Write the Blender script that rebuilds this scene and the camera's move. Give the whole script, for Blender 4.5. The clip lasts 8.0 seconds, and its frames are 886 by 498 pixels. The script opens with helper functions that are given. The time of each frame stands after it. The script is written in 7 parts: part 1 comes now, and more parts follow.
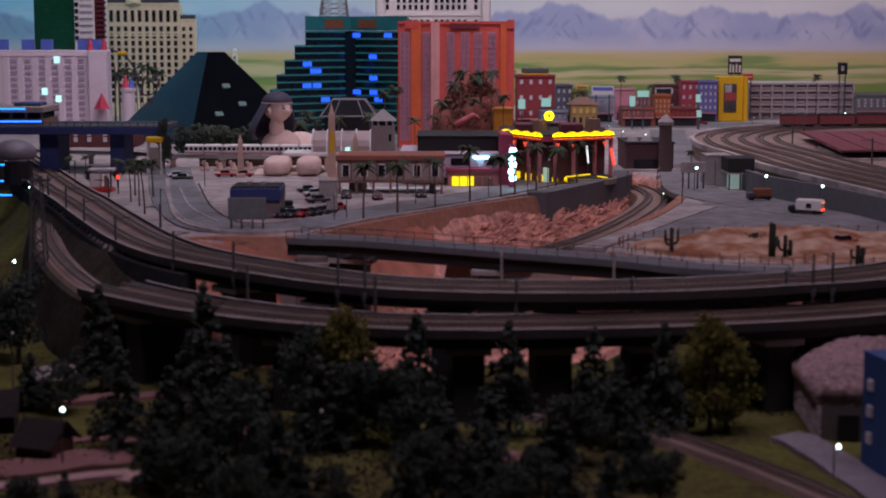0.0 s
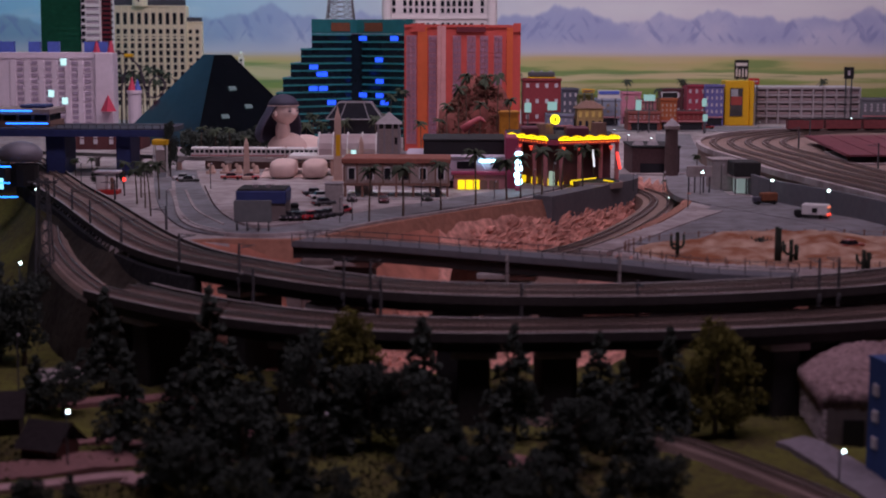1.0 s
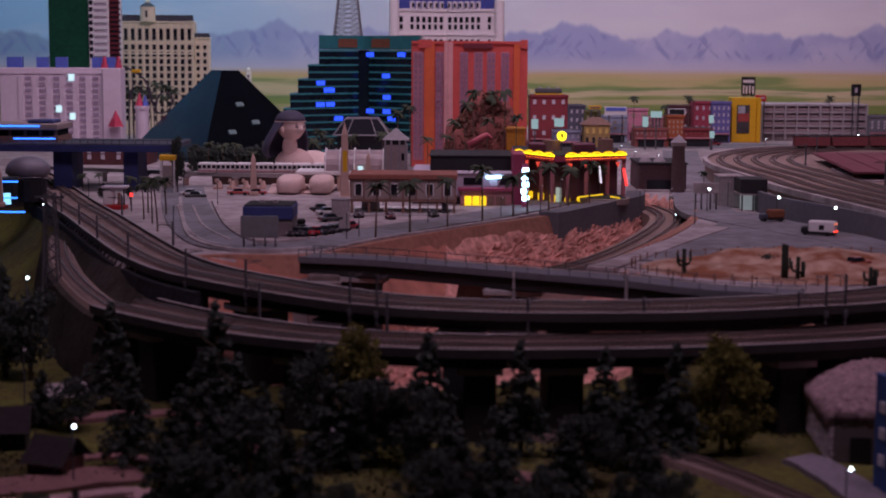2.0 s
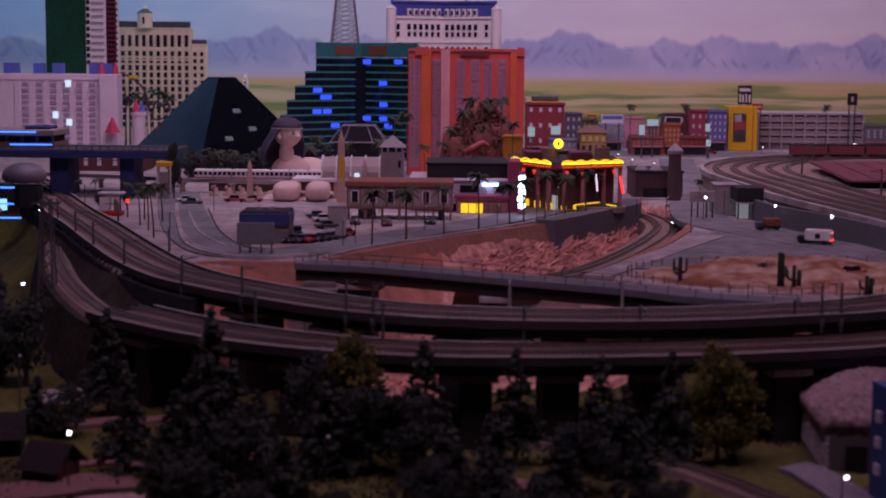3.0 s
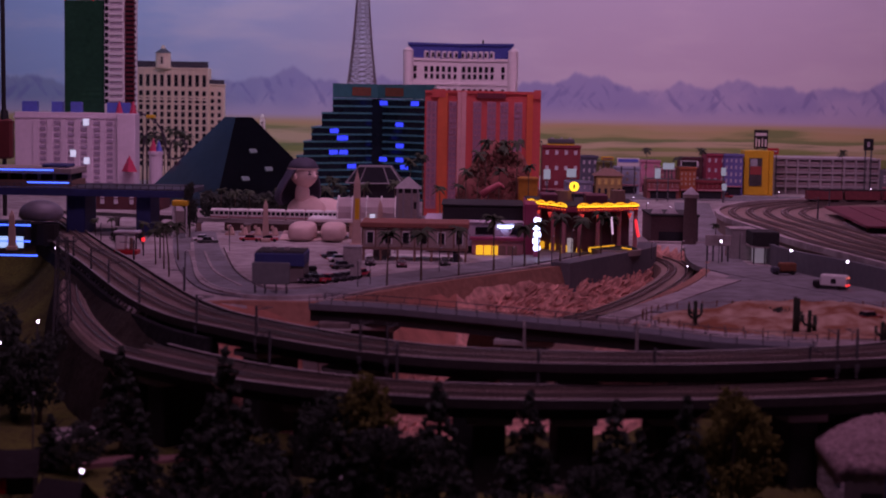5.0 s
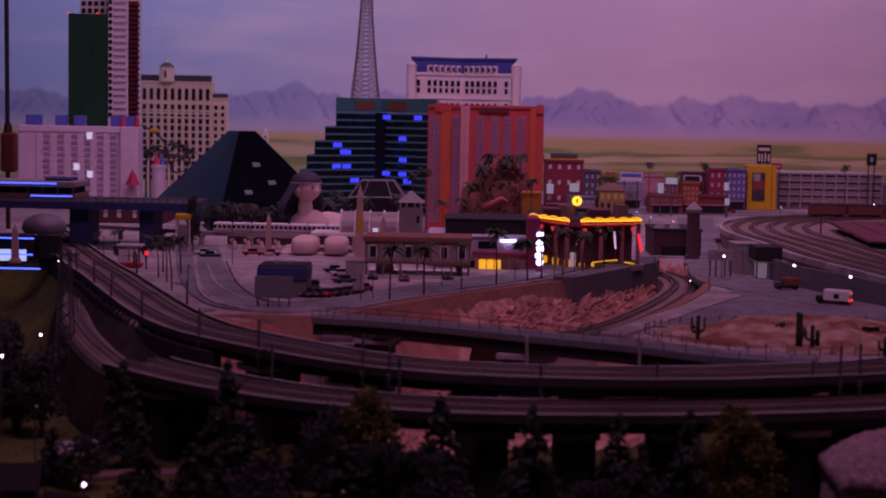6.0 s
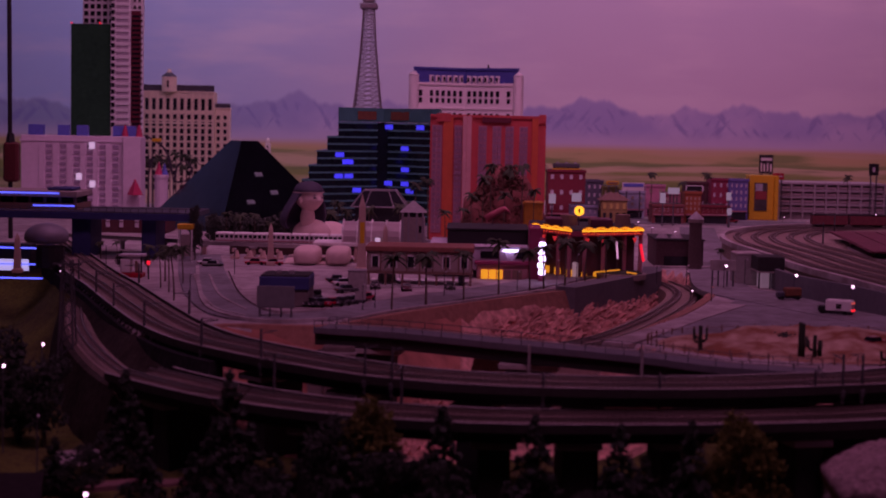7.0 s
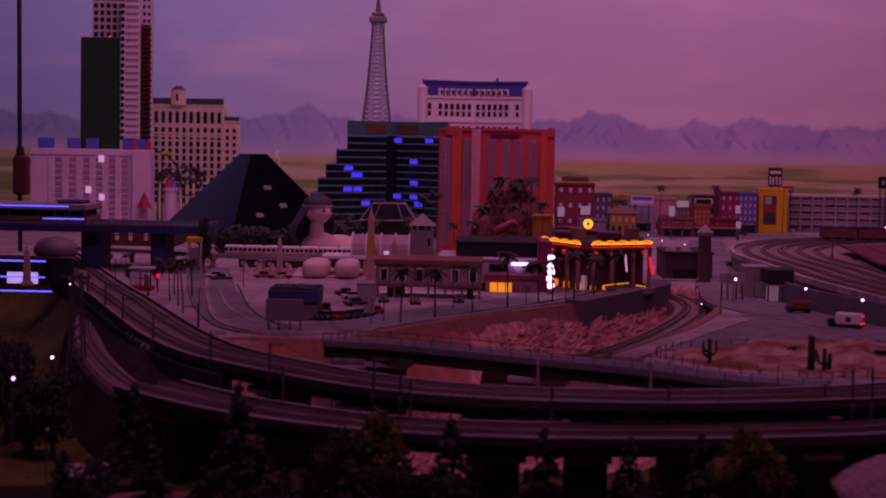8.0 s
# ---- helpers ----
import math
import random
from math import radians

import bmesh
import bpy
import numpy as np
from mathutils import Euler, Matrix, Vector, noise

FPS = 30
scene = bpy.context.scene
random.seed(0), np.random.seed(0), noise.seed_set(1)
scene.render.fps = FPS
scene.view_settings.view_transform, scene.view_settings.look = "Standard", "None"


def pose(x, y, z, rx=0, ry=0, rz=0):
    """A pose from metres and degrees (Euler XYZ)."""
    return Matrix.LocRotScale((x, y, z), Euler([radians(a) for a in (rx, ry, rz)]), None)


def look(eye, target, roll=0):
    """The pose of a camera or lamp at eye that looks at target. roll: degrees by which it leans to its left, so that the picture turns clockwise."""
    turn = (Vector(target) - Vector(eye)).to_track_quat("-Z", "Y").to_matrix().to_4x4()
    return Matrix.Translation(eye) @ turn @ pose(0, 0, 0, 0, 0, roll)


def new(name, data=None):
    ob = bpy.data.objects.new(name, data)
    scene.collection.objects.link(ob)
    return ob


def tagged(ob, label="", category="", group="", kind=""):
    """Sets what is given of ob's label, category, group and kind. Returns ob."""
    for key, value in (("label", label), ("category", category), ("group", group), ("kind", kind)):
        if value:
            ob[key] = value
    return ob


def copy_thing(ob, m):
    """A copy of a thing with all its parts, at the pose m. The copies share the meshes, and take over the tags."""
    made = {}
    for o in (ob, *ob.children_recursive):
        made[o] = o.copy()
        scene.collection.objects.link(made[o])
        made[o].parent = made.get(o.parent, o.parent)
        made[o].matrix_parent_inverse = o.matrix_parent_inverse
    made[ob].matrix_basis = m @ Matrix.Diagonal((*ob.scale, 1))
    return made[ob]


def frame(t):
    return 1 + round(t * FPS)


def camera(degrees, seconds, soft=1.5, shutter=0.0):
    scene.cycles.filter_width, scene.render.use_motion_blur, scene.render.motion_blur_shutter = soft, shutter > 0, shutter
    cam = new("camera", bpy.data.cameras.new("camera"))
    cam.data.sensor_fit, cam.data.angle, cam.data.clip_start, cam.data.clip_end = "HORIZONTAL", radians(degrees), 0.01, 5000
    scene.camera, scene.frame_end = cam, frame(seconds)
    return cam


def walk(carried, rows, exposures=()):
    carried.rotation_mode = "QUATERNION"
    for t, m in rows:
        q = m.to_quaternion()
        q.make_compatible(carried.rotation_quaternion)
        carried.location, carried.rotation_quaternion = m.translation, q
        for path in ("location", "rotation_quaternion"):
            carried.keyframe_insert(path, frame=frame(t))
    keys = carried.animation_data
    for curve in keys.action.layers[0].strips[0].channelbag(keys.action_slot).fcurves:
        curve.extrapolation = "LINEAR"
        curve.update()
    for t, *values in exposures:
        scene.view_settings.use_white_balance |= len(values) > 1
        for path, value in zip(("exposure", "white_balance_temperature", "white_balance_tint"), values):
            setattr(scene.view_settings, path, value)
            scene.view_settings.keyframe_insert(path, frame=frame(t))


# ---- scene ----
import itertools

cam = camera(30.76, 8.0, soft=1.9)
cam.data.dof.use_dof, cam.data.dof.focus_distance, cam.data.dof.aperture_fstop = True, 5.2, 6.8
walk(cam, [
    (0.0, pose(0, 0, 0.42, 82.386, -0.000, 0.000)),
    (0.5, pose(0, 0, 0.42, 82.409, -0.109, 0.075)),
    (1.0, pose(0, 0, 0.42, 82.503, -0.166, 0.223)),
    (1.5, pose(0, 0, 0.42, 82.835, -0.193, 0.487)),
    (3.0, pose(0, 0, 0.42, 83.336, -0.501, 0.364)),
    (3.5, pose(0, 0, 0.42, 83.562, -0.615, 0.502)),
    (4.0, pose(0, 0, 0.42, 83.918, -0.685, 0.625)),
    (4.5, pose(0, 0, 0.42, 84.392, -0.859, 0.821)),
    (6.0, pose(0, 0, 0.42, 85.307, -1.101, 1.059)),
    (6.5, pose(0, 0, 0.42, 85.438, -1.131, 1.137)),
    (7.0, pose(0, 0, 0.42, 85.656, -1.120, 1.138)),
    (7.5, pose(0, 0, 0.42, 85.881, -1.171, 1.317)),
    (8.0, pose(0, 0, 0.42, 86.116, -1.101, 1.453)),
], exposures=[(0.0, 0.14, 6420, 0), (1.5, -0.02, 6480, 17), (3.0, -0.23, 6600, 46), (3.5, -0.33, 6600, 57), (4.5, -0.63, 6850, 80),
              (6.0, -0.9, 7200, 114), (7.0, -1.24, 7900, 154), (8.0, -1.43, 8350, 188)])

# ---- light: dim hall, lamp banks over the layout ----
world = bpy.data.worlds.new("hall_air")
scene.world = world
world.use_nodes = True
world.node_tree.nodes["Background"].inputs[0].default_value = (0.68, 0.58, 1.0, 1)
world.node_tree.nodes["Background"].inputs[1].default_value = 0.05


def lamp_bank(x, y, z, sx, sy, watts, colour, target, spread=150):
    data = bpy.data.lights.new("lamp_bank", "AREA")
    data.shape, data.size, data.size_y = "RECTANGLE", sx, sy
    data.energy, data.color, data.spread = watts, colour, radians(spread)
    ob = new("lamp_bank", data)
    ob.matrix_world = look((x, y, z), target)
    return ob


lamp_bank(-0.65, 5.0, 2.5, 1.7, 1.2, 22.5, (0.96, 0.81, 0.96), (-0.65, 6.6, 0), 150)
lamp_bank(1.2, 5.0, 2.5, 1.8, 1.2, 23.5, (1.0, 0.75, 0.93), (1.2, 6.6, 0), 150)
lamp_bank(-1.6, 8.3, 2.6, 2.4, 0.5, 24, (0.52, 0.95, 1.0), (-1.6, 9.5, 0.5), 140)
lamp_bank(1.6, 8.3, 2.6, 3.0, 0.5, 23.5, (0.93, 0.90, 1.0), (1.6, 9.5, 0.5), 140)
lamp_bank(0.2, 1.9, 2.3, 2.8, 0.5, 21, (1.0, 0.74, 0.95), (0.2, 3.0, -0.1), 150)


# ---- materials ----
def mat(name, colour, rough=0.7, metal=0.0, grain=60.0, vary=0.18, bump=0.15, coarse=6.0, spot=None, emit=0.0, random_hue=0.0, spec=0.4, soft=0.18):
    m = bpy.data.materials.new(name)
    m.use_nodes = True
    n, l = m.node_tree.nodes, m.node_tree.links
    b = n["Principled BSDF"]
    b.inputs["Roughness"].default_value, b.inputs["Metallic"].default_value = rough, metal
    b.inputs["Specular IOR Level"].default_value = spec
    tc = n.new("ShaderNodeTexCoord")
    fine, big = n.new("ShaderNodeTexNoise"), n.new("ShaderNodeTexNoise")
    for node, s in ((fine, grain), (big, coarse)):
        node.inputs["Scale"].default_value, node.inputs["Detail"].default_value = s, 4
        l.new(tc.outputs["Object"], node.inputs["Vector"])
    add = n.new("ShaderNodeMath")
    add.operation = "ADD"
    l.new(fine.outputs["Fac"], add.inputs[0]), l.new(big.outputs["Fac"], add.inputs[1])
    info = n.new("ShaderNodeObjectInfo")
    mul = n.new("ShaderNodeMath")
    mul.operation, mul.inputs[1].default_value = "MULTIPLY_ADD", random_hue
    l.new(info.outputs["Random"], mul.inputs[0]), l.new(add.outputs[0], mul.inputs[2])
    ramp = n.new("ShaderNodeValToRGB")
    c = Vector(colour)
    lo, hi = c * (1 - vary), c * (1 + vary)
    if spot:
        lo = Vector(spot)
    ramp.color_ramp.elements[0].position, ramp.color_ramp.elements[1].position = 0.5 - soft, 0.5 + soft
    ramp.color_ramp.elements[0].color, ramp.color_ramp.elements[1].color = (*lo, 1), (*hi, 1)
    half = n.new("ShaderNodeMath")
    half.operation, half.inputs[1].default_value = "MULTIPLY", 0.5
    l.new(mul.outputs[0], half.inputs[0]), l.new(half.outputs[0], ramp.inputs[0])
    l.new(ramp.outputs[0], b.inputs["Base Color"])
    if bump:
        bp = n.new("ShaderNodeBump")
        bp.inputs["Strength"].default_value, bp.inputs["Distance"].default_value = bump, 0.004
        l.new(fine.outputs["Fac"], bp.inputs["Height"]), l.new(bp.outputs[0], b.inputs["Normal"])
    if emit:
        b.inputs["Emission Color"].default_value, b.inputs["Emission Strength"].default_value = (*colour, 1), emit
    return m


def glow(name, colour, strength, base=0.6):
    m = bpy.data.materials.new(name)
    m.use_nodes = True
    b = m.node_tree.nodes["Principled BSDF"]
    b.inputs["Base Color"].default_value = (*[min(1, c) * base for c in colour], 1)
    b.inputs["Emission Color"].default_value, b.inputs["Emission Strength"].default_value = (*colour, 1), strength
    return m


def mural():
    """Painted desert panorama: sky with clouds, hazy mountain chain, striped plains."""
    m = bpy.data.materials.new("painted_panorama")
    m.use_nodes = True
    n, l = m.node_tree.nodes, m.node_tree.links
    b = n["Principled BSDF"]
    b.inputs["Roughness"].default_value = 0.9
    b.inputs["Specular IOR Level"].default_value = 0.1
    tc = n.new("ShaderNodeTexCoord")
    sep = n.new("ShaderNodeSeparateXYZ")
    l.new(tc.outputs["Object"], sep.inputs[0])
    x, z = sep.outputs["X"], sep.outputs["Z"]

    def math_node(op, a, c, d=None):
        q = n.new("ShaderNodeMath")
        q.operation = op
        for i, v in enumerate((a, c, d)):
            if v is None:
                continue
            if isinstance(v, (int, float)):
                q.inputs[i].default_value = v
            else:
                l.new(v, q.inputs[i])
        return q.outputs[0]

    def noise_at(sx, sz, scale, detail=4, shear=0.0):
        cv = n.new("ShaderNodeCombineXYZ")
        l.new(math_node("MULTIPLY_ADD", z, shear, math_node("MULTIPLY", x, sx)), cv.inputs[0])
        l.new(math_node("MULTIPLY", z, sz), cv.inputs[2])
        t = n.new("ShaderNodeTexNoise")
        t.inputs["Scale"].default_value, t.inputs["Detail"].default_value = scale, detail
        l.new(cv.outputs[0], t.inputs["Vector"])
        return t.outputs["Fac"]

    def mix(f, a, c):
        q = n.new("ShaderNodeMix")
        q.data_type = "RGBA"
        l.new(f, q.inputs[0])
        for i, v in ((6, a), (7, c)):
            if isinstance(v, tuple):
                q.inputs[i].default_value = (*v, 1)
            else:
                l.new(v, q.inputs[i])
        return q.outputs[2]

    def step(v, lo, hi):
        q = n.new("ShaderNodeMapRange")
        q.interpolation_type = "SMOOTHSTEP"
        l.new(v, q.inputs[0])
        q.inputs[1].default_value, q.inputs[2].default_value = lo, hi
        return q.outputs[0]

    # sky
    sky = mix(step(z, 0.45, 1.5), (0.64, 0.55, 0.62), (0.56, 0.53, 0.62))
    sky = mix(step(x, -2.6, 0.6), (0.30, 0.46, 0.66), sky)
    clouds = step(noise_at(0.7, 3.0, 1.5, 5), 0.45, 0.7)
    sky = mix(math_node("MULTIPLY", clouds, 0.55), sky, (0.72, 0.66, 0.68))
    # mountains
    ridge = math_node("MULTIPLY_ADD", noise_at(1, 0, 2.3, 5), 0.46, 0.318)
    under = step(math_node("SUBTRACT", ridge, z), -0.012, 0.022)
    crease = step(noise_at(1, 0.45, 14.0, 3, 0.6), 0.55, 0.66)
    gully = step(noise_at(1, 0.45, 12.5, 3, -0.7), 0.56, 0.67)
    streak = math_node("MAXIMUM", crease, gully)
    rock = mix(step(noise_at(1, 1, 3.0, 4), 0.4, 0.65), (0.33, 0.32, 0.53), (0.47, 0.42, 0.58))
    rock = mix(step(x, -0.6, -2.2), rock, (0.24, 0.31, 0.46))
    rock = mix(math_node("MULTIPLY", streak, math_node("MULTIPLY", math_node("MULTIPLY", step(z, 0.36, 0.41), step(z, 0.60, 0.50)), 0.7)), rock, (0.19, 0.20, 0.43))
    rock = mix(step(z, 0.32, 0.43), (0.50, 0.43, 0.54), rock)
    ground_paint = n.new("ShaderNodeValToRGB")
    e = ground_paint.color_ramp.elements
    stops = [(0.0, (0.16, 0.19, 0.05)), (0.34, (0.21, 0.25, 0.08)), (0.45, (0.24, 0.28, 0.09)), (0.51, (0.55, 0.43, 0.26)), (0.60, (0.56, 0.43, 0.25)), (0.64, (0.21, 0.27, 0.10)),
             (0.70, (0.23, 0.27, 0.10)), (0.74, (0.46, 0.38, 0.17)), (0.83, (0.56, 0.38, 0.19)), (1.0, (0.55, 0.41, 0.34))]
    e[0].position, e[0].color = stops[0][0], (*stops[0][1], 1)
    e[1].position, e[1].color = stops[-1][0], (*stops[-1][1], 1)
    for p, c in stops[1:-1]:
        q = e.new(p)
        q.color = (*c, 1)
    wobble = math_node("MULTIPLY_ADD", noise_at(0.45, 5.0, 2.2, 4), 0.22, -0.11)
    l.new(math_node("DIVIDE", math_node("ADD", z, wobble), 0.36), ground_paint.inputs[0])
    patch = step(noise_at(0.35, 7.0, 2.6, 4, 0.2), 0.50, 0.62)
    fields = mix(math_node("MULTIPLY", patch, 0.75), ground_paint.outputs[0], (0.54, 0.40, 0.24))
    meadow = math_node("MULTIPLY", step(noise_at(0.4, 8.0, 3.3, 3), 0.55, 0.66), step(z, 0.27, 0.20))
    fields = mix(math_node("MULTIPLY", meadow, 0.7), fields, (0.15, 0.22, 0.09))
    picture = mix(math_node("MULTIPLY", under, 0.88), sky, rock)
    picture = mix(step(z, 0.295, 0.345), fields, picture)
    l.new(picture, b.inputs["Base Color"])
    return m


MURAL = mural()
EARTH = mat("desert_earth", (0.44, 0.17, 0.12), 0.95, grain=24, vary=0.4, bump=0.6, coarse=5)
# Soil colour darkened to hold the shade between the western tracks.
SHADESOIL = mat("shade_dark_soil", (0.05, 0.042, 0.036), 1.0, grain=60, vary=0.5, bump=0.8, coarse=9, spec=0.1)
ROCK = mat("red_rock", (0.62, 0.31, 0.25), 0.95, grain=60, vary=0.5, bump=1.0, coarse=16, spot=(0.22, 0.09, 0.07))
ASPHALT = mat("model_asphalt", (0.20, 0.20, 0.22), 0.85, grain=180, vary=0.15, bump=0.15)
PAVING = mat("pale_paving", (0.43, 0.38, 0.39), 0.9, grain=24, vary=0.12, bump=0.3, coarse=5, spot=(0.27, 0.22, 0.22), soft=0.10)
GRASS = mat("moss_green", (0.11, 0.115, 0.028), 1.0, grain=90, vary=0.35, bump=0.9, coarse=7, spot=(0.05, 0.032, 0.024), spec=0.1)
BALLAST = mat("brown_ballast", (0.25, 0.175, 0.16), 0.95, grain=400, vary=0.45, bump=0.8)
RAIL = mat("rail_steel", (0.32, 0.27, 0.25), 0.4, 0.8, grain=90, vary=0.2)
SLEEPER = mat("dark_sleeper", (0.20, 0.145, 0.135), 0.9, grain=200)
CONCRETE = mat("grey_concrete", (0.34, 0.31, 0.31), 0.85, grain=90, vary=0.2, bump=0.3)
# Near-black steel: the shade below the decks is put into the colour.
SHADESTEEL = mat("shade_dark_girder", (0.025, 0.023, 0.025), 0.7, grain=90, vary=0.3)
MASTGREY = mat("mast_grey", (0.09, 0.09, 0.10), 0.6, 0.2, grain=90)
BLACK = mat("black_paint", (0.012, 0.012, 0.014), 0.5, grain=80)
WHITE = mat("white_paint", (0.72, 0.70, 0.70), 0.6, grain=70, vary=0.07, bump=0.05)
DARKGLASS = mat("dark_window", (0.015, 0.015, 0.02), 0.12, grain=30, vary=0.3, bump=0, random_hue=0.6)
BARK = mat("bark", (0.07, 0.05, 0.035), 0.95, grain=150, vary=0.4, bump=0.8)
LEAF = mat("dark_foliage", (0.034, 0.043, 0.037), 0.9, grain=120, vary=0.55, bump=0.4, random_hue=0.3)
LEAFY = mat("yellow_green_foliage", (0.115, 0.105, 0.02), 0.9, grain=120, vary=0.5, bump=0.4)
PALM = mat("palm_green", (0.045, 0.06, 0.035), 0.8, grain=120, vary=0.4)
PALMTRUNK = mat("palm_trunk", (0.11, 0.08, 0.06), 0.95, grain=200, vary=0.4, bump=0.6)
CACTUS = mat("cactus_green", (0.025, 0.032, 0.022), 0.85, grain=200, vary=0.3)
HALL = mat("hall_paint", (0.20, 0.18, 0.24), 0.9, grain=3, vary=0.1, bump=0)
RED = mat("red_paint", (0.5, 0.03, 0.03), 0.5, grain=60, vary=0.1)
BLUE = mat("deep_blue_paint", (0.03, 0.045, 0.16), 0.6, grain=60, vary=0.2)
ROOFBLUE = mat("blue_turret_paint", (0.10, 0.15, 0.55), 0.6, grain=60, vary=0.15)
YELLOW = mat("yellow_paint", (0.75, 0.42, 0.01), 0.55, grain=60, vary=0.1)
TAR = mat("tar_roof", (0.03, 0.03, 0.032), 0.9, grain=90, vary=0.3)
GREYROOF = mat("grey_roof", (0.30, 0.27, 0.29), 0.8, grain=70, vary=0.15)
LAMPWHITE = glow("white_lamp", (0.75, 1.0, 1.0), 7.0)
NEONBLUE = glow("blue_neon", (0.02, 0.20, 1.0), 3.0)
NEONWHITE = glow("white_neon", (0.40, 0.85, 1.0), 7.0)
NEONYELLOW = glow("yellow_neon", (1.0, 0.84, 0.01), 2.8)
NEONRED = glow("red_neon", (1.0, 0.05, 0.04), 2.0)
WINYELLOW = glow("yellow_lit_window", (1.0, 0.78, 0.01), 1.1)
WINBLUE = glow("blue_lit_window", (0.02, 0.085, 1.0), 1.5)
WINWHITE = glow("white_lit_window", (0.6, 1.0, 1.0), 0.9)


# ---- mesh helpers ----
def bm_box(bm, x0, x1, y0, y1, z0, z1, bevel=0.0):
    b = bmesh.ops.create_cube(bm, size=1.0)["verts"]
    for v in b:
        v.co = Vector(((x0 + x1) / 2 + v.co.x * (x1 - x0), (y0 + y1) / 2 + v.co.y * (y1 - y0), (z0 + z1) / 2 + v.co.z * (z1 - z0)))
    if bevel:
        edges = list({e for v in b for e in v.link_edges})
        bmesh.ops.bevel(bm, geom=edges, offset=bevel, segments=1, affect="EDGES")
    return bm


def box(x0, x1, y0, y1, z0, z1, bevel=0.0):
    return bm_box(bmesh.new(), x0, x1, y0, y1, z0, z1, bevel)


def bm_cone(bm, x, y, z, r0, r1, h, n=12):
    made = bmesh.ops.create_cone(bm, cap_ends=True, segments=n, radius1=r0, radius2=max(r1, 1e-5), depth=h)["verts"]
    bmesh.ops.translate(bm, verts=made, vec=(x, y, z + h / 2))
    return bm


def cone(x, y, z, r0, r1, h, n=12):
    return bm_cone(bmesh.new(), x, y, z, r0, r1, h, n)


def prism(pts, z0, z1, bm=None):
    """Upright prism over a plan polygon, counter-clockwise."""
    bm = bm or bmesh.new()
    lo = [bm.verts.new((x, y, z0)) for x, y in pts]
    hi = [bm.verts.new((x, y, z1)) for x, y in pts]
    bm.faces.new(lo[::-1]), bm.faces.new(hi)
    for i in range(len(pts)):
        j = (i + 1) % len(pts)
        bm.faces.new((lo[i], lo[j], hi[j], hi[i]))
    return bm


def bm_tube(bm, pts, r, n=6, r1=None):
    r1 = r if r1 is None else r1
    rings = []
    for i, p in enumerate(pts):
        p = Vector(p)
        d = (Vector(pts[min(i + 1, len(pts) - 1)]) - Vector(pts[max(i - 1, 0)])).normalized()
        a = d.orthogonal().normalized() if abs(d.z) < 0.9 else Vector((1, 0, 0)).cross(d).normalized()
        c = d.cross(a)
        rr = r + (r1 - r) * i / max(1, len(pts) - 1)
        rings.append([bm.verts.new(p + (a * math.cos(2 * math.pi * k / n) + c * math.sin(2 * math.pi * k / n)) * rr) for k in range(n)])
    for a, c in zip(rings, rings[1:]):
        for k in range(n):
            bm.faces.new((a[k], a[(k + 1) % n], c[(k + 1) % n], c[k]))
    bm.faces.new(rings[0][::-1]), bm.faces.new(rings[-1])
    return bm


def tube(pts, r, n=6, r1=None):
    return bm_tube(bmesh.new(), pts, r, n, r1)


def smooth_line(pts, step=0.04):
    """Catmull-Rom through plan points, resampled."""
    out = []
    p = [Vector(q).to_3d() for q in pts]
    p = [p[0] * 2 - p[1]] + p + [p[-1] * 2 - p[-2]]
    for a, b, c, d in zip(p, p[1:], p[2:], p[3:]):
        k = max(2, int((c - b).length / step))
        for i in range(k):
            t = i / k
            out.append(0.5 * (2 * b + (c - a) * t + (2 * a - 5 * b + 4 * c - d) * t * t + (3 * b - a - 3 * c + d) * t ** 3))
    out.append(p[-2])
    return out


def sides(line):
    out = []
    for i in range(len(line)):
        d = line[min(i + 1, len(line) - 1)] - line[max(i - 1, 0)]
        out.append(Vector((-d.y, d.x, 0)).normalized())
    return out


def sweep(line, profile, bm=None):
    """A closed profile of (offset to the left, height) swept along a line."""
    bm = bm or bmesh.new()
    rings = [[bm.verts.new(p + s * o + Vector((0, 0, h))) for o, h in profile] for p, s in zip(line, sides(line))]
    m = len(profile)
    for a, b in zip(rings, rings[1:]):
        for k in range(m):
            bm.faces.new((a[k], b[k], b[(k + 1) % m], a[(k + 1) % m]))
    bm.faces.new(rings[0]), bm.faces.new(rings[-1][::-1])
    bmesh.ops.recalc_face_normals(bm, faces=bm.faces)
    return bm


def mesh(name, bm, material, smooth=False):
    me = bpy.data.meshes.new(name)
    bmesh.ops.recalc_face_normals(bm, faces=bm.faces)
    bm.to_mesh(me)
    bm.free()
    if smooth:
        for f in me.polygons:
            f.use_smooth = True
    me.materials.append(material)
    return me


def part(name, bm, material, parent, label="", smooth=False):
    ob = new(name, mesh(name, bm, material, smooth))
    ob.parent = parent
    if label:
        ob["label"] = label
    return ob


def pieces(name, me, parent, places, rz=0):
    """Alike pieces on one mesh, each an object of its own."""
    for x, y, z in places:
        ob = new(name, me)
        ob.parent, ob.location, ob.rotation_euler = parent, (x, y, z), (0, 0, radians(rz))


def thing(name, x, y, z, label, category, rz=0, group="", kind=""):
    ob = new(name)
    ob.empty_display_size = 0.02
    ob.matrix_basis = pose(x, y, z, 0, 0, rz)
    return tagged(ob, label, category, group, kind)


def setting(name, bm, material, label, category, smooth=False):
    return tagged(new(name, mesh(name, bm, material, smooth)), label, category, "", "structure")


def grid_of(xs, zs, y):
    return [(x, y, z) for x in xs for z in zs]


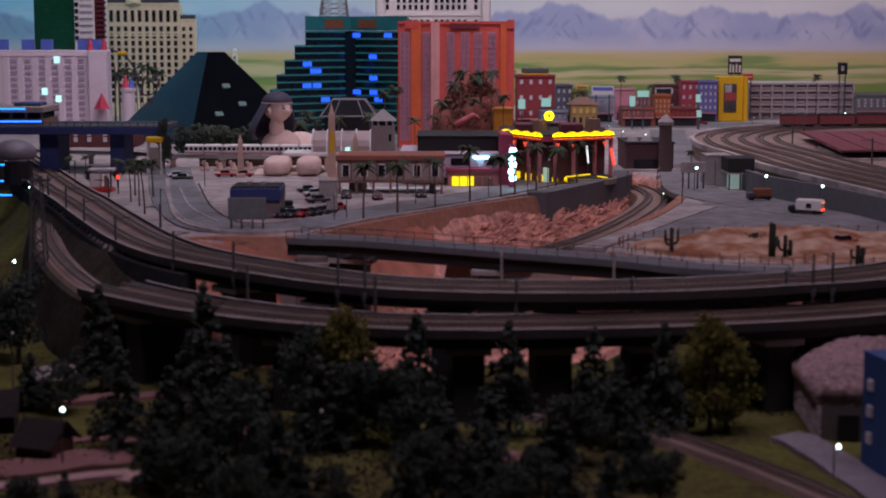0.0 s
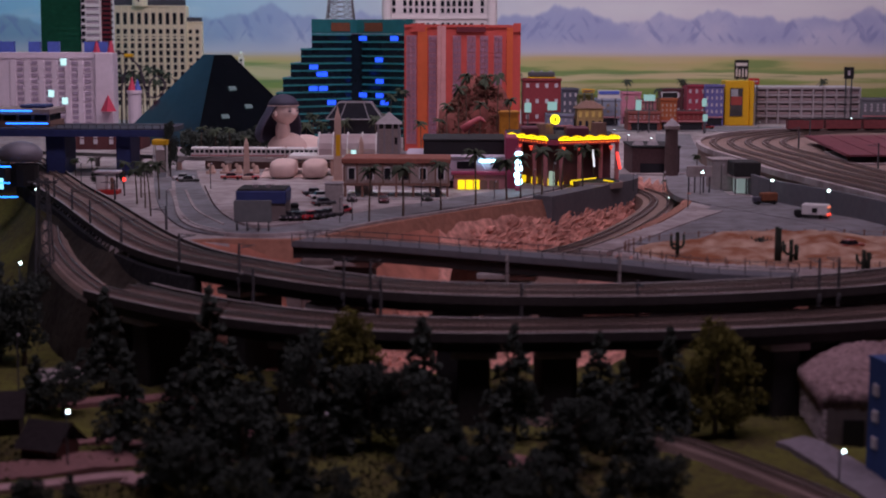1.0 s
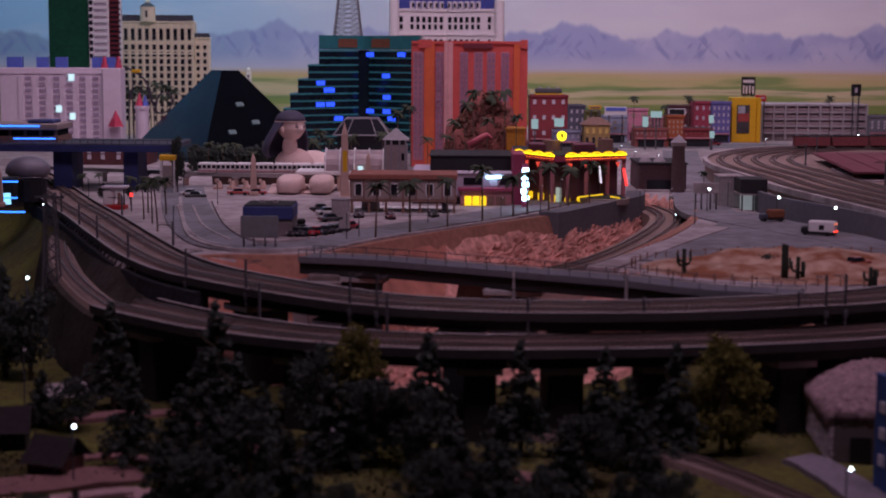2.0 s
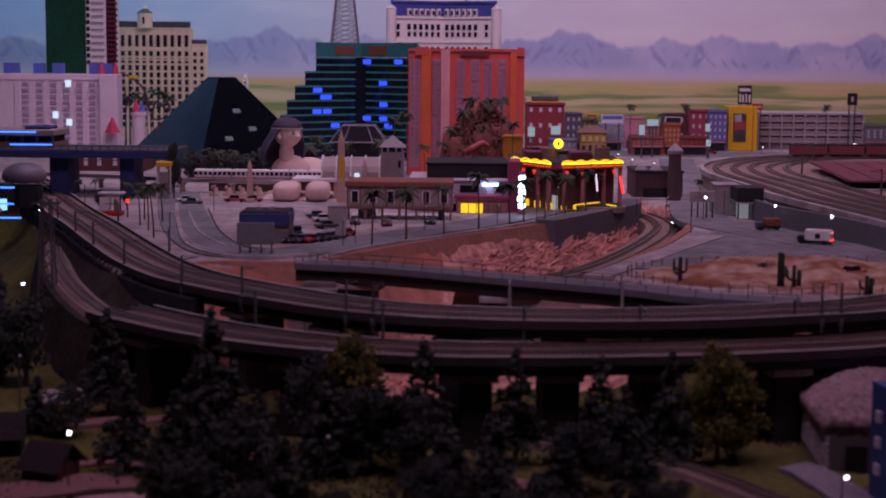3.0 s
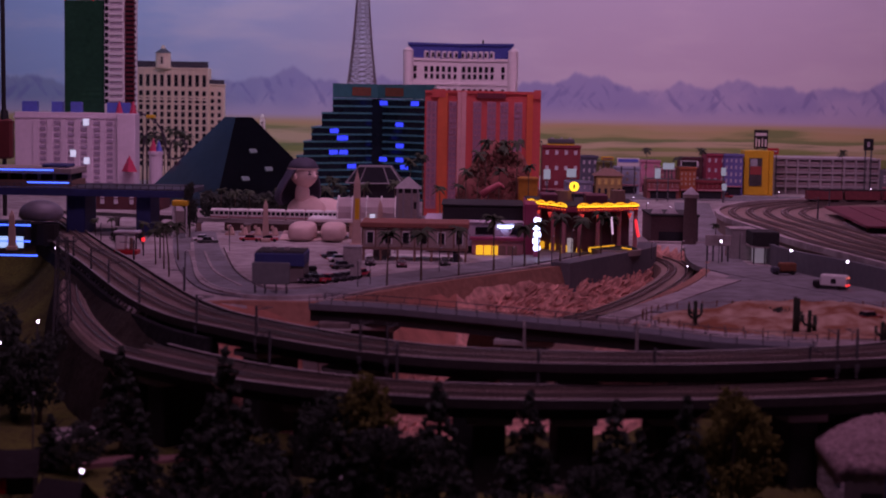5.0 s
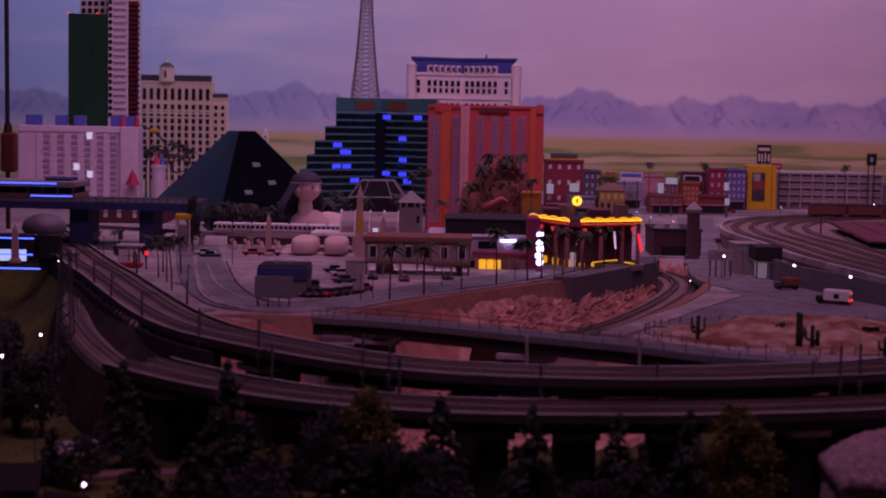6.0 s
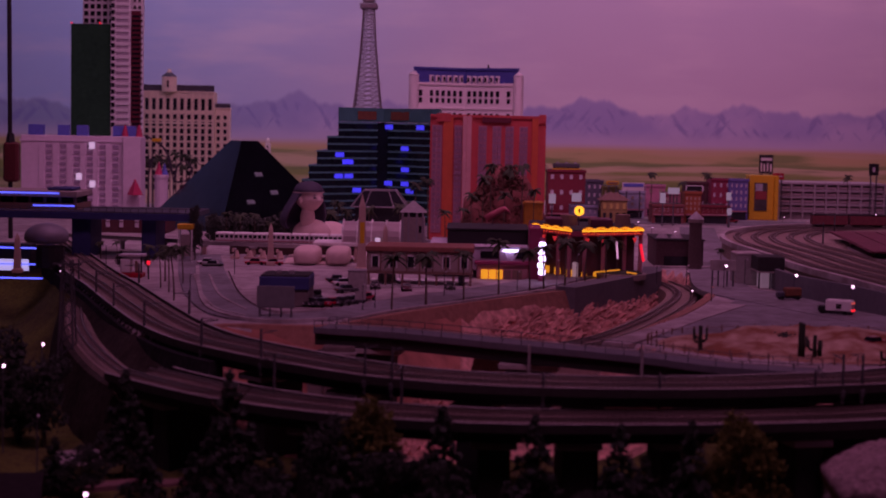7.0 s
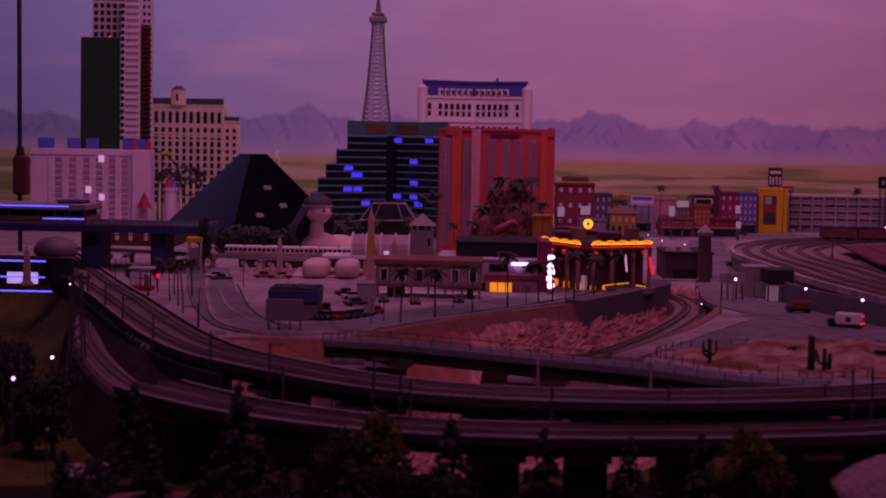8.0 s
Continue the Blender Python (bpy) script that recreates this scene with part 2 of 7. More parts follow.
def span(a, b, n):
    return [a + (b - a) * i / max(1, n - 1) for i in range(n)]


# ---- hall and ground ----
setting("floor", box(-4, 4.5, -3, 10.2, -1.3, -1.2), HALL, "dim grey hall floor below the model layout", "floor")
setting("ceiling", box(-4, 4.5, -3, 10.2, 3.2, 3.3), HALL, "dim grey hall ceiling above the model layout", "ceiling")
setting("wall_south", box(-4, 4.5, -3.1, -3, -1.2, 3.2), HALL, "dim grey plain hall wall behind the visitors", "wall")
setting("wall_west", box(-4.1, -4, -3, 10.2, -1.2, 3.2), HALL, "dim grey plain side wall of the hall", "wall")
setting("wall_east", box(4.5, 4.6, -3, 10.2, -1.2, 3.2), HALL, "dim grey plain side wall of the hall", "wall")
# Out-of-view panel, added so the pyramid's west face reflects blue.
setting("reflected_backdrop", box(-3.4, -3.3, 3.5, 9.5, -0.3, 3.2), MURAL, "unseen painted sky panel added for the pyramid's reflection", "backdrop")
setting("backdrop", box(-4, 4.5, 9.5, 9.6, -0.3, 3.2), MURAL, "painted desert panorama with purple mountains and sky", "backdrop")

UPPER = [(-1.5, 5.6), (-1.25, 4.93), (-1.03, 4.33), (-0.901, 4.005), (-0.745, 3.589), (-0.616, 3.264), (-0.508, 3.053), (-0.411, 2.928), (-0.318, 2.828), (-0.224, 2.737), (-0.137, 2.671), (-0.060, 2.633), (0.014, 2.612), (0.092, 2.600), (0.183, 2.597), (0.294, 2.604), (0.420, 2.629), (0.557, 2.675), (0.712, 2.740),
         (1.05, 2.98), (1.5, 3.2)]
LOWER = [(-1.17, 4.9), (-1.02, 4.15), (-0.93, 3.77), (-0.862, 3.523), (-0.775, 3.263), (-0.68, 3.02), (-0.59, 2.845), (-0.436, 2.674), (-0.367, 2.615), (-0.300, 2.568), (-0.229, 2.529), (-0.162, 2.501), (-0.090, 2.480), (-0.002, 2.466), (0.082, 2.464), (0.164, 2.471), (0.259, 2.481), (0.375, 2.500), (0.520, 2.538), (0.674, 2.592),
         (1.0, 2.74), (1.5, 2.95)]
LOW = [(-2.7, 4.9), (-1.285, 4.9), (-1.06, 4.25), (-0.83, 3.64), (-0.675, 3.22), (-0.56, 3.04), (-0.53, 3.30), (-0.307, 3.33), (-0.224, 3.47),
       (-0.019, 3.82), (0.237, 4.17), (0.52, 4.72), (0.585, 4.92), (0.655, 4.70), (0.655, 4.35), (0.565, 3.95), (0.43, 3.55), (0.30, 3.2), (0.44, 2.9), (0.8, 2.82), (1.2, 2.9), (2.9, 3.1),
       (2.9, 0.4), (-2.7, 0.4)]


def low_distance(x, y):
    """Distance inside the sunken area from its rim; 0 on the plateau."""
    p = np.array(LOW)
    q = np.roll(p, -1, 0)
    best = np.full(x.shape, 9.0)
    inside = np.zeros(x.shape, bool)
    for (ax, ay), (bx, by) in zip(p, q):
        t = np.clip(((x - ax) * (bx - ax) + (y - ay) * (by - ay)) / ((bx - ax) ** 2 + (by - ay) ** 2), 0, 1)
        best = np.minimum(best, np.hypot(x - ax - t * (bx - ax), y - ay - t * (by - ay)))
        crosses = ((ay > y) != (by > y)) & (x < (bx - ax) * (y - ay) / (by - ay + 1e-12) + ax)
        inside ^= crosses
    return np.where(inside, best, 0.0)


def rough(x, y, s):
    return noise.noise((x * s, y * s, 0.3))


def heights(x, y):
    d = low_distance(x, y)
    t = np.clip(d / 0.24, 0, 1)
    z = -0.17 * (1 - (1 - t) ** 2.2)
    rock = np.array([rough(a, b, 7) * 0.02 + (0.5 - abs(rough(a + b * 0.5, b * 0.7, 15))) * 0.03 + (0.5 - abs(rough(a * 1.3 + b, b, 33))) * 0.024 - 0.02 for a, b in zip(x.ravel(), y.ravel())]).reshape(x.shape)
    z = z + np.where(d > 0.01, rock * np.clip(d / 0.05, 0, 1) * np.where((y > 2.75) & (x > -0.05), 1.0, 0.25), 0)
    return z


def height(x, y):
    return float(heights(np.array([[x]]), np.array([[y]]))[0, 0])


def ground_mesh():
    xs = np.concatenate([np.arange(-3.9, -1.3, 0.2), np.arange(-1.3, 1.3, 0.018), np.arange(1.3, 4.45, 0.2)])
    ys = np.concatenate([np.arange(0.5, 1.7, 0.1), np.arange(1.7, 4.9, 0.018), np.arange(4.9, 9.6, 0.2)])
    gx, gy = np.meshgrid(xs, ys)
    gz = heights(gx, gy)
    n, m = len(xs), len(ys)
    idx = np.arange(n * m).reshape(m, n)
    quads = np.stack([idx[:-1, :-1], idx[:-1, 1:], idx[1:, 1:], idx[1:, :-1]], -1).reshape(-1, 4)
    me = bpy.data.meshes.new("ground")
    me.from_pydata(np.stack([gx, gy, gz], -1).reshape(-1, 3).tolist(), [], quads.tolist())
    for q in (PAVING, EARTH, ROCK, GRASS, SHADESOIL):
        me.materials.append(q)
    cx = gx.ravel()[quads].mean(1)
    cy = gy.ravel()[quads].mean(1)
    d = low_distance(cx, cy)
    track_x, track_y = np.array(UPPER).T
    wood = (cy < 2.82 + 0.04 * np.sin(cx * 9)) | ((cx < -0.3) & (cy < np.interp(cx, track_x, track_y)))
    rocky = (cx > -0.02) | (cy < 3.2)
    # Ground between the two western lines gets the shade-darkened soil.
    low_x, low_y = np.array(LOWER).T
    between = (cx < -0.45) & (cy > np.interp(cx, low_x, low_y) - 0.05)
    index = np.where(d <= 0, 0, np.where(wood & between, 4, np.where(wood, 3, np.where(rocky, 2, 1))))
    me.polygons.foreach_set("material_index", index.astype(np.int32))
    me.polygons.foreach_set("use_smooth", np.ones(len(quads), bool))
    return me


tagged(new("ground", ground_mesh()), "model landscape of pale paving, red desert slopes and dark woodland floor", "ground", "", "structure")


RIM = mat("rim_earth", (0.36, 0.17, 0.12), 0.95, grain=60, vary=0.3, bump=0.5)
for pts in (LOW[5:11], LOW[13:18]):
    line = smooth_line(pts, 0.03)
    setting("gorge_rim", sweep(line, [(-0.035, -0.075), (-0.010, 0.0025), (0.012, 0.0025), (0.012, -0.075)]), RIM, "brown earth rim of the gorge", "ground")


def gorge_gap(x, y):
    """Distance in plan from the railway in the gorge."""
    pts = [(0.05, 3.15), (0.232, 3.37), (0.349, 3.6), (0.484, 3.99), (0.587, 4.4), (0.60, 4.67)]
    best = 9.0
    for (ax, ay), (bx, by) in zip(pts, pts[1:]):
        t = min(1, max(0, ((x - ax) * (bx - ax) + (y - ay) * (by - ay)) / ((bx - ax) ** 2 + (by - ay) ** 2)))
        best = min(best, math.hypot(x - ax - t * (bx - ax), y - ay - t * (by - ay)))
    return best


def boulders():
    """Jagged slabs of rock lying in slanting seams on the slopes of the gorge."""
    rr = random.Random(9)
    verts, faces = [], []
    n = 0
    while n < 6500:
        x, y = rr.uniform(-0.12, 0.68), rr.uniform(2.85, 4.7)
        d = float(low_distance(np.array([x]), np.array([y]))[0])
        beside = gorge_gap(x, y)
        east = x > np.interp(y, [3.15, 3.37, 3.6, 3.99, 4.4, 4.67], [0.05, 0.232, 0.349, 0.484, 0.587, 0.60])
        if d < (0.004 if east else 0.03) or d > 0.5 or (x < 0.05 and y > 3.45) or beside < 0.068 or (east and y < 3.3):
            continue
        n += 1
        r = rr.uniform(0.0016, 0.0038) * (1.0 + 1.2 * rr.random() ** 3)
        q = Euler((rr.gauss(0.7, 0.35), rr.gauss(-0.55, 0.25), rr.gauss(0.45, 0.3))).to_matrix()
        c = Vector((x, y, height(x, y) - r * 0.35))
        first = len(verts)
        for a, b, e in itertools.product((-1, 1), (-1, 1), (-1, 1)):
            verts.append(c + q @ Vector((a * r * rr.uniform(1.6, 4.6), b * r * rr.uniform(0.5, 1.2), e * r * rr.uniform(0.25, 0.9))))
        faces += [[first + k for k in f] for f in ((0, 1, 3, 2), (4, 6, 7, 5), (0, 4, 5, 1), (2, 3, 7, 6), (0, 2, 6, 4), (1, 5, 7, 3))]
    me = bpy.data.meshes.new("rubble")
    me.from_pydata(verts, [], faces)
    bm = bmesh.new()
    bm.from_mesh(me)
    return bm


tagged(setting("rubble", boulders(), ROCK, "jagged pinkish red rubble on the slopes of the gorge", "rock"), kind="stuff")


def strip(name, pts, width, z, material, label, category="road", thick=0.004):
    line = smooth_line(pts, 0.03)
    for p in line:
        p.z = z
    w = width / 2
    return setting(name, sweep(line, [(-w, -0.01), (-w, thick), (w, thick), (w, -0.01)]), material, label, category)


ROADMAT = mat("worn_grey_road", (0.22, 0.215, 0.24), 0.75, grain=30, vary=0.12, bump=0.2, coarse=5, spot=(0.14, 0.13, 0.14), soft=0.10)
strip("road", [(-0.855, 5.020), (-0.752, 4.456), (-0.627, 3.874), (-0.507, 3.506), (-0.395, 3.445), (-0.282, 3.559), (-0.115, 3.874), (0.098, 4.204), (0.265, 4.542), (0.388, 4.877)],
      0.13, 0, ROADMAT, "blue-grey curved town road between pale pavements")
strip("road", [(0.98, 3.35), (0.899, 3.658), (0.812, 3.862), (0.717, 4.102), (0.677, 4.327), (0.725, 4.817), (0.801, 5.482), (0.894, 6.356), (0.976, 7.028)],
      0.15, 0, ROADMAT, "grey road past the desert island")
strip("road", [(0.641, 3.900), (0.525, 3.658), (0.402, 3.386), (0.284, 3.133)], 0.055, 0.001, PAVING, "pale side road down to the viaduct")
strip("avenue", [(-0.6, 7.5), (0.9, 7.45), (3.2, 7.6)], 0.35, 0, ROADMAT, "grey avenue in front of the small town")
strip("kerb", [(-0.269, 3.395), (-0.176, 3.592), (-0.012, 3.836), (0.223, 4.189)], 0.012, 0.004, PAVING, "pale kerb along the palm road", "kerb")
strip("lane_line", [(-0.718, 4.374), (-0.610, 3.874), (-0.503, 3.570)], 0.007, 0.0045, PAVING, "faded white lane paint on the road", "road marking", 0.001)

setting("junction", prism([(0.345, 3.27), (1.025, 3.2), (0.98, 3.5), (0.912, 3.86), (0.81, 4.25), (0.70, 4.35), (0.655, 4.0), (0.56, 3.7), (0.45, 3.45)], -0.01, 0.003), ROADMAT,
        "worn grey asphalt road junction round the desert island", "road")
strip("kerb", [(-0.79, 4.60), (-0.70, 4.10), (-0.60, 3.62), (-0.50, 3.415), (-0.40, 3.365), (-0.31, 3.42)], 0.010, 0.004, PAVING, "pale kerb along the curved town road", "kerb")
strip("kerb", [(-0.68, 4.50), (-0.56, 3.90), (-0.47, 3.60), (-0.40, 3.53), (-0.33, 3.60)], 0.010, 0.004, PAVING, "pale kerb along the curved town road", "kerb")
strip("lane_line", [(-0.765, 4.40), (-0.66, 3.90), (-0.57, 3.58), (-0.49, 3.46)], 0.006, 0.0045, PAVING, "faded white lane paint on the road", "road marking", 0.001)
# desert island with mounds
def island():
    bm = bmesh.new()
    made = bmesh.ops.create_grid(bm, x_segments=90, y_segments=60, size=1)["verts"]
    for v in made:
        u, w = v.co.x, v.co.y
        x, y = 0.78 + u * 0.42, 3.17 + w * 0.24
        r = math.hypot(u, w)
        e = max(0.0, 1 - r ** 4)
        z = e * (0.016 + 0.02 * noise.noise((x * 7, y * 9, 3)) + 0.008 * noise.noise((x * 26, y * 26, 1)))
        z += 0.030 * math.exp(-((x - 0.745) / 0.075) ** 2 - ((y - 3.13) / 0.07) ** 2) * e
        z += 0.016 * math.exp(-((x - 0.60) / 0.09) ** 2 - ((y - 3.30) / 0.05) ** 2) * e
        v.co = Vector((x, y, z - 0.006 if r > 0.98 else max(z, 0.002)))
    bmesh.ops.delete(bm, geom=[v for v in bm.verts if math.hypot((v.co.x - 0.78) / 0.42, (v.co.y - 3.17) / 0.24) > 1.0], context="VERTS")
    return bm


SAND = mat("orange_sand", (0.47, 0.32, 0.24), 0.95, grain=26, vary=0.12, bump=0.6, coarse=5.5, spot=(0.27, 0.10, 0.05), soft=0.08)
setting("desert_island", island(), SAND, "sandy orange desert island with low mounds and cacti", "ground", True)

# retaining walls
def wall_along(name, pts, z0, z1, thick, material, label, cat="wall"):
    line = smooth_line(pts, 0.05)
    for p in line:
        p.z = 0
    return setting(name, sweep(line, [(-thick / 2, z0), (-thick / 2, z1), (thick / 2, z1), (thick / 2, z0)]), material, label, cat)


GREYWALL = mat("dark_grey_wall", (0.13, 0.13, 0.15), 0.8, grain=60, vary=0.15)
line = smooth_line([(0.262, 4.15), (0.345, 4.305), (0.455, 4.515), (0.54, 4.685), (0.565, 4.84)], 0.05)
setting("retaining_wall", sweep(line, [(-0.006, -0.17), (-0.006, 0.012), (0.05, 0.012), (0.05, -0.17)]), GREYWALL, "dark grey retaining wall above the red rocks", "wall")
wall_along("retaining_wall", [(0.822, 4.594), (0.83, 4.2), (0.93, 3.86), (1.0, 3.5), (1.04, 3.2)], 0.0, 0.056, 0.012, GREYWALL, "dark grey retaining wall below the curved railway")
KERB = [(1.03, 3.2), (1.0, 3.55), (0.945, 3.95), (0.885, 4.4), (0.872, 4.77), (0.84, 5.26), (0.885, 5.7), (1.02, 6.05), (1.25, 6.35), (1.7, 6.6), (2.6, 6.8)]
YARD = mat("brown_yard_gravel", (0.27, 0.19, 0.165), 0.95, grain=120, vary=0.3, bump=0.6, coarse=7)
kerb_line = smooth_line(KERB, 0.05)
yard = [(p.x, p.y) for p in kerb_line]
setting("track_plateau", prism([(2.8, 3.2)] + [(2.8, 6.8)] + yard[::-1], -0.01, 0.056), YARD, "raised brown gravel bed of the curved railway", "track bed")
setting("plateau_kerb", sweep(kerb_line, [(-0.008, 0.05), (-0.008, 0.066), (0.008, 0.066), (0.008, 0.05)]), PAVING, "pale concrete edge of the railway plateau", "kerb")


# ---- railways ----
def offset_line(line, o):
    return [p + s * o for p, s in zip(line, sides(line))]


def railway(line, z, gauge=0.0165, bed=True, name="railway_track", label="narrow brown model railway track with steel rails"):
    """One track: two rails on sleepers on a ballast bed."""
    line = [Vector((p.x, p.y, z)) for p in line]
    ob = thing(name, 0, 0, 0, label, "railway track", 0, "railway tracks")
    if bed:
        part("ballast", sweep(line, [(-0.022, 0), (-0.017, 0.004), (0.017, 0.004), (0.022, 0)]), BALLAST, ob)
    for s in (-1, 1):
        o = s * gauge / 2
        part("rail", sweep(line, [(o - 0.0009, 0.005), (o - 0.0009, 0.0088), (o + 0.0009, 0.0088), (o + 0.0009, 0.005)]), RAIL, ob)
    bm = bmesh.new()
    dist = 0.0
    for p, q, s in zip(line, line[1:], sides(line)):
        seg = (q - p).length
        k = max(1, int(seg / 0.009))
        for i in range(k):
            c = p + (q - p) * (i / k)
            d = (q - p).normalized() * 0.0015
            w = s * 0.013
            vs = [bm.verts.new(c + a * d + b * w + Vector((0, 0, h))) for h in (0.0035, 0.0055) for a, b in ((-1, -1), (1, -1), (1, 1), (-1, 1))]
            bm.faces.new(vs[4:])
            for a, b in ((0, 1), (1, 2), (2, 3), (3, 0)):
                bm.faces.new((vs[a], vs[b], vs[b + 4], vs[a + 4]))
    tagged(part("sleeper_bed", bm, SLEEPER, ob), kind="stuff")
    return ob


upper, lower = smooth_line(UPPER, 0.04), smooth_line(LOWER, 0.04)


DARKPARAPET = mat("near_black_parapet", (0.04, 0.033, 0.034), 0.9, grain=90, vary=0.3)


def viaduct(line, z, label):
    """Double-track viaduct: deck, two parapets, girders coloured dark for the shade below."""
    line = [Vector((p.x, p.y, z)) for p in line]
    ob = thing("viaduct", 0, 0, 0, label, "railway bridge", 0, "railway viaducts", "structure")
    part("deck", sweep(line, [(-0.062, -0.006), (-0.062, 0.0), (0.062, 0.0), (0.062, -0.006)]), BALLAST, ob)
    # Near-black parapet faces under a slim pale coping.
    for s in (-1, 1):
        o = s * 0.066
        rail = part("parapet", sweep(line, [(o - 0.003, -0.008), (o - 0.003, 0.006), (o + 0.003, 0.006), (o + 0.003, -0.008)]), DARKPARAPET, ob, "near-black parapet")
        part("coping", sweep(line, [(o - 0.0033, 0.006), (o - 0.0033, 0.0068), (o + 0.0033, 0.0068), (o + 0.0033, 0.006)]), CONCRETE, rail, "pale coping")
        o = s * 0.05
        part("girder", sweep(line, [(o - 0.012, -0.024), (o - 0.012, -0.006), (o + 0.012, -0.006), (o + 0.012, -0.024)]), SHADESTEEL, ob, "steel girder coloured near black for the shade under the deck")
    return ob


viaduct(upper, 0.005, "long curved double-track viaduct with low concrete parapets")
lower_east = [p for p in lower if p.x > -0.60]
lower_west = [p for p in lower if p.x <= -0.585]
viaduct(lower_east, -0.03, "lower curved double-track viaduct in front of the woods")
for o in (-0.028, 0.028):
    railway(offset_line(upper, o), 0.005, bed=False)
    railway(offset_line(lower_east, o), -0.03, bed=False)
railway(lower_west, -0.046)
setting("track_bed", sweep([Vector((p.x, p.y, 0)) for p in lower_west], [(-0.034, -0.058), (-0.026, -0.046), (0.026, -0.046), (0.034, -0.058)]), YARD, "brown gravel bed of the lower railway", "track bed")


def pier(x, y, z0, z1, w, rz):
    ob = thing("bridge_pier", x, y, z0, "square bridge pier under the viaduct, shaft darkened for shade", "bridge pier", rz, "bridge piers", "structure")
    # Shaft shares the girders' shade-darkened colour.
    part("shaft", box(-w / 2, w / 2, -0.045, 0.045, 0, z1 - z0 - 0.012, 0.003), SHADESTEEL, ob)
    part("cap", box(-w / 2 - 0.01, w / 2 + 0.01, -0.058, 0.058, z1 - z0 - 0.012, z1 - z0, 0.002), CONCRETE, ob)


for line, z, ts in ((upper, -0.024, (-0.36, -0.16, 0.02, 0.2, 0.47, 0.68)), (lower, -0.054, (-0.5, -0.22, 0.03, 0.17, 0.31, 0.525, 0.8))):
    for want in ts:
        i = min(range(len(line)), key=lambda k: abs(line[k].x - want) + (5 if line[k].y > 3.2 else 0))
        s = sides(line)[i]
        pier(line[i].x, line[i].y, height(line[i].x, line[i].y) - 0.02, z, 0.05, math.degrees(math.atan2(-s.x, s.y)))

# Stone coloured near black, with the shadow on the wall included.
SHADESTONE = mat("shade_black_stone", (0.036, 0.036, 0.041), 1.0, grain=70, vary=0.5, bump=0.5, spec=0.1)
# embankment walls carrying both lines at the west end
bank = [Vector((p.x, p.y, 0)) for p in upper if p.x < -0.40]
setting("embankment_wall", sweep(bank, [(-0.105, -0.24), (-0.078, -0.012), (-0.05, -0.010), (-0.05, -0.24)]), SHADESTONE, "stone embankment wall below the upper railway, blackened for shadow", "wall")
# Lower bank in the same soil, its shade in the colour.
bank = [Vector((p.x, p.y, 0)) for p in lower if p.x < -0.52]
setting("embankment", sweep(bank, [(-0.09, -0.22), (-0.045, -0.056), (-0.030, -0.054), (0.030, -0.054), (0.08, -0.22)]), SHADESOIL, "bank below the lower railway, soil colour darkened for shade", "ground")


def catenary_mast(x, y, z, h, rz, arm=0.035, steel=None):
    steel = steel or MASTGREY
    ob = thing("catenary_mast", x, y, z, "thin dark grey railway catenary mast with bracket arm", "catenary mast", rz, "catenary masts")
    part("pole", tube([(0, 0, -0.02), (0, 0, h)], 0.0032, 6, 0.0022), steel, ob)
    part("arm", tube([(0, 0, h * 0.88), (arm, 0, h * 0.92)], 0.0011, 5), steel, ob)
    part("stay", tube([(0, 0, h), (arm * 0.8, 0, h * 0.915)], 0.0007, 4), steel, ob)
    part("footing", box(-0.004, 0.004, -0.004, 0.004, -0.010, 0.003, 0.001), steel, ob)


def masts(line, z, xs, h, side, steel=None):
    for want in xs:
        i = min(range(len(line)), key=lambda k: abs(line[k].x - want))
        s = sides(line)[i]
        p = line[i] + s * side
        catenary_mast(p.x, p.y, z, h, math.degrees(math.atan2(-s.y * side, -s.x * side)), 0.035, steel)


masts(upper, 0.0, (-0.95, -0.83, -0.72, -0.60, -0.455, -0.305, -0.15, -0.105, 0.58, 0.64, 0.77), 0.062, -0.066)
masts(upper, 0.0, (-0.9, -0.66), 0.062, 0.066)
masts(upper, 0.0, (0.098, 0.31), 0.060, 0.066, CONCRETE)
masts(lower, -0.03, (-0.36, -0.12, 0.115, 0.325, 0.57), 0.065, 0.066)


# road viaduct with railing, across the gorge
CROSS = [(-0.305, 3.272), (-0.262, 3.257), (-0.141, 3.219), (0.115, 3.068), (0.330, 2.945), (0.450, 2.845), (0.610, 2.791)]
cross = [Vector((p.x, p.y, 0)) for p in smooth_line(CROSS, 0.04)]
cv = thing("cross_viaduct", 0, 0, 0.004, "straight grey viaduct with a thin railing over the rocky gorge", "bridge", 0, "", "structure")
part("deck", sweep(cross, [(-0.035, -0.008), (-0.035, 0.004), (0.035, 0.004), (0.035, -0.008)]), GREYWALL, cv)
for s in (-1, 1):
    part("edge_beam", sweep(cross, [(s * 0.037 - 0.003, -0.006), (s * 0.037 - 0.003, 0.006), (s * 0.037 + 0.003, 0.006), (s * 0.037 + 0.003, -0.006)]), CONCRETE if s > 0 else GREYWALL, cv)
    # Girder colour holds the shade under this deck too.
    part("girder", sweep(cross, [(s * 0.026 - 0.006, -0.03), (s * 0.026 - 0.006, -0.008), (s * 0.026 + 0.006, -0.008), (s * 0.026 + 0.006, -0.03)]), SHADESTEEL, cv, "steel girder coloured near black for the shade under the deck")
    part("handrail", sweep(offset_line(cross, s * 0.037), [(-0.0006, 0.019), (-0.0006, 0.0202), (0.0006, 0.0202), (0.0006, 0.019)]), MASTGREY, cv)
me_post = mesh("post", box(-0.0008, 0.0008, -0.0008, 0.0008, 0.005, 0.020), MASTGREY)
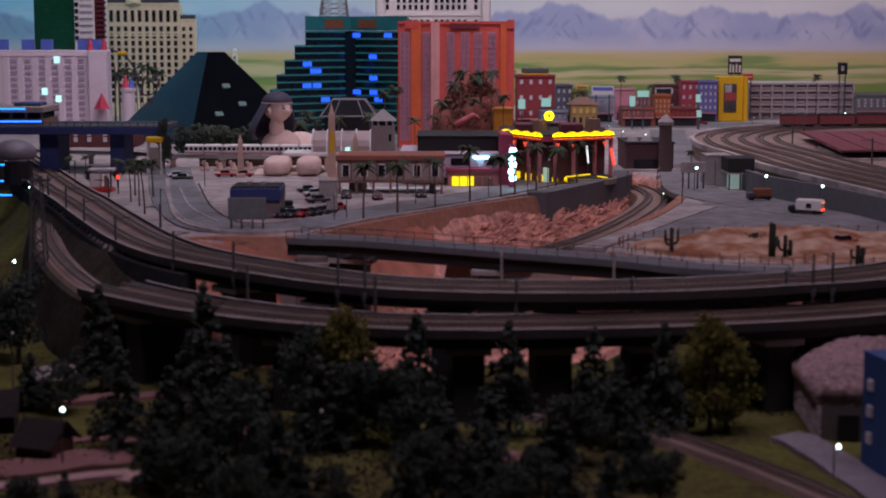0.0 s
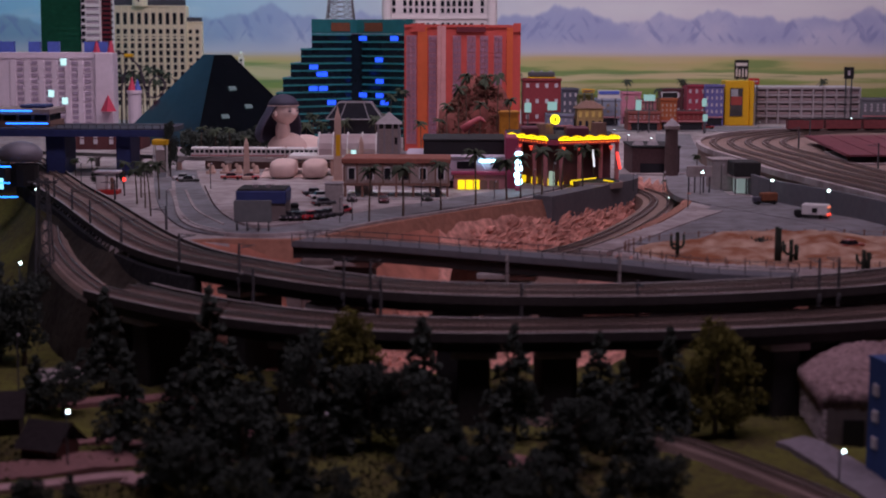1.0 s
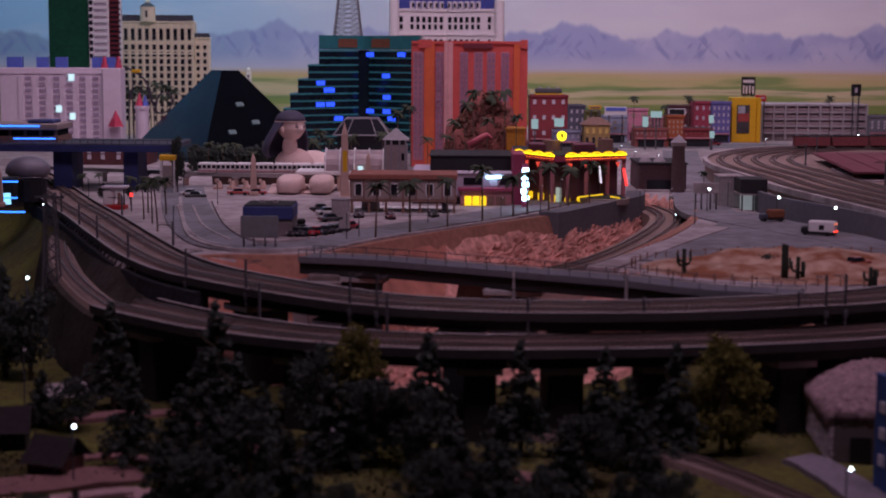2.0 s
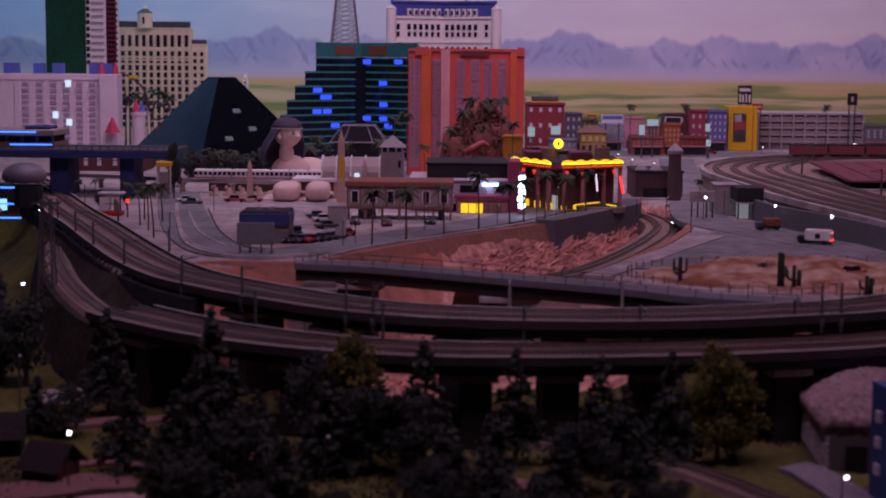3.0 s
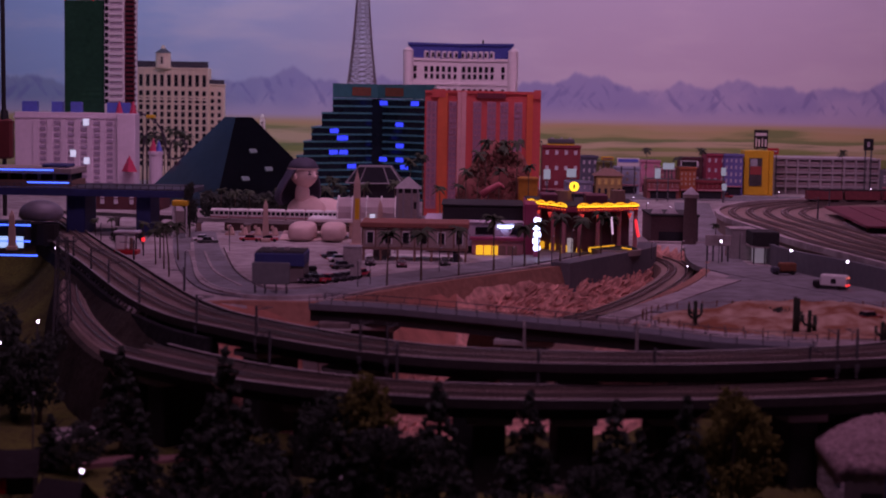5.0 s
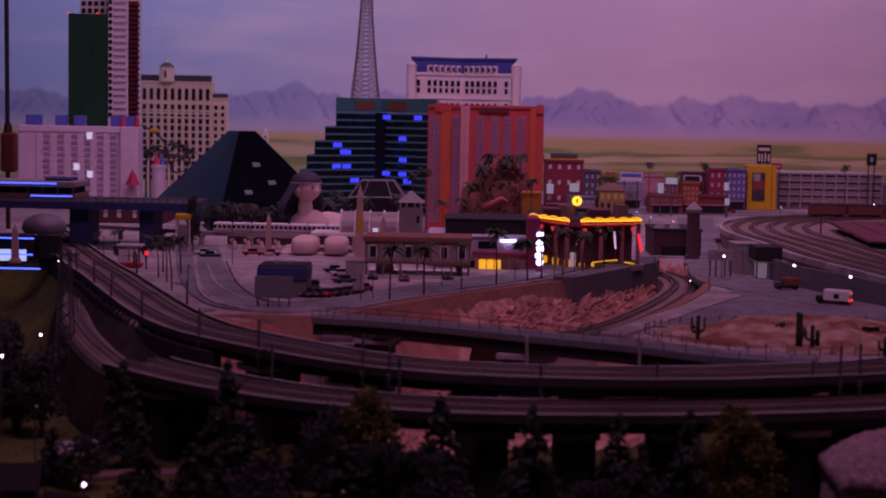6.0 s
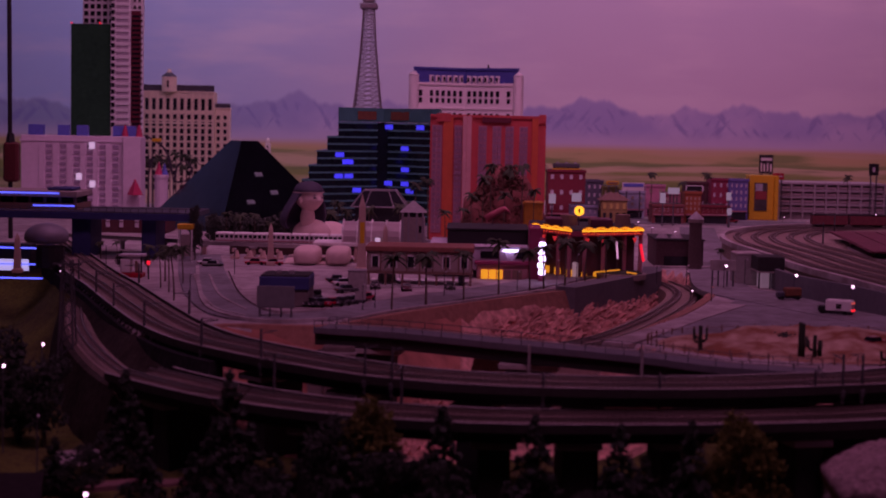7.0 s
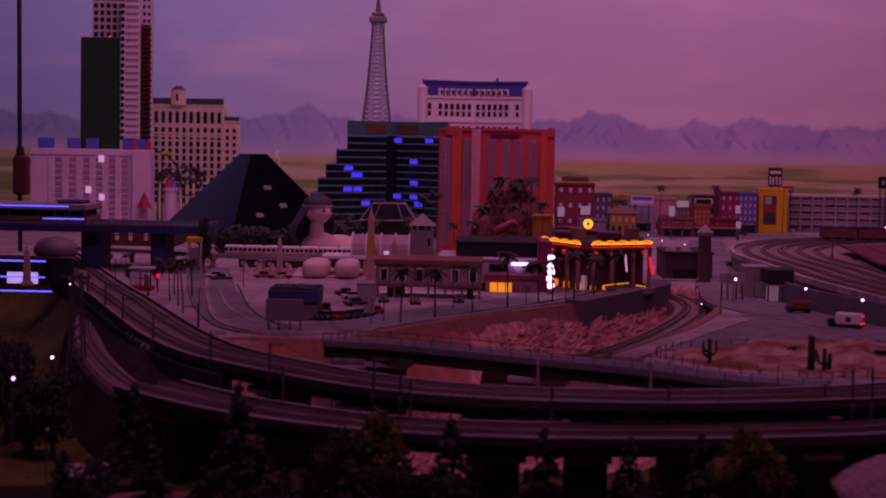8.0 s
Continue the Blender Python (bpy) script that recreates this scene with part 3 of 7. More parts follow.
for s in (-1, 1):
    pieces("post", me_post, cv, [tuple(p) for p in offset_line(cross, s * 0.037)[::1]])
for want in (-0.18, 0.11, 0.4):
    i = min(range(len(cross)), key=lambda k: abs(cross[k].x - want))
    pier(cross[i].x, cross[i].y, height(cross[i].x, cross[i].y) - 0.03, -0.028, 0.04, 80)

ab = thing("bridge_abutment", -0.262, 3.245, -0.19, "grey-brown concrete abutment with wing wall below the viaduct", "abutment", 0, "", "structure")
part("wall", box(-0.035, 0.03, -0.04, 0.04, 0, 0.166, 0.003), mat("abutment_concrete", (0.16, 0.125, 0.12), 0.9, grain=60, vary=0.3, bump=0.3), ab)
part("coping", box(-0.038, 0.033, -0.043, 0.043, 0.148, 0.154, 0.001), CONCRETE, ab)
wing = bmesh.new()
vs = [wing.verts.new(c) for c in ((-0.035, -0.036, 0.0), (-0.035, -0.036, 0.160), (-0.075, -0.030, 0.150), (-0.055, -0.034, 0.0))]
bmesh.ops.solidify(wing, geom=[wing.faces.new(vs)], thickness=0.008)
part("wing_wall", wing, CONCRETE, ab)

# gorge railway and curved yard tracks
GORGE = [(0.52, 5.4), (0.557, 4.95), (0.60, 4.67), (0.587, 4.4), (0.484, 3.99), (0.349, 3.6), (0.232, 3.37), (0.05, 3.15)]
gorge = smooth_line(GORGE, 0.04)
gl = [Vector((p.x, p.y, 0)) for p in gorge]
setting("gorge_track_bed", sweep(gl, [(-0.09, -0.16), (-0.055, -0.035), (0.055, -0.035), (0.09, -0.16)]), YARD, "brown gravel bed of the railway in the gorge", "track bed")
for o in (-0.025, 0.025):
    railway(offset_line(gl, o), -0.036, bed=False)
for x, y, rz in ((1.15, 5.3, 200), (1.2, 4.5, 190), (1.32, 5.9, 210), (1.75, 5.85, 200), (1.3, 3.9, 190), (2.0, 6.5, 200)):
    catenary_mast(x, y, 0.056, 0.075, rz)
for o in (-0.05, -0.11, -0.17, -0.23, -0.29):
    railway(offset_line(kerb_line, o), 0.055, bed=False)


# ---- hotels and towers ----
def plain_windows(parent, xs, zs, w, h, y, material=None, frame_mat=None, rz=0, depth=0.004):
    me = mesh("window", box(-w / 2, w / 2, -depth, depth, -h / 2, h / 2), material or DARKGLASS)
    pieces("window", me, parent, grid_of(xs, zs, y), rz)


def castle_hotel():
    d = 6.9
    x0, x1, zt = -1.951, -1.414, 0.351
    lilac = mat("lilac_plaster", (0.72, 0.60, 0.69), 0.85, grain=50, vary=0.08, bump=0.1)
    shade = mat("mauve_window", (0.33, 0.25, 0.34), 0.6, grain=50, vary=0.15, random_hue=0.5)
    pink = mat("pink_turret_paint", (0.62, 0.06, 0.12), 0.6, grain=50, vary=0.1)
    ob = thing("castle_hotel", x0, d, 0, "pale lilac castle hotel with blue roof turrets", "hotel")
    w = x1 - x0
    part("wall", box(0, w - 0.09, 0.0, 0.12, 0, zt, 0.003), lilac, ob)
    part("corner_tower", box(w - 0.092, w - 0.012, -0.03, 0.07, 0, zt, 0.004), lilac, ob)
    part("cornice", box(-0.004, w - 0.092, -0.006, 0.01, zt - 0.026, zt - 0.018), lilac, ob)
    for px in (28, 53, 78, 101, 124, 147):
        c = W(px) - x0
        part("pilaster", box(c - 0.042, c - 0.019, -0.006, 0.01, 0, zt - 0.03), lilac, ob)
        plain_windows(ob, [c], span(0.05, zt - 0.045, 11), 0.024, 0.014, -0.001, shade)
    for a, b in ((-15, 12), (38, 58), (72, 92), (137, 178)):
        part("turret", prism([(W(a) - x0, 0.05), (W(b) - x0, 0.05), (W(b) - x0 - 0.005, 0.1), (W(a) - x0 + 0.005, 0.1)], zt - 0.001, zt + 0.045), ROOFBLUE, ob, "blue painted roof turret")
    for px in (162, 187):
        part("spire", cone(W(px) - x0, 0.02, zt, 0.016, 0.004, 0.05, 10), pink, ob, "small red spire")
    part("gable", bm_cone(bmesh.new(), W(187) - x0, -0.06, 0.104, 0.034, 0.0005, 0.07, 4), pink, ob, "red pyramid roof")
    me = mesh("window", box(-0.012, 0.012, -0.004, 0.004, -0.014, 0.014), WINWHITE)
    pieces("window", me, ob, [(W(105) - x0, -0.003, 0.31), (W(82) - x0, -0.003, 0.176), (W(106) - x0, -0.003, 0.145)])
    t = thing("castle_turret", -1.285, 6.6, 0, "white round castle turret with red and blue cone roofs", "tower")
    part("shaft", cone(0, 0, 0, 0.027, 0.027, 0.198, 14), lilac, t)
    part("parapet", cone(0, 0, 0.187, 0.031, 0.031, 0.014, 14), lilac, t)
    part("roof", cone(-0.010, 0, 0.198 + 0.002, 0.018, 0.001, 0.055, 12), pink, t, "red cone roof")
    part("roof", cone(0.012, 0.005, 0.198 + 0.002, 0.016, 0.001, 0.048, 12), ROOFBLUE, t, "blue cone roof")


def W(px):
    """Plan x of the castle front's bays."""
    return (px - 784) * 6.9 / 2850 * 0.999


castle_hotel()


def skyscraper():
    d = 7.6
    green = mat("green_glass", (0.012, 0.085, 0.045), 0.25, grain=40, vary=0.3, bump=0)
    white = mat("white_tower_plaster", (0.80, 0.77, 0.77), 0.8, grain=50, vary=0.08)
    maroon = mat("maroon_glass", (0.16, 0.02, 0.03), 0.4, grain=40, vary=0.25)
    gx0, gx1, gz = -1.911, -1.718, 0.871
    ob = thing("skyscraper_cluster", gx0, d, 0, "green glass tower beside white and maroon high-rise towers", "skyscraper")
    w = gx1 - gx0
    part("green_tower", box(0, w, 0, 0.08, 0, gz, 0.003), green, ob, "dark green glass tower")
    me = mesh("ledge", box(0, w, -0.002, 0.003, 0, 0.003), green)
    pieces("ledge", me, ob, [(0, 0, z) for z in span(0.05, gz - 0.01, 34)])
    a, b = -1.88 - gx0, -1.656 - gx0
    top = 1.15
    part("white_tower", box(a, b, 0.10, 0.16, 0, top, 0.003), white, ob, "white tower with a grid of dark windows")
    plain_windows(ob, [a + 0.018 + i * 0.030 for i in range(5)], [gz + 0.02 + 0.034 * i for i in range(8)], 0.019, 0.021, 0.099)
    c0, c1 = -1.719 - gx0, -1.625 - gx0
    tz = 1.069
    part("balcony_tower", box(c0, c1, -0.02, 0.05, 0, tz, 0.003), white, ob, "white balcony tower")
    n = 22
    plain_windows(ob, [c0 + 0.012], span(0.4, tz - 0.02, n), 0.015, 0.019, -0.021)
    me = mesh("balcony", box(0.026, c1 - c0 - 0.006, -0.028, -0.02, 0, 0.014), white)
    plain_windows(ob, [c0 + 0.024 + (c1 - c0 - 0.03) / 2], [z - 0.009 for z in span(0.4, tz - 0.02, n)], c1 - c0 - 0.036, 0.012, -0.0165, mat("violet_pane", (0.45, 0.38, 0.44), 0.4))
    pieces("balcony", me, ob, [(c0, 0, z) for z in span(0.4, tz - 0.02, n)])
    e0, e1 = c1, -1.564 - gx0
    ez = 0.933
    part("maroon_tower", box(e0, e1 - 0.014, -0.01, 0.03, 0, ez, 0.002), maroon, ob, "dark red glass tower")
    part("edge_pier", box(e1 - 0.014, e1 - 0.004, -0.014, 0.01, 0, ez, 0.002), white, ob)
    plain_windows(ob, [e1 - 0.009], span(0.35, ez - 0.02, 22), 0.006, 0.01, -0.016)
    part("rear_tower", box(e0 - 0.03, e1 - 0.016, 0.04, 0.08, ez - 0.1, ez + 0.14, 0.002), white, ob)
    plain_windows(ob, [e0 - 0.012, e0 + 0.008, e0 + 0.03], span(ez + 0.02, ez + 0.12, 4), 0.011, 0.016, 0.039)
    me = mesh("glass_band", box(e0 + 0.004, e1 - 0.018, -0.012, -0.009, 0, 0.010), DARKGLASS)
    pieces("glass_band", me, ob, [(0, 0, z) for z in span(0.4, ez - 0.03, 24)])
    for x in (0.0, w * 0.7):
        part("beacon", cone(x, 0.01, gz, 0.005, 0.003, 0.008, 8), NEONRED, ob, "red warning light")


skyscraper()


def cream_hotel():
    d = 8.2
    cream = mat("cream_plaster", (0.82, 0.74, 0.54), 0.85, grain=50, vary=0.1)
    slate = mat("slate_roof", (0.06, 0.06, 0.08), 0.7, grain=70, vary=0.25)
    k = 8.2 / 2850
    x0 = -1.715
    top, wing = 0.571, 0.49
    xr, xw = -1.329 - x0, -1.252 - x0
    ob = thing("cream_hotel", x0, d, 0, "cream resort hotel with rows of tall dark windows", "hotel")
    part("main_block", box(-0.1, xr, 0, 0.1, 0, top, 0.003), cream, ob)
    part("side_wing", box(xr, xw, 0.03, 0.07, 0, wing, 0.003), cream, ob)
    part("roof", prism([(-0.1, 0.0), (xr, 0.0), (xr - 0.03, 0.09), (-0.1, 0.09)], top + 0.004, top + 0.034), slate, ob, "dark slate mansard roof")
    part("wing_roof", prism([(xr, 0.03), (xw, 0.03), (xw - 0.03, 0.06), (xr, 0.06)], wing + 0.004, wing + 0.025), slate, ob, "dark slate mansard roof")
    for z in (top - 0.005, 0.408):
        part("cornice", box(-0.1, xr + 0.006, -0.008, 0.01, z, z + 0.008), cream, ob)
    part("wing_cornice", box(xr, xw + 0.005, 0.022, 0.04, wing - 0.004, wing + 0.004), cream, ob)
    cols = [-1.672 - x0 + i * 12.45 * k for i in range(10)]
    plain_windows(ob, cols, [0.508], 0.017, 0.058, -0.001)
    zs = [0.508 - 0.064 - i * 0.0358 for i in range(11)]
    plain_windows(ob, cols, zs, 0.017, 0.025, -0.001)
    me = mesh("pilaster", box(-0.003, 0.003, -0.006, 0.004, 0.1, top - 0.006), cream)
    pieces("pilaster", me, ob, [(c + 6.2 * k, 0, 0) for c in cols])
    plain_windows(ob, [-1.312 - x0, -1.277 - x0], [z for z in zs if z < wing - 0.02], 0.015, 0.020, 0.029)
    cx = -1.557 - x0
    part("dome_drum", cone(cx, -0.01, top, 0.038, 0.038, 0.075, 14), cream, ob)
    part("dome", cone(cx, -0.01, top + 0.075, 0.041, 0.012, 0.022, 14), slate, ob)
    part("finial", cone(cx, -0.01, top + 0.097, 0.012, 0.008, 0.016, 8), cream, ob)
    part("drum_window", box(cx - 0.005, cx + 0.005, -0.05, -0.04, top + 0.02, top + 0.055), DARKGLASS, ob)


cream_hotel()


def pyramid():
    glass = mat("black_mirror_glass", (0.085, 0.115, 0.13), 0.14, 1.0, grain=30, vary=0.15, bump=0, spec=0.6)
    ob = thing("glass_pyramid", -0.93, 6.5, 0, "black glass pyramid hotel with a flat tip", "pyramid", -4)
    zt = 0.348
    bm = bmesh.new()
    bm_cone(bm, 0, 0, 0, 0.42, 0.056, zt, 4)
    bmesh.ops.rotate(bm, verts=bm.verts, cent=(0, 0, 0), matrix=Matrix.Rotation(0, 3, "Z"))
    part("shell", bm, glass, ob)
    me = mesh("window", box(-0.016, 0.016, -0.004, 0.004, -0.009, 0.009), glow("dim_window", (0.55, 0.75, 0.85), 0.09, 0.1))
    for u, f in ((0.25, 0.32), (0.55, 0.42), (0.42, 0.62), (0.7, 0.18), (0.3, 0.12)):
        r = 0.42 + (0.056 - 0.42) * f
        a, c = Vector((0, -r, zt * f)), Vector((r, 0, zt * f))
        p = a.lerp(c, u)
        o = new("window", me)
        o.parent, o.location, o.rotation_euler = ob, p + Vector((0.5, -0.5, 0)) * 0.002, (radians(-40), 0, radians(45))
    return ob


pyramid()


def teal_hotel():
    teal = mat("teal_panel", (0.02, 0.14, 0.15), 0.35, grain=40, vary=0.2)
    ledge = mat("teal_ledge", (0.03, 0.20, 0.21), 0.4, grain=40, vary=0.15)
    glass = mat("night_glass", (0.006, 0.012, 0.02), 0.15, grain=40, vary=0.3, bump=0)
    amber = mat("amber_sign", (0.16, 0.06, 0.03), 0.6, grain=60, vary=0.2)
    cx, cy = -0.395, 6.95
    ob = thing("teal_hotel", cx, cy, 0, "stepped dark glass hotel with teal ledges", "hotel")
    lx = lambda px: (px - 622) * 6.75 / 2850
    ly = lambda x: -0.75 * abs(x)
    zs = [0.432 - i * 12.6 * 6.8 / 2850 for i in range(19)]
    exts = (545, 545, 527, 527, 510, 510, 497, 497, 486, 486, 480, 480, 474, 474, 470, 470, 468, 468, 468)
    for i, (z, e) in enumerate(zip(zs, exts)):
        zb = max(0, z - 12.6 * 6.8 / 2850)
        if z <= 0.01:
            break
        for a, b in ((lx(e), lx(612)), (lx(632), lx(725))):
            pts = [(a, ly(a)), (b, ly(b)), (b, 0.3), (a, 0.3)]
            part("storey", prism(pts, zb, z), glass, ob)
            part("ledge", prism([(a - 0.002, ly(a) - 0.005), (b, ly(b) - 0.005), (b, ly(b) + 0.02), (a - 0.002, ly(a) + 0.02)], z - 0.007, z), ledge, ob, "teal window ledge")
    part("core", prism([(lx(610), ly(lx(610)) + 0.015), (lx(634), ly(lx(634)) + 0.015), (lx(634), 0.3), (lx(610), 0.3)], 0, zs[0]), glass, ob)
    for a, b in ((lx(545), lx(622)), (lx(622), lx(725))):
        part("crown", prism([(a, ly(a) - 0.006), (b, ly(b) - 0.006), (b, 0.28), (a, 0.28)], zs[0] + 0.002, 0.493), teal, ob, "teal crown storey")
    for a, b in ((578, 610), (636, 670)):
        a, b = lx(a), lx(b)
        part("sign", prism([(a, ly(a) - 0.010), (b, ly(b) - 0.010), (b, ly(b)), (a, ly(a))], 0.443, 0.479), amber, ob, "dull amber sign panel")
    for px, py in ((564, 123), (564, 149), (578, 174), (548, 117), (547, 144), (560, 130), (633, 67), (663, 95), (664, 134), (633, 157), (664, 161), (673, 174), (691, 55)):
        x = lx(px)
        i = min(range(len(zs)), key=lambda k: abs(zs[k] - 0.015 - (0.42 - (py - 60) * 6.8 / 2850)))
        s = 1 if px < 622 else -1
        part("lit_window", prism([(x - 0.017, ly(x - 0.017) - 0.004), (x + 0.017, ly(x + 0.017) - 0.004), (x + 0.017, ly(x + 0.017) + 0.004), (x - 0.017, ly(x - 0.017) + 0.004)], zs[i] - 0.028, zs[i] - 0.009),
             WINBLUE, ob, "blue lit window")


teal_hotel()


def red_hotel():
    red = mat("red_orange_facade", (0.56, 0.085, 0.07), 0.7, grain=50, vary=0.12)
    orange = mat("orange_band", (0.62, 0.115, 0.04), 0.7, grain=50, vary=0.1)
    pale = mat("pale_pink_pier", (0.62, 0.30, 0.30), 0.7, grain=50, vary=0.12)
    mauve = mat("mauve_glazing", (0.42, 0.19, 0.24), 0.4, grain=50, vary=0.15)
    pane = mat("dull_pane", (0.27, 0.14, 0.20), 0.3, grain=40, vary=0.2, random_hue=0.6)
    d = 5.9
    k = d / 2850
    x0 = -0.029
    zt = 0.459
    ob = thing("red_hotel", x0, d, 0, "tall red and orange hotel slab with mauve glazed bays", "hotel")
    f = lambda px: (px - 770) * k * (1 if px > 770 else 1.02)
    g = lambda x: 0.28 * abs(x)
    part("right_wing", prism([(0, 0), (f(911), g(f(911))), (f(911), 0.36), (0, 0.36)], 0, zt), red, ob)
    part("left_wing", prism([(f(706), g(f(706))), (-0.001, 0), (-0.001, 0.36), (f(706), 0.36)], 0, zt), red, ob)

    def bay(name, a, b, z0, z1, proud, material, label=""):
        a, b = f(a), f(b)
        return part(name, prism([(a, g(a) - proud), (b, g(b) - proud), (b, g(b) + 0.01), (a, g(a) + 0.01)], z0, z1), material, ob, label)

    bay("corner_pier", 763, 769.8, 0, zt + 0.002, 0.010, pale, "pale pink corner pier")
    bay("corner_pier", 770.2, 778, 0, zt + 0.002, 0.010, pale, "pale pink corner pier")
    bay("orange_band", 729, 746, 0, zt - 0.004, 0.008, orange, "bright orange band")
    bay("orange_band", 886, 897, 0, zt - 0.004, 0.006, orange, "bright orange band")
    bay("parapet", 706, 769.5, zt - 0.004, zt + 0.006, 0.006, red)
    bay("parapet", 770.5, 911, zt - 0.004, zt + 0.006, 0.006, red)
    bay("sign", 797, 848, 0.438, 0.457, 0.009, mat("dark_red_sign", (0.13, 0.02, 0.03), 0.6), "dark red sign panel")
    bay("corner_crown", 898, 911, zt - 0.02, zt + 0.012, 0.007, red)
    bay("corner_crown", 718, 742, zt - 0.02, zt + 0.010, 0.009, red)
    tops = 0.426
    slant = math.degrees(math.atan(0.28))
    me = mesh("window", box(-0.0055, 0.0055, -0.003, 0.003, -0.0065, 0.0065), pane)
    for a, b in ((709, 727), (748, 762), (790, 805), (815, 831), (838, 853), (863, 878)):
        bay("glazed_bay", a, b, 0.03, tops, 0.003, mauve, "mauve glazed bay")
        for q in (0.27, 0.73):
            x = f(a + (b - a) * q)
            pieces("window", me, ob, [(x, g(x) - 0.003, z) for z in span(0.05, tops - 0.012, 19)], slant if x > 0 else -slant)


red_hotel()


def white_hotel():
    white = mat("white_stucco", (0.78, 0.72, 0.72), 0.8, grain=50, vary=0.06)
    roof = mat("violet_blue_roof", (0.05, 0.07, 0.30), 0.6, grain=60, vary=0.15)
    d = 7.4
    k = d / 2850
    cx = -0.049
    ob = thing("white_hotel", cx, d + 0.08, 0, "white palace hotel with a blue mansard roof", "hotel", 1.0)
    f = lambda px: (px - 839) * k
    g = lambda x: -0.42 * abs(x)
    top, cor, low = 0.622, 0.614, 0.504

    def block(name, a, b, z0, z1, proud, material, label="", back=0.3):
        a, b = f(a), f(b)
        return part(name, prism([(a, g(a) - proud), (b, g(b) - proud), (b, back), (a, back)], z0, z1), material, ob, label)

    for a, b in ((746, 839), (839, 934)):
        block("wall", a, b, 0, top, 0, white)
        block("cornice", a, b, cor - 0.004, cor + 0.006, 0.008, white, "", 0.05)
        block("string_course", a, b, low - 0.003, low + 0.006, 0.007, white, "", 0.05)
        block("roof", a + (4 if a < 800 else 0), b - (4 if b > 900 else 0), top, 0.681, -0.012, roof, "blue mansard roof")
        block("roof_cap", a + (1 if a < 800 else 0), b - (1 if b > 900 else 0), 0.681, 0.692, -0.004, roof, "blue mansard roof")
    for px in (748, 932):
        x = f(px)
        part("corner_turret", cone(x, g(x) + 0.004, 0, 0.023, 0.023, 0.653, 12), white, ob)
        part("turret_cap", cone(x, g(x) + 0.004, 0.653 + 0.001, 0.026, 0.008, 0.016, 12), white, ob)
    cols = [760] + [779 + i * 10.3 for i in range(6)] + [846 + i * 10.0 for i in range(6)] + [915]
    slant = math.degrees(math.atan(0.42))
    arch = bmesh.new()
    bm_box(arch, -0.0075, 0.0075, -0.003, 0.003, -0.016, 0.010)
    bm_cone(arch, 0, 0, 0, 0.0075, 0.0075, 0.006, 12)
    me = mesh("window", arch, DARKGLASS)
    small = mesh("window", box(-0.0065, 0.0065, -0.003, 0.003, -0.011, 0.011), DARKGLASS)
    for px in cols:
        x = f(px)
        r = slant if x < 0 else -slant
        pieces("window", me, ob, [(x, g(x) - 0.001, 0.576)], r)
        pieces("window", small, ob, [(x, g(x) - 0.001, 0.54)] + [(x, g(x) - 0.001, 0.473 - i * 0.04) for i in range(4)], r)
    dormer = mesh("dormer", box(-0.009, 0.009, -0.012, 0.01, -0.018, 0.016, 0.003), white)
    hole = mesh("dormer_window", box(-0.0048, 0.0048, -0.014, -0.01, -0.012, 0.008), DARKGLASS)
    for px in cols[1:-1]:
        x = f(px)
        r = slant if x < 0 else -slant
        for m in (dormer, hole):
            pieces("dormer" if m is dormer else "dormer_window", m, ob, [(x, g(x) + 0.006, 0.64)], r)
    part("roof_statue", cone(f(880), 0.05, 0.692, 0.005, 0.003, 0.02, 8), BLACK, ob)


white_hotel()


def lattice_tower():
    steel = mat("lattice_grey", (0.26, 0.23, 0.25), 0.6, 0.3, grain=80)
    d = 7.9
    ob = thing("lattice_tower", -0.528, d, 0, "tall grey iron lattice tower with a viewing deck", "tower")
    k = d / 2850
    zp = 0.984

    def half(z):
        t = z / zp
        return 0.085 * (1 - t) ** 1.7 + 0.115 * (1 - t) * 0.25 + 0.026

    bm = bmesh.new()
    zs = [zp * (1 - (1 - i / 44) ** 1.15) for i in range(45)]
    for sx, sy in ((-1, -1), (1, -1), (1, 1), (-1, 1)):
        leg = bmesh.new()
        bm_tube(leg, [(sx * half(z), sy * half(z), z) for z in zs], 0.0045, 5, 0.003)
        part("leg", leg, steel, ob)
    for z, q in zip(zs, zs[1:]):
        a, b = half(z), half(q)
        for n in range(4):
            c, s = math.cos(n * math.pi / 2), math.sin(n * math.pi / 2)
            r = lambda x, y, zz: (c * x - s * y, s * x + c * y, zz)
            for i in range(2):
                u0, u1 = -1 + i, i
                bm_tube(bm, [r(a * u0, -a, z), r(b * u1, -b, q)], 0.0014, 3)
                bm_tube(bm, [r(a * u1, -a, z), r(b * u0, -b, q)], 0.0014, 3)
            bm_tube(bm, [r(-a, -a, z), r(a, -a, z)], 0.0014, 3)
    part("bracing", bm, steel, ob)
    part("deck", box(-0.042, 0.042, -0.042, 0.042, zp - 0.002, zp + 0.028, 0.006), steel, ob)
    part("upper_deck", box(-0.03, 0.03, -0.03, 0.03, zp + 0.028, zp + 0.05, 0.008), steel, ob)
    part("tip", cone(0, 0, zp + 0.05, 0.014, 0.004, 0.09, 8), steel, ob)


lattice_tower()


# ---- middle of the town ----
TAN = mat("sandstone_tan", (0.56, 0.38, 0.32), 0.9, grain=60, vary=0.15, bump=0.3)
PINKWALL = mat("dusty_pink_wall", (0.48, 0.20, 0.22), 0.8, grain=60, vary=0.12)
MAGENTA = mat("magenta_wall", (0.34, 0.05, 0.11), 0.7, grain=60, vary=0.12)
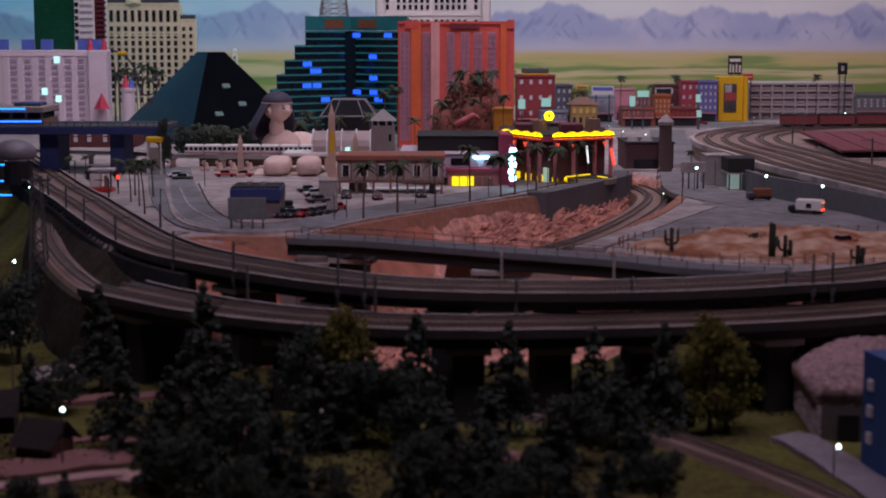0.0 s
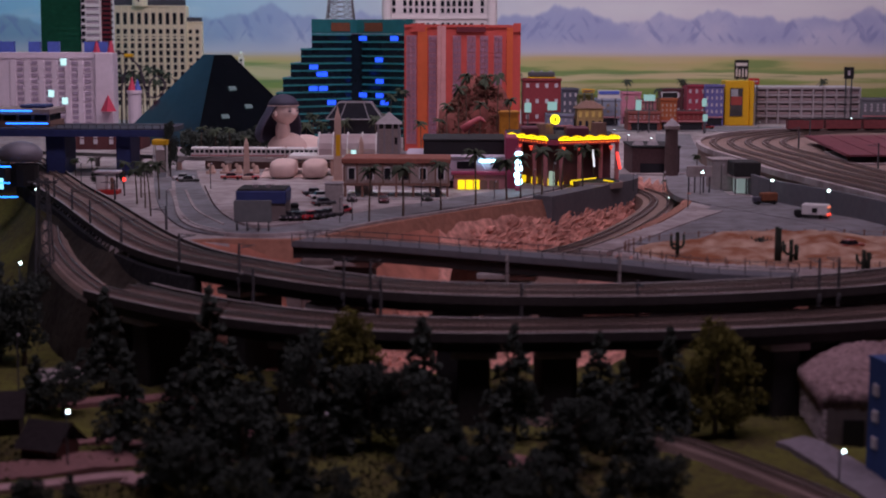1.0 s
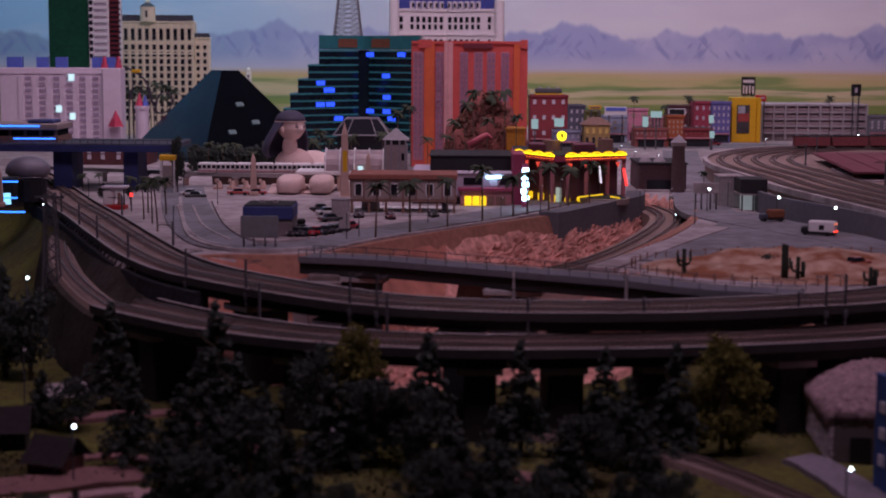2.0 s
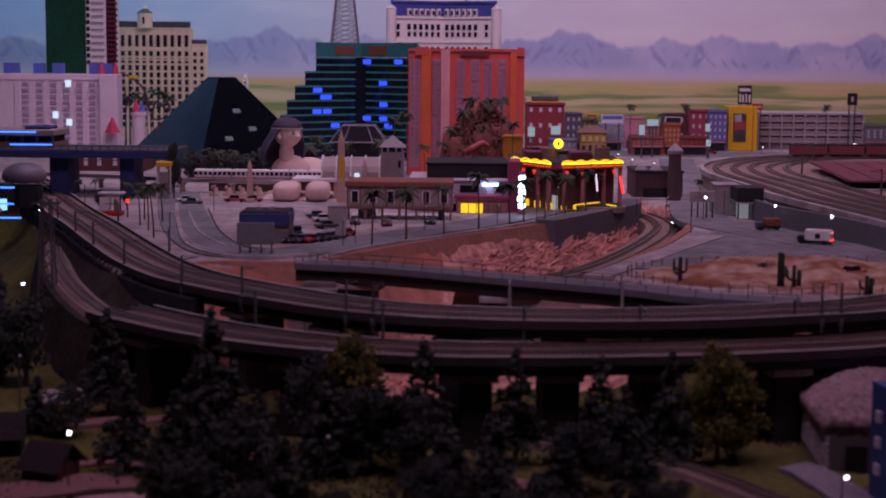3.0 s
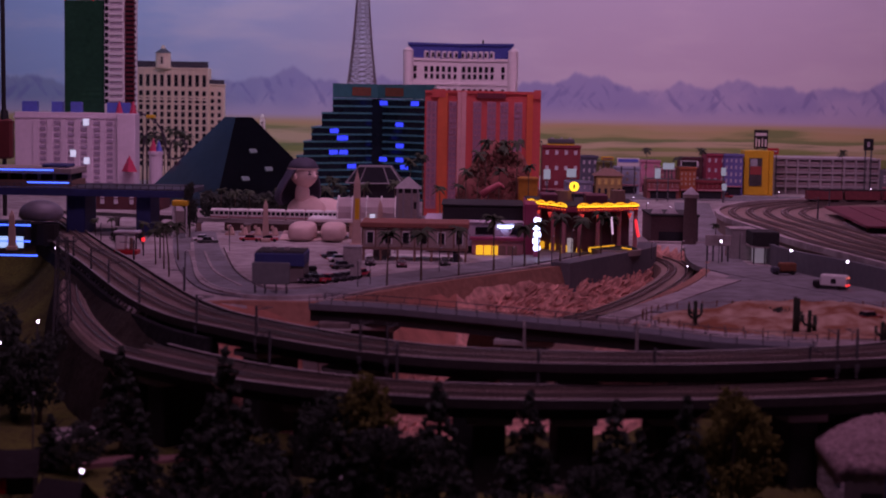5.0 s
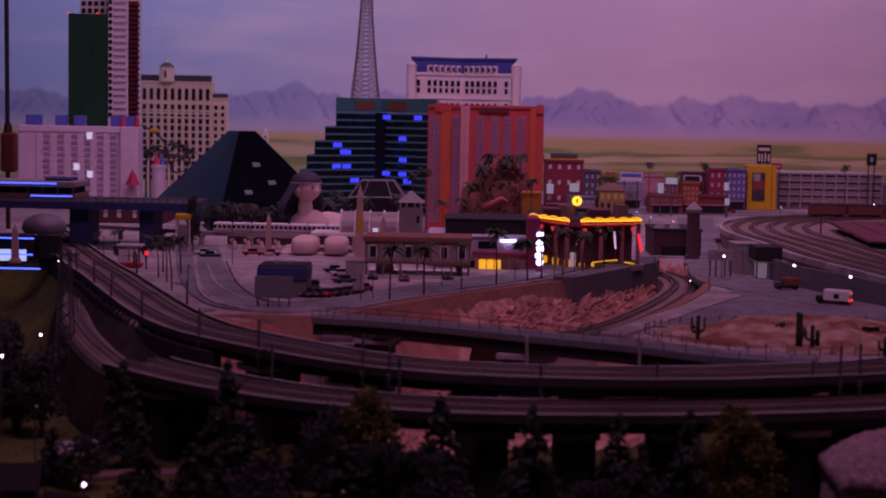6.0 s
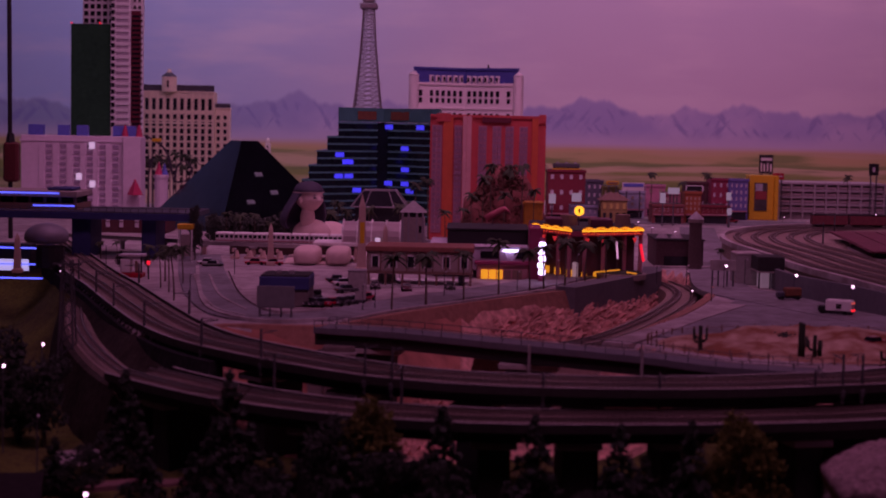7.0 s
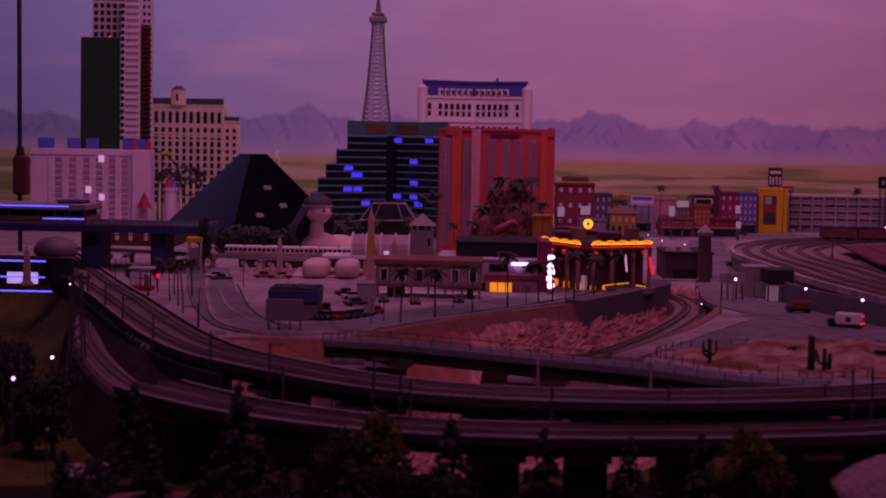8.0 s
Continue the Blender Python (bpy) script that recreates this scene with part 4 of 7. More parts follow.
BROWN = mat("brown_boards", (0.24, 0.14, 0.11), 0.85, grain=90, vary=0.2)
REDBRICK = mat("dark_red_brick", (0.26, 0.06, 0.05), 0.85, grain=140, vary=0.25)
STONEGREY = mat("warm_grey_stone", (0.33, 0.27, 0.26), 0.9, grain=80, vary=0.2)


def statue():
    """Plain sphinx form, seated behind two paws: one mesh."""
    hair = mat("blue_black_headdress", (0.055, 0.05, 0.085), 0.7, grain=40, vary=0.25)
    d = 5.35
    k = d / 2850
    bm = bmesh.new()

    def ball(x, y, z, rx, ry, rz, m):
        before = set(bm.faces)
        vs = bmesh.ops.create_uvsphere(bm, u_segments=18, v_segments=12, radius=1)["verts"]
        for v in vs:
            v.co = Vector((x + v.co.x * rx, y + v.co.y * ry, z + v.co.z * rz))
        for f in set(bm.faces) - before:
            f.material_index, f.smooth = m, True

    zc = lambda py: 0.42 - (py - 60) * k
    xc = lambda px: (px - 488) * k
    turn = Matrix.Rotation(radians(50), 3, "Z")
    centre = Vector((xc(493), 0.0, 0.0))

    def turned(x, y, z):
        return turn @ Vector((x, y, 0)) + centre + Vector((0, 0, z))

    # head: an egg with brow, nose, lips and chin
    before = set(bm.faces)
    for v in bmesh.ops.create_uvsphere(bm, u_segments=36, v_segments=26, radius=1)["verts"]:
        x, y, z = v.co
        if z < 0:
            x, y = x * (1 - 0.34 * abs(z) ** 1.4), y * (1 - 0.12 * abs(z))
        front = max(0.0, -y)
        y -= front * (0.26 * math.exp(-(x / 0.13) ** 2 - ((z + 0.16) / 0.15) ** 2) + 0.10 * math.exp(-(x / 0.2) ** 2 - ((z + 0.52) / 0.08) ** 2)
                      + 0.10 * math.exp(-(x / 0.25) ** 2 - ((z + 0.85) / 0.16) ** 2) - 0.10 * math.exp(-((abs(x) - 0.36) / 0.16) ** 2 - ((z - 0.1) / 0.10) ** 2))
        v.co = turned(x * 0.044, y * 0.050, 0.172 + z * 0.043)
    for f in set(bm.faces) - before:
        f.material_index, f.smooth = 0, True
    for sx in (-0.0115, 0.0115):
        p = turned(sx * 1.4, -0.0425, 0.177)
        ball(p.x, p.y, p.z, 0.0064, 0.0060, 0.0026, 1)
        p = turned(sx * 1.45, -0.0430, 0.1855)
        ball(p.x, p.y, p.z, 0.0062, 0.0052, 0.0011, 1)
    p = turned(-0.047, -0.006, 0.169)
    ball(p.x, p.y, p.z, 0.007, 0.008, 0.012, 0)
    # headdress: a flaring curtain, open before the face, closed over the brow
    before = set(bm.faces)
    skins = []
    for thick in (0.0, 0.007):
        rows = []
        for z, r, gap in ((0.074, 0.082, 100), (0.092, 0.096, 98), (0.115, 0.094, 94), (0.145, 0.080, 88), (0.170, 0.064, 80), (0.192, 0.0525, 66)):
            rows.append([bm.verts.new(turned((r - thick) * math.sin(radians(g)), -(r - thick) * 0.95 * math.cos(radians(g)) + 0.006, z)) for g in span(gap, 360 - gap, 25)])
        skins.append(rows)
    for rows in skins:
        for lo, hi in zip(rows, rows[1:]):
            for a in range(24):
                bm.faces.new((lo[a], lo[a + 1], hi[a + 1], hi[a]))
    for lo, hi in zip(zip(*skins), list(zip(*skins))[1:]):
        for a in (0, 24):
            bm.faces.new((lo[0][a], hi[0][a], hi[1][a], lo[1][a]))
    rings = [[bm.verts.new(turned(r * math.sin(a * math.tau / 26), -r * 0.98 * math.cos(a * math.tau / 26) + 0.004, z)) for a in range(26)]
             for z, r in ((0.1925, 0.049), (0.1935, 0.0525), (0.205, 0.0495), (0.217, 0.041), (0.226, 0.028), (0.231, 0.012))]
    for lo, hi in zip(rings, rings[1:]):
        for a in range(26):
            bm.faces.new((lo[a], lo[(a + 1) % 26], hi[(a + 1) % 26], hi[a]))
    bm.faces.new(rings[-1]), bm.faces.new(rings[0][::-1])
    for f in set(bm.faces) - before:
        f.material_index, f.smooth = 1, True
    band = bmesh.ops.create_cone(bm, cap_ends=False, segments=26, radius1=0.0532, radius2=0.0532, depth=0.0035)["verts"]
    for v in band:
        v.co = turned(v.co.x, v.co.y * 0.98 + 0.004, v.co.z + 0.194)
    ball(xc(490), 0.004, zc(226), 0.025, 0.026, 0.042, 0)
    bm_box(bm, xc(462), xc(580), -0.52, 0.05, 0, 0.005)
    ball(xc(497), 0.02, zc(256), 0.066, 0.05, 0.052, 0)
    ball(xc(520), 0.18, zc(280), 0.10, 0.2, 0.08, 0)
    for a, b in ((470, 516), (530, 568)):
        ball((xc(a) + xc(b)) * 0.445 + 0.05, -0.5, 0.026, (b - a) * k * 0.47, 0.10, 0.027, 0)
    for v in bm.verts:
        if v.co.y < -0.38:
            c = Vector((0.05 + ((xc(470) + xc(516)) * 0.445 if v.co.x < xc(523) * 0.89 + 0.05 else (xc(530) + xc(568)) * 0.445), -0.5, 0.026))
            q = v.co - c
            v.co = c + Vector([math.copysign(abs(w / m) ** 0.55 * m, w) for w, m in zip(q, (0.038, 0.10, 0.027))])
    me = mesh("sphinx_statue", bm, mat("pale_stucco", (0.68, 0.50, 0.46), 0.8, grain=60, vary=0.1, bump=0.2))
    me.materials.append(hair)
    ob = new("sphinx_statue", me)
    ob.location = (-0.556, d, 0)
    tagged(ob, "large tan sphinx statue with a dark headdress before the pyramid", "statue")


statue()


def avenue_wall():
    """Low brown wall added to darken below the elevated line, small seated ram forms in front."""
    d = 5.13
    x0, x1 = -0.778, -0.378
    ob = thing("avenue_wall", (x0 + x1) / 2, d, 0, "low dark brown wall added to darken beneath the elevated train line", "wall")
    h = (x1 - x0) / 2
    part("wall_body", box(-h, h, 0, 0.02, 0, 0.036, 0.002), mat("umber_wall", (0.11, 0.06, 0.055), 0.9, grain=60, vary=0.3), ob)
    part("coping", box(-h - 0.003, h + 0.003, -0.003, 0.023, 0.036, 0.040, 0.001), BROWN, ob)
    for px in (362, 386, 410, 440):
        x = (px - 784) * 4.96 / 2850
        st = thing("ram_statue", x, 4.96, 0, "small seated stone ram on a plinth", "statue", 0, "rams along the avenue")
        bm = box(-0.014, 0.014, -0.010, 0.010, 0, 0.008, 0.001)
        bm_cone(bm, 0.003, 0, 0.008, 0.011, 0.006, 0.018, 8)
        bm_cone(bm, -0.005, 0, 0.022, 0.006, 0.004, 0.010, 8)
        part("ram", bm, TAN, st)


avenue_wall()


def obelisk(px_x, y, h, r, stripe):
    ob = thing("obelisk", px_x, y, 0, "slender tan obelisk with a pointed tip", "obelisk", 8, "obelisks")
    part("plinth", box(-r * 1.3, r * 1.3, -r * 1.3, r * 1.3, 0, 0.012, 0.002), TAN, ob)
    bm = bmesh.new()
    bm_cone(bm, 0, 0, 0.012, r * 1.3, r * 0.85, h * 0.82, 4)
    bmesh.ops.rotate(bm, verts=bm.verts, cent=(0, 0, 0), matrix=Matrix.Rotation(math.pi / 4, 3, "Z"))
    part("shaft", bm, TAN, ob)
    bm = bmesh.new()
    bm_cone(bm, 0, 0, 0.012 + h * 0.82, r * 0.85, 0.0005, h * 0.16, 4)
    bmesh.ops.rotate(bm, verts=bm.verts, cent=(0, 0, 0), matrix=Matrix.Rotation(math.pi / 4, 3, "Z"))
    part("tip", bm, TAN, ob)
    if stripe:
        part("gold_panel", box(-r * 0.45, r * 0.45, -r * 0.86, -r * 0.6, h * 0.38, h * 0.66), YELLOW, ob, "gold painted panel")


obelisk(-1.239, 4.35, 0.10, 0.011, False)
obelisk(-0.319, 4.62, 0.215, 0.014, True)
obelisk(-0.598, 4.75, 0.115, 0.011, False)
obelisk(-0.264, 4.85, 0.115, 0.010, False)


def monorail():
    d = 5.05
    line = [Vector((-1.346, 5.3, 0)), Vector((-1.065, 5.2, 0)), Vector((-0.809, 5.08, 0)), Vector((-0.393, 5.0, 0)), Vector((-0.147, 5.0, 0))]
    line = smooth_line([(p.x, p.y) for p in line], 0.04)
    z = 0.044
    ob = thing("monorail_beam", 0, 0, 0, "grey elevated monorail beam on slim columns", "monorail", 0, "", "structure")
    part("beam", sweep(line, [(-0.012, z - 0.012), (-0.012, z), (0.012, z), (0.012, z - 0.012)]), CONCRETE, ob)
    for i in range(1, len(line) - 1, 4):
        p = line[i]
        part("column", box(p.x - 0.007, p.x + 0.007, p.y - 0.007, p.y + 0.007, 0, z - 0.011, 0.001), TAN if i > 12 else CONCRETE, ob)
        part("crosshead", box(p.x - 0.012, p.x + 0.012, p.y - 0.016, p.y + 0.016, z - 0.018, z - 0.0115, 0.001), CONCRETE, ob)
    tr = thing("monorail_train", -0.811, 5.06, z, "white monorail train with a row of dark windows", "train", -1.5)
    n, L = 7, -0.393 - -0.811
    for i in range(n):
        a = i * L / n
        part("carriage", box(a + 0.001, a + L / n - 0.001, -0.016, 0.016, 0.0, 0.032, 0.004), WHITE, tr)
        me = mesh("window", box(-0.005, 0.005, -0.0175, -0.014, 0.014, 0.024), DARKGLASS)
        pieces("window", me, tr, [(a + (j + 0.5) * L / n / 4, 0, 0) for j in range(4)])
        part("skirt", box(a + 0.002, a + L / n - 0.002, -0.0172, -0.0145, 0.004, 0.008), PINKWALL, tr)
    st = thing("monorail_station", -0.488, 4.92, 0, "pale glazed vaulted monorail station hall", "station")
    x1 = -0.222 - -0.488
    zz = 0.062
    part("platform", box(0, x1, -0.03, 0.1, zz - 0.012, zz, 0.002), WHITE, st)
    bm = bmesh.new()
    m = 10
    rows = [[bm.verts.new((x, 0.035 - 0.06 * math.cos(math.pi * i / m), zz + 0.062 * math.sin(math.pi * i / m))) for x in (0.09, x1)] for i in range(m + 1)]
    for p, q in zip(rows, rows[1:]):
        bm.faces.new((p[0], p[1], q[1], q[0]))
    bmesh.ops.solidify(bm, geom=bm.faces[:], thickness=0.003)
    part("vault", bm, mat("milky_glazing", (0.62, 0.50, 0.52), 0.35, grain=40, vary=0.08), st)
    for x in span(0.09, x1, 5):
        pts = [(x, 0.035 - 0.0635 * math.cos(math.pi * i / 12), zz + 0.066 * math.sin(math.pi * i / 12)) for i in range(13)]
        part("rib", tube(pts, 0.0028, 5), WHITE, st)
    for x in span(0.02, x1 - 0.02, 5):
        part("column", box(x - 0.006, x + 0.006, -0.02, -0.008, 0, zz - 0.012), TAN, st)
    part("lit_sign", box(x1 - 0.075, x1 - 0.06, -0.036, -0.031, zz + 0.004, zz + 0.016), WINWHITE, st, "small white lit sign")
    part("amber_light", box(x1 - 0.065, x1 - 0.05, -0.04, -0.031, zz - 0.015, zz - 0.007), NEONYELLOW, st, "small amber light")


monorail()


def pavilion():
    """Truncated glazed frame behind the sphinx."""
    d = 5.6
    frame_grey = mat("pavilion_frame", (0.22, 0.21, 0.23), 0.5, 0.3, grain=60, vary=0.2)
    ob = thing("glazed_pavilion", -0.328, d, 0, "grey framed glass pavilion with sloping sides", "pavilion")
    k = d / 2850
    z0, z1, z2 = 0.085, 0.148, 0.193
    part("base", box(-0.10, 0.10, 0.0, 0.12, 0, z0, 0.003), STONEGREY, ob)
    lo = [(-0.098, 0.0), (0.098, 0.0), (0.098, 0.13), (-0.098, 0.13)]
    hi = [(-0.056, 0.03), (0.056, 0.03), (0.056, 0.1), (-0.056, 0.1)]
    bm = bmesh.new()
    a = [bm.verts.new((x, y, z1 - 0.012)) for x, y in lo]
    b = [bm.verts.new((x, y, z2)) for x, y in hi]
    for i in range(4):
        bm.faces.new((a[i], a[(i + 1) % 4], b[(i + 1) % 4], b[i]))
    bm.faces.new(b), bm.faces.new(a[::-1])
    part("glazing", bm, DARKGLASS, ob)
    for i in range(4):
        part("frame_bar", tube([(*lo[i], z1 - 0.012), (*hi[i], z2)], 0.0028, 5), frame_grey, ob)
        part("frame_bar", tube([(*hi[i], z2), (*hi[(i + 1) % 4], z2)], 0.0028, 5), frame_grey, ob)
        part("frame_bar", tube([(*lo[i], z1 - 0.012), (*lo[(i + 1) % 4], z1 - 0.012)], 0.0028, 5), frame_grey, ob)
    for x in (-0.03, 0.03):
        part("frame_bar", tube([(x * 1.7, -0.001, z1 - 0.012), (x, 0.029, z2)], 0.002, 5), frame_grey, ob)
    part("hall", box(-0.085, 0.085, 0.01, 0.12, z0, z1 - 0.013), DARKGLASS, ob)


pavilion()


def kiosk_tower():
    d = 4.75
    ob = thing("kiosk_tower", -0.177, d, 0, "grey stone tower with a pale hipped roof", "tower")
    z = 0.153
    part("shaft", box(-0.034, 0.034, -0.034, 0.034, 0, z, 0.002), STONEGREY, ob)
    part("belfry", box(-0.028, 0.028, -0.028, 0.028, z, z + 0.014), BLACK, ob)
    bm = bmesh.new()
    bm_cone(bm, 0, 0, z + 0.014, 0.056, 0.002, 0.034, 4)
    bmesh.ops.rotate(bm, verts=bm.verts, cent=(0, 0, 0), matrix=Matrix.Rotation(math.pi / 4, 3, "Z"))
    part("roof", bm, GREYROOF, ob, "pale grey hipped roof")
    for x in (-0.03, -0.012, 0.012, 0.03):
        part("corner_pier", box(x - 0.003, x + 0.003, -0.037, -0.033, 0, z + 0.014), GREYROOF, ob)
    part("window", box(0.018, 0.026, -0.036, -0.03, z - 0.045, z - 0.025), DARKGLASS, ob)
    part("window", box(-0.010, -0.003, -0.036, -0.03, z - 0.105, z - 0.095), DARKGLASS, ob)


kiosk_tower()


def motel():
    d = 4.2
    x0, x1 = -0.274, -0.001
    w = x1 - x0
    ob = thing("motel", x0, d, 0, "two-storey grey-brown motel over an open carport", "building")
    zf, zr, zt = 0.04, 0.092, 0.106
    part("upper_floor", box(0, w, 0, 0.14, zf, zr, 0.001), mat("pale_brown_wall", (0.37, 0.29, 0.27), 0.85, grain=80, vary=0.18), ob)
    part("roof", box(-0.006, w + 0.006, -0.010, 0.15, zr, zt, 0.002), mat("red_brown_roof", (0.30, 0.11, 0.08), 0.8, grain=90, vary=0.2), ob, "flat red-brown roof")
    part("floor_edge", box(-0.004, w + 0.004, -0.006, 0.14, zf - 0.006, zf), BROWN, ob)
    part("carport_floor", box(0.0, w, -0.02, 0.2, 0, 0.004), WHITE, ob)
    part("rear_wall", box(0.02, w * 0.25, 0.132, 0.138, 0.004, zf - 0.007), WHITE, ob)
    for x in span(0.003, w - 0.003, 7):
        part("column", box(x - 0.003, x + 0.003, -0.003, 0.003, 0, zf - 0.006), BROWN, ob)
    for x in span(0.02, w - 0.02, 6):
        win = part("window", box(x - 0.008, x + 0.008, -0.003, 0.003, zf + 0.012, zr - 0.012), DARKGLASS, ob)
        for a, b, c, e in ((-0.011, -0.008, 0.009, 0.009), (0.008, 0.011, 0.009, 0.009)):
            part("frame", box(x + a, x + b, -0.004, 0.003, zf + 0.009, zr - 0.009), WHITE, win)
        part("frame", box(x - 0.011, x + 0.011, -0.004, 0.003, zr - 0.012, zr - 0.009), WHITE, win)
    for x in span(0.0, w, 9):
        part("pilaster", box(x - 0.002, x + 0.002, -0.004, 0.003, zf, zr), BROWN, ob)
    part("doorway", box(w - 0.035, w - 0.018, -0.002, 0.06, 0.0, zf - 0.012), DARKGLASS, ob)


motel()


def grey_pillbox():
    ob = thing("service_block", -0.291, 4.05, 0, "small grey concrete service block", "building")
    part("body", box(-0.022, 0.022, 0, 0.05, 0, 0.05, 0.002), CONCRETE, ob)
    part("roof", box(-0.024, 0.024, -0.002, 0.052, 0.05, 0.054, 0.001), GREYROOF, ob)


grey_pillbox()


def mid_casino():
    d = 4.5
    x0 = -0.133
    lx = lambda px: (px - 784) * 4.5 / 2850 - x0
    ob = thing("corner_casino", x0, d, 0, "low casino with grey sloping roof and yellow lit windows", "casino")
    zw = 0.056
    part("base_storey", box(lx(792), lx(884), -0.03, 0.3, 0, 0.045, 0.002), PINKWALL, ob)
    part("canopy", box(lx(788), lx(888), -0.045, 0.0, 0.041, 0.049, 0.001), MAGENTA, ob)
    part("upper_wall", box(lx(706), lx(886), 0.0, 0.34, 0.02, 0.088, 0.002), mat("violet_white_wall", (0.56, 0.48, 0.58), 0.7, grain=50, vary=0.08), ob)
    part("window_band", box(lx(798), lx(832), -0.003, 0.0, 0.055, 0.075), DARKGLASS, ob)
    part("window_band", box(lx(858), lx(880), -0.003, 0.0, 0.055, 0.075), DARKGLASS, ob)
    bm = bmesh.new()
    zl, zh = 0.088, 0.079
    vs = [bm.verts.new(c) for c in ((lx(702), -0.012, zl), (lx(890), -0.012, zl), (lx(890), 0.36, zh), (lx(690), 0.36, zh))]
    f = bm.faces.new(vs)
    bmesh.ops.solidify(bm, geom=[f], thickness=0.005)
    part("roof", bm, GREYROOF, ob, "grey sloping sheet roof")
    part("roof_box", box(lx(738), lx(885), 0.10, 0.36, 0.083, 0.127, 0.003), BLACK, ob, "flat black roof box")
    part("roof_rim", box(lx(736), lx(887), 0.095, 0.365, 0.127, 0.131), TAR, ob)
    part("corner_column", box(lx(884), lx(906), -0.05, 0.1, 0, 0.146, 0.003), MAGENTA, ob, "magenta corner pier")
    for a, b, m in ((800, 812, WINYELLOW), (814, 826, WINYELLOW), (828, 838, WINYELLOW), (840, 852, BROWN), (855, 872, BROWN)):
        win = part("lit_window", box(lx(a), lx(b), -0.033, -0.029, -0.003, 0.026), m, ob, "yellow glowing window" if m is WINYELLOW else "dim brown window")
    part("neon_sign", box(lx(838), lx(866), -0.008, -0.003, 0.074, 0.08), NEONWHITE, ob, "white neon sign")
    for a, b in ((840, 848), (864, 856)):
        part("neon_sign", tube([(lx(a), -0.006, 0.074), (lx(b), -0.006, 0.05)], 0.0025, 5), mat("dull_white_tube", (0.6, 0.55, 0.65), 0.5), ob)
    sg = thing("neon_pylon", 0.189, 4.38, 0, "tall bright white neon pylon sign", "sign")
    part("post", box(-0.008, 0.008, 0.004, 0.012, 0, 0.123), MAGENTA, sg)
    for i, z in enumerate(span(0.029, 0.104, 5)):
        part("neon_panel", box(-0.008 - 0.003 * (i % 2), 0.011 - 0.003 * (i % 2), -0.004, 0.004, z - 0.0075, z + 0.0075, 0.003), NEONWHITE, sg)


mid_casino()


def neon_casino():
    """Corner casino with a bulb-lit canopy."""
    y0 = 4.5
    cx = 0.291
    lx = lambda px: (px - 968) * 4.5 / 2850
    ob = thing("neon_casino", cx, y0, 0, "corner casino under a canopy edged with yellow bulbs", "casino")
    pts = [(lx(892), 0.20), (lx(958), 0.0), (lx(978), 0.0), (lx(1092), 0.10), (lx(1096), 0.40), (lx(892), 0.46)]
    zc = 0.129
    part("canopy", prism(pts, zc - 0.008, zc + 0.006), MAGENTA, ob)
    part("roof", prism([(x * 0.98, y + 0.01) for x, y in pts], zc + 0.006, zc + 0.009), TAR, ob)
    inner = [(x * 0.9, y * 0.8 + 0.07) for x, y in pts]
    part("hall", prism(inner, 0, zc - 0.009), mat("dark_casino_wall", (0.12, 0.05, 0.06), 0.7, grain=60, vary=0.25), ob)
    for (a, b), n in (((pts[0], pts[1]), 14), ((pts[2], pts[3]), 24)):
        a, b = Vector((*a, zc + 0.008)), Vector((*b, zc + 0.008))
        u, out = (b - a).normalized(), Vector((0, -0.004, 0))
        long = (b - a).length
        humps = 4 if n < 20 else 5
        lip = bmesh.new()
        crest = [(t * long, 0.004 + 0.007 * abs(math.sin(math.pi * humps * t)) ** 0.6) for t in span(0, 1, humps * 10 + 1)]
        for y_off in (0.0, 0.004):
            lo = [lip.verts.new(a + out + u * q + Vector((0, y_off, -0.004))) for q, h in crest]
            hi = [lip.verts.new(a + out + u * q + Vector((0, y_off, h))) for q, h in crest]
            for k in range(len(crest) - 1):
                lip.faces.new((lo[k], lo[k + 1], hi[k + 1], hi[k]))
        part("scalloped_fascia", lip, glow("amber_fascia", (1.0, 0.46, 0.01), 0.32, 0.35), ob, "scalloped amber canopy fascia")
        me = mesh("bulb", cone(0, 0, -0.002, 0.0018, 0.0012, 0.0036, 6), NEONYELLOW)
        pieces("bulb", me, ob, [tuple(a + out * 1.6 + u * q + Vector((0, 0, h - 0.0035))) for q, h in crest[1::2]])
        pieces("bulb", me, ob, [tuple(a + out * 1.6 + u * (long * i / (2 * n)) + Vector((0, 0, 0.000))) for i in range(2 * n + 1)])
        me = mesh("orange_bulb", cone(0, 0, -0.002, 0.0017, 0.0012, 0.003, 6), glow("orange_bulb", (1.0, 0.16, 0.03), 2.2))
        pieces("orange_bulb", me, ob, [tuple(a + out * 1.6 + u * (long * (i + 0.5) / n) + Vector((0, 0, -0.0085))) for i in range(n)])
    me = mesh("red_lantern", cone(0, 0, -0.012, 0.001, 0.0065, 0.014, 9), glow("dim_red", (1.0, 0.10, 0.06), 0.75))
    a, b, c, e = [Vector((*pts[i], zc - 0.016)) for i in (0, 1, 2, 3)]
    pieces("red_lantern", me, ob, [tuple(a.lerp(b, t)) for t in (0.05, 0.32, 0.6, 0.95)] + [tuple(c.lerp(e, t)) for t in (0.08, 0.34, 0.86)])
    for t in (0.05, 0.35, 0.7, 0.97):
        p = a.lerp(b, t)
        part("column", cone(p.x, p.y + 0.02, 0, 0.006, 0.006, zc - 0.008, 8), PINKWALL, ob)
        q = c.lerp(e, t)
        part("column", cone(q.x, q.y + 0.02, 0, 0.006, 0.006, zc - 0.008, 8), PINKWALL, ob)
    arch_glow = glow("amber_arch", (1.0, 0.68, 0.01), 0.9)
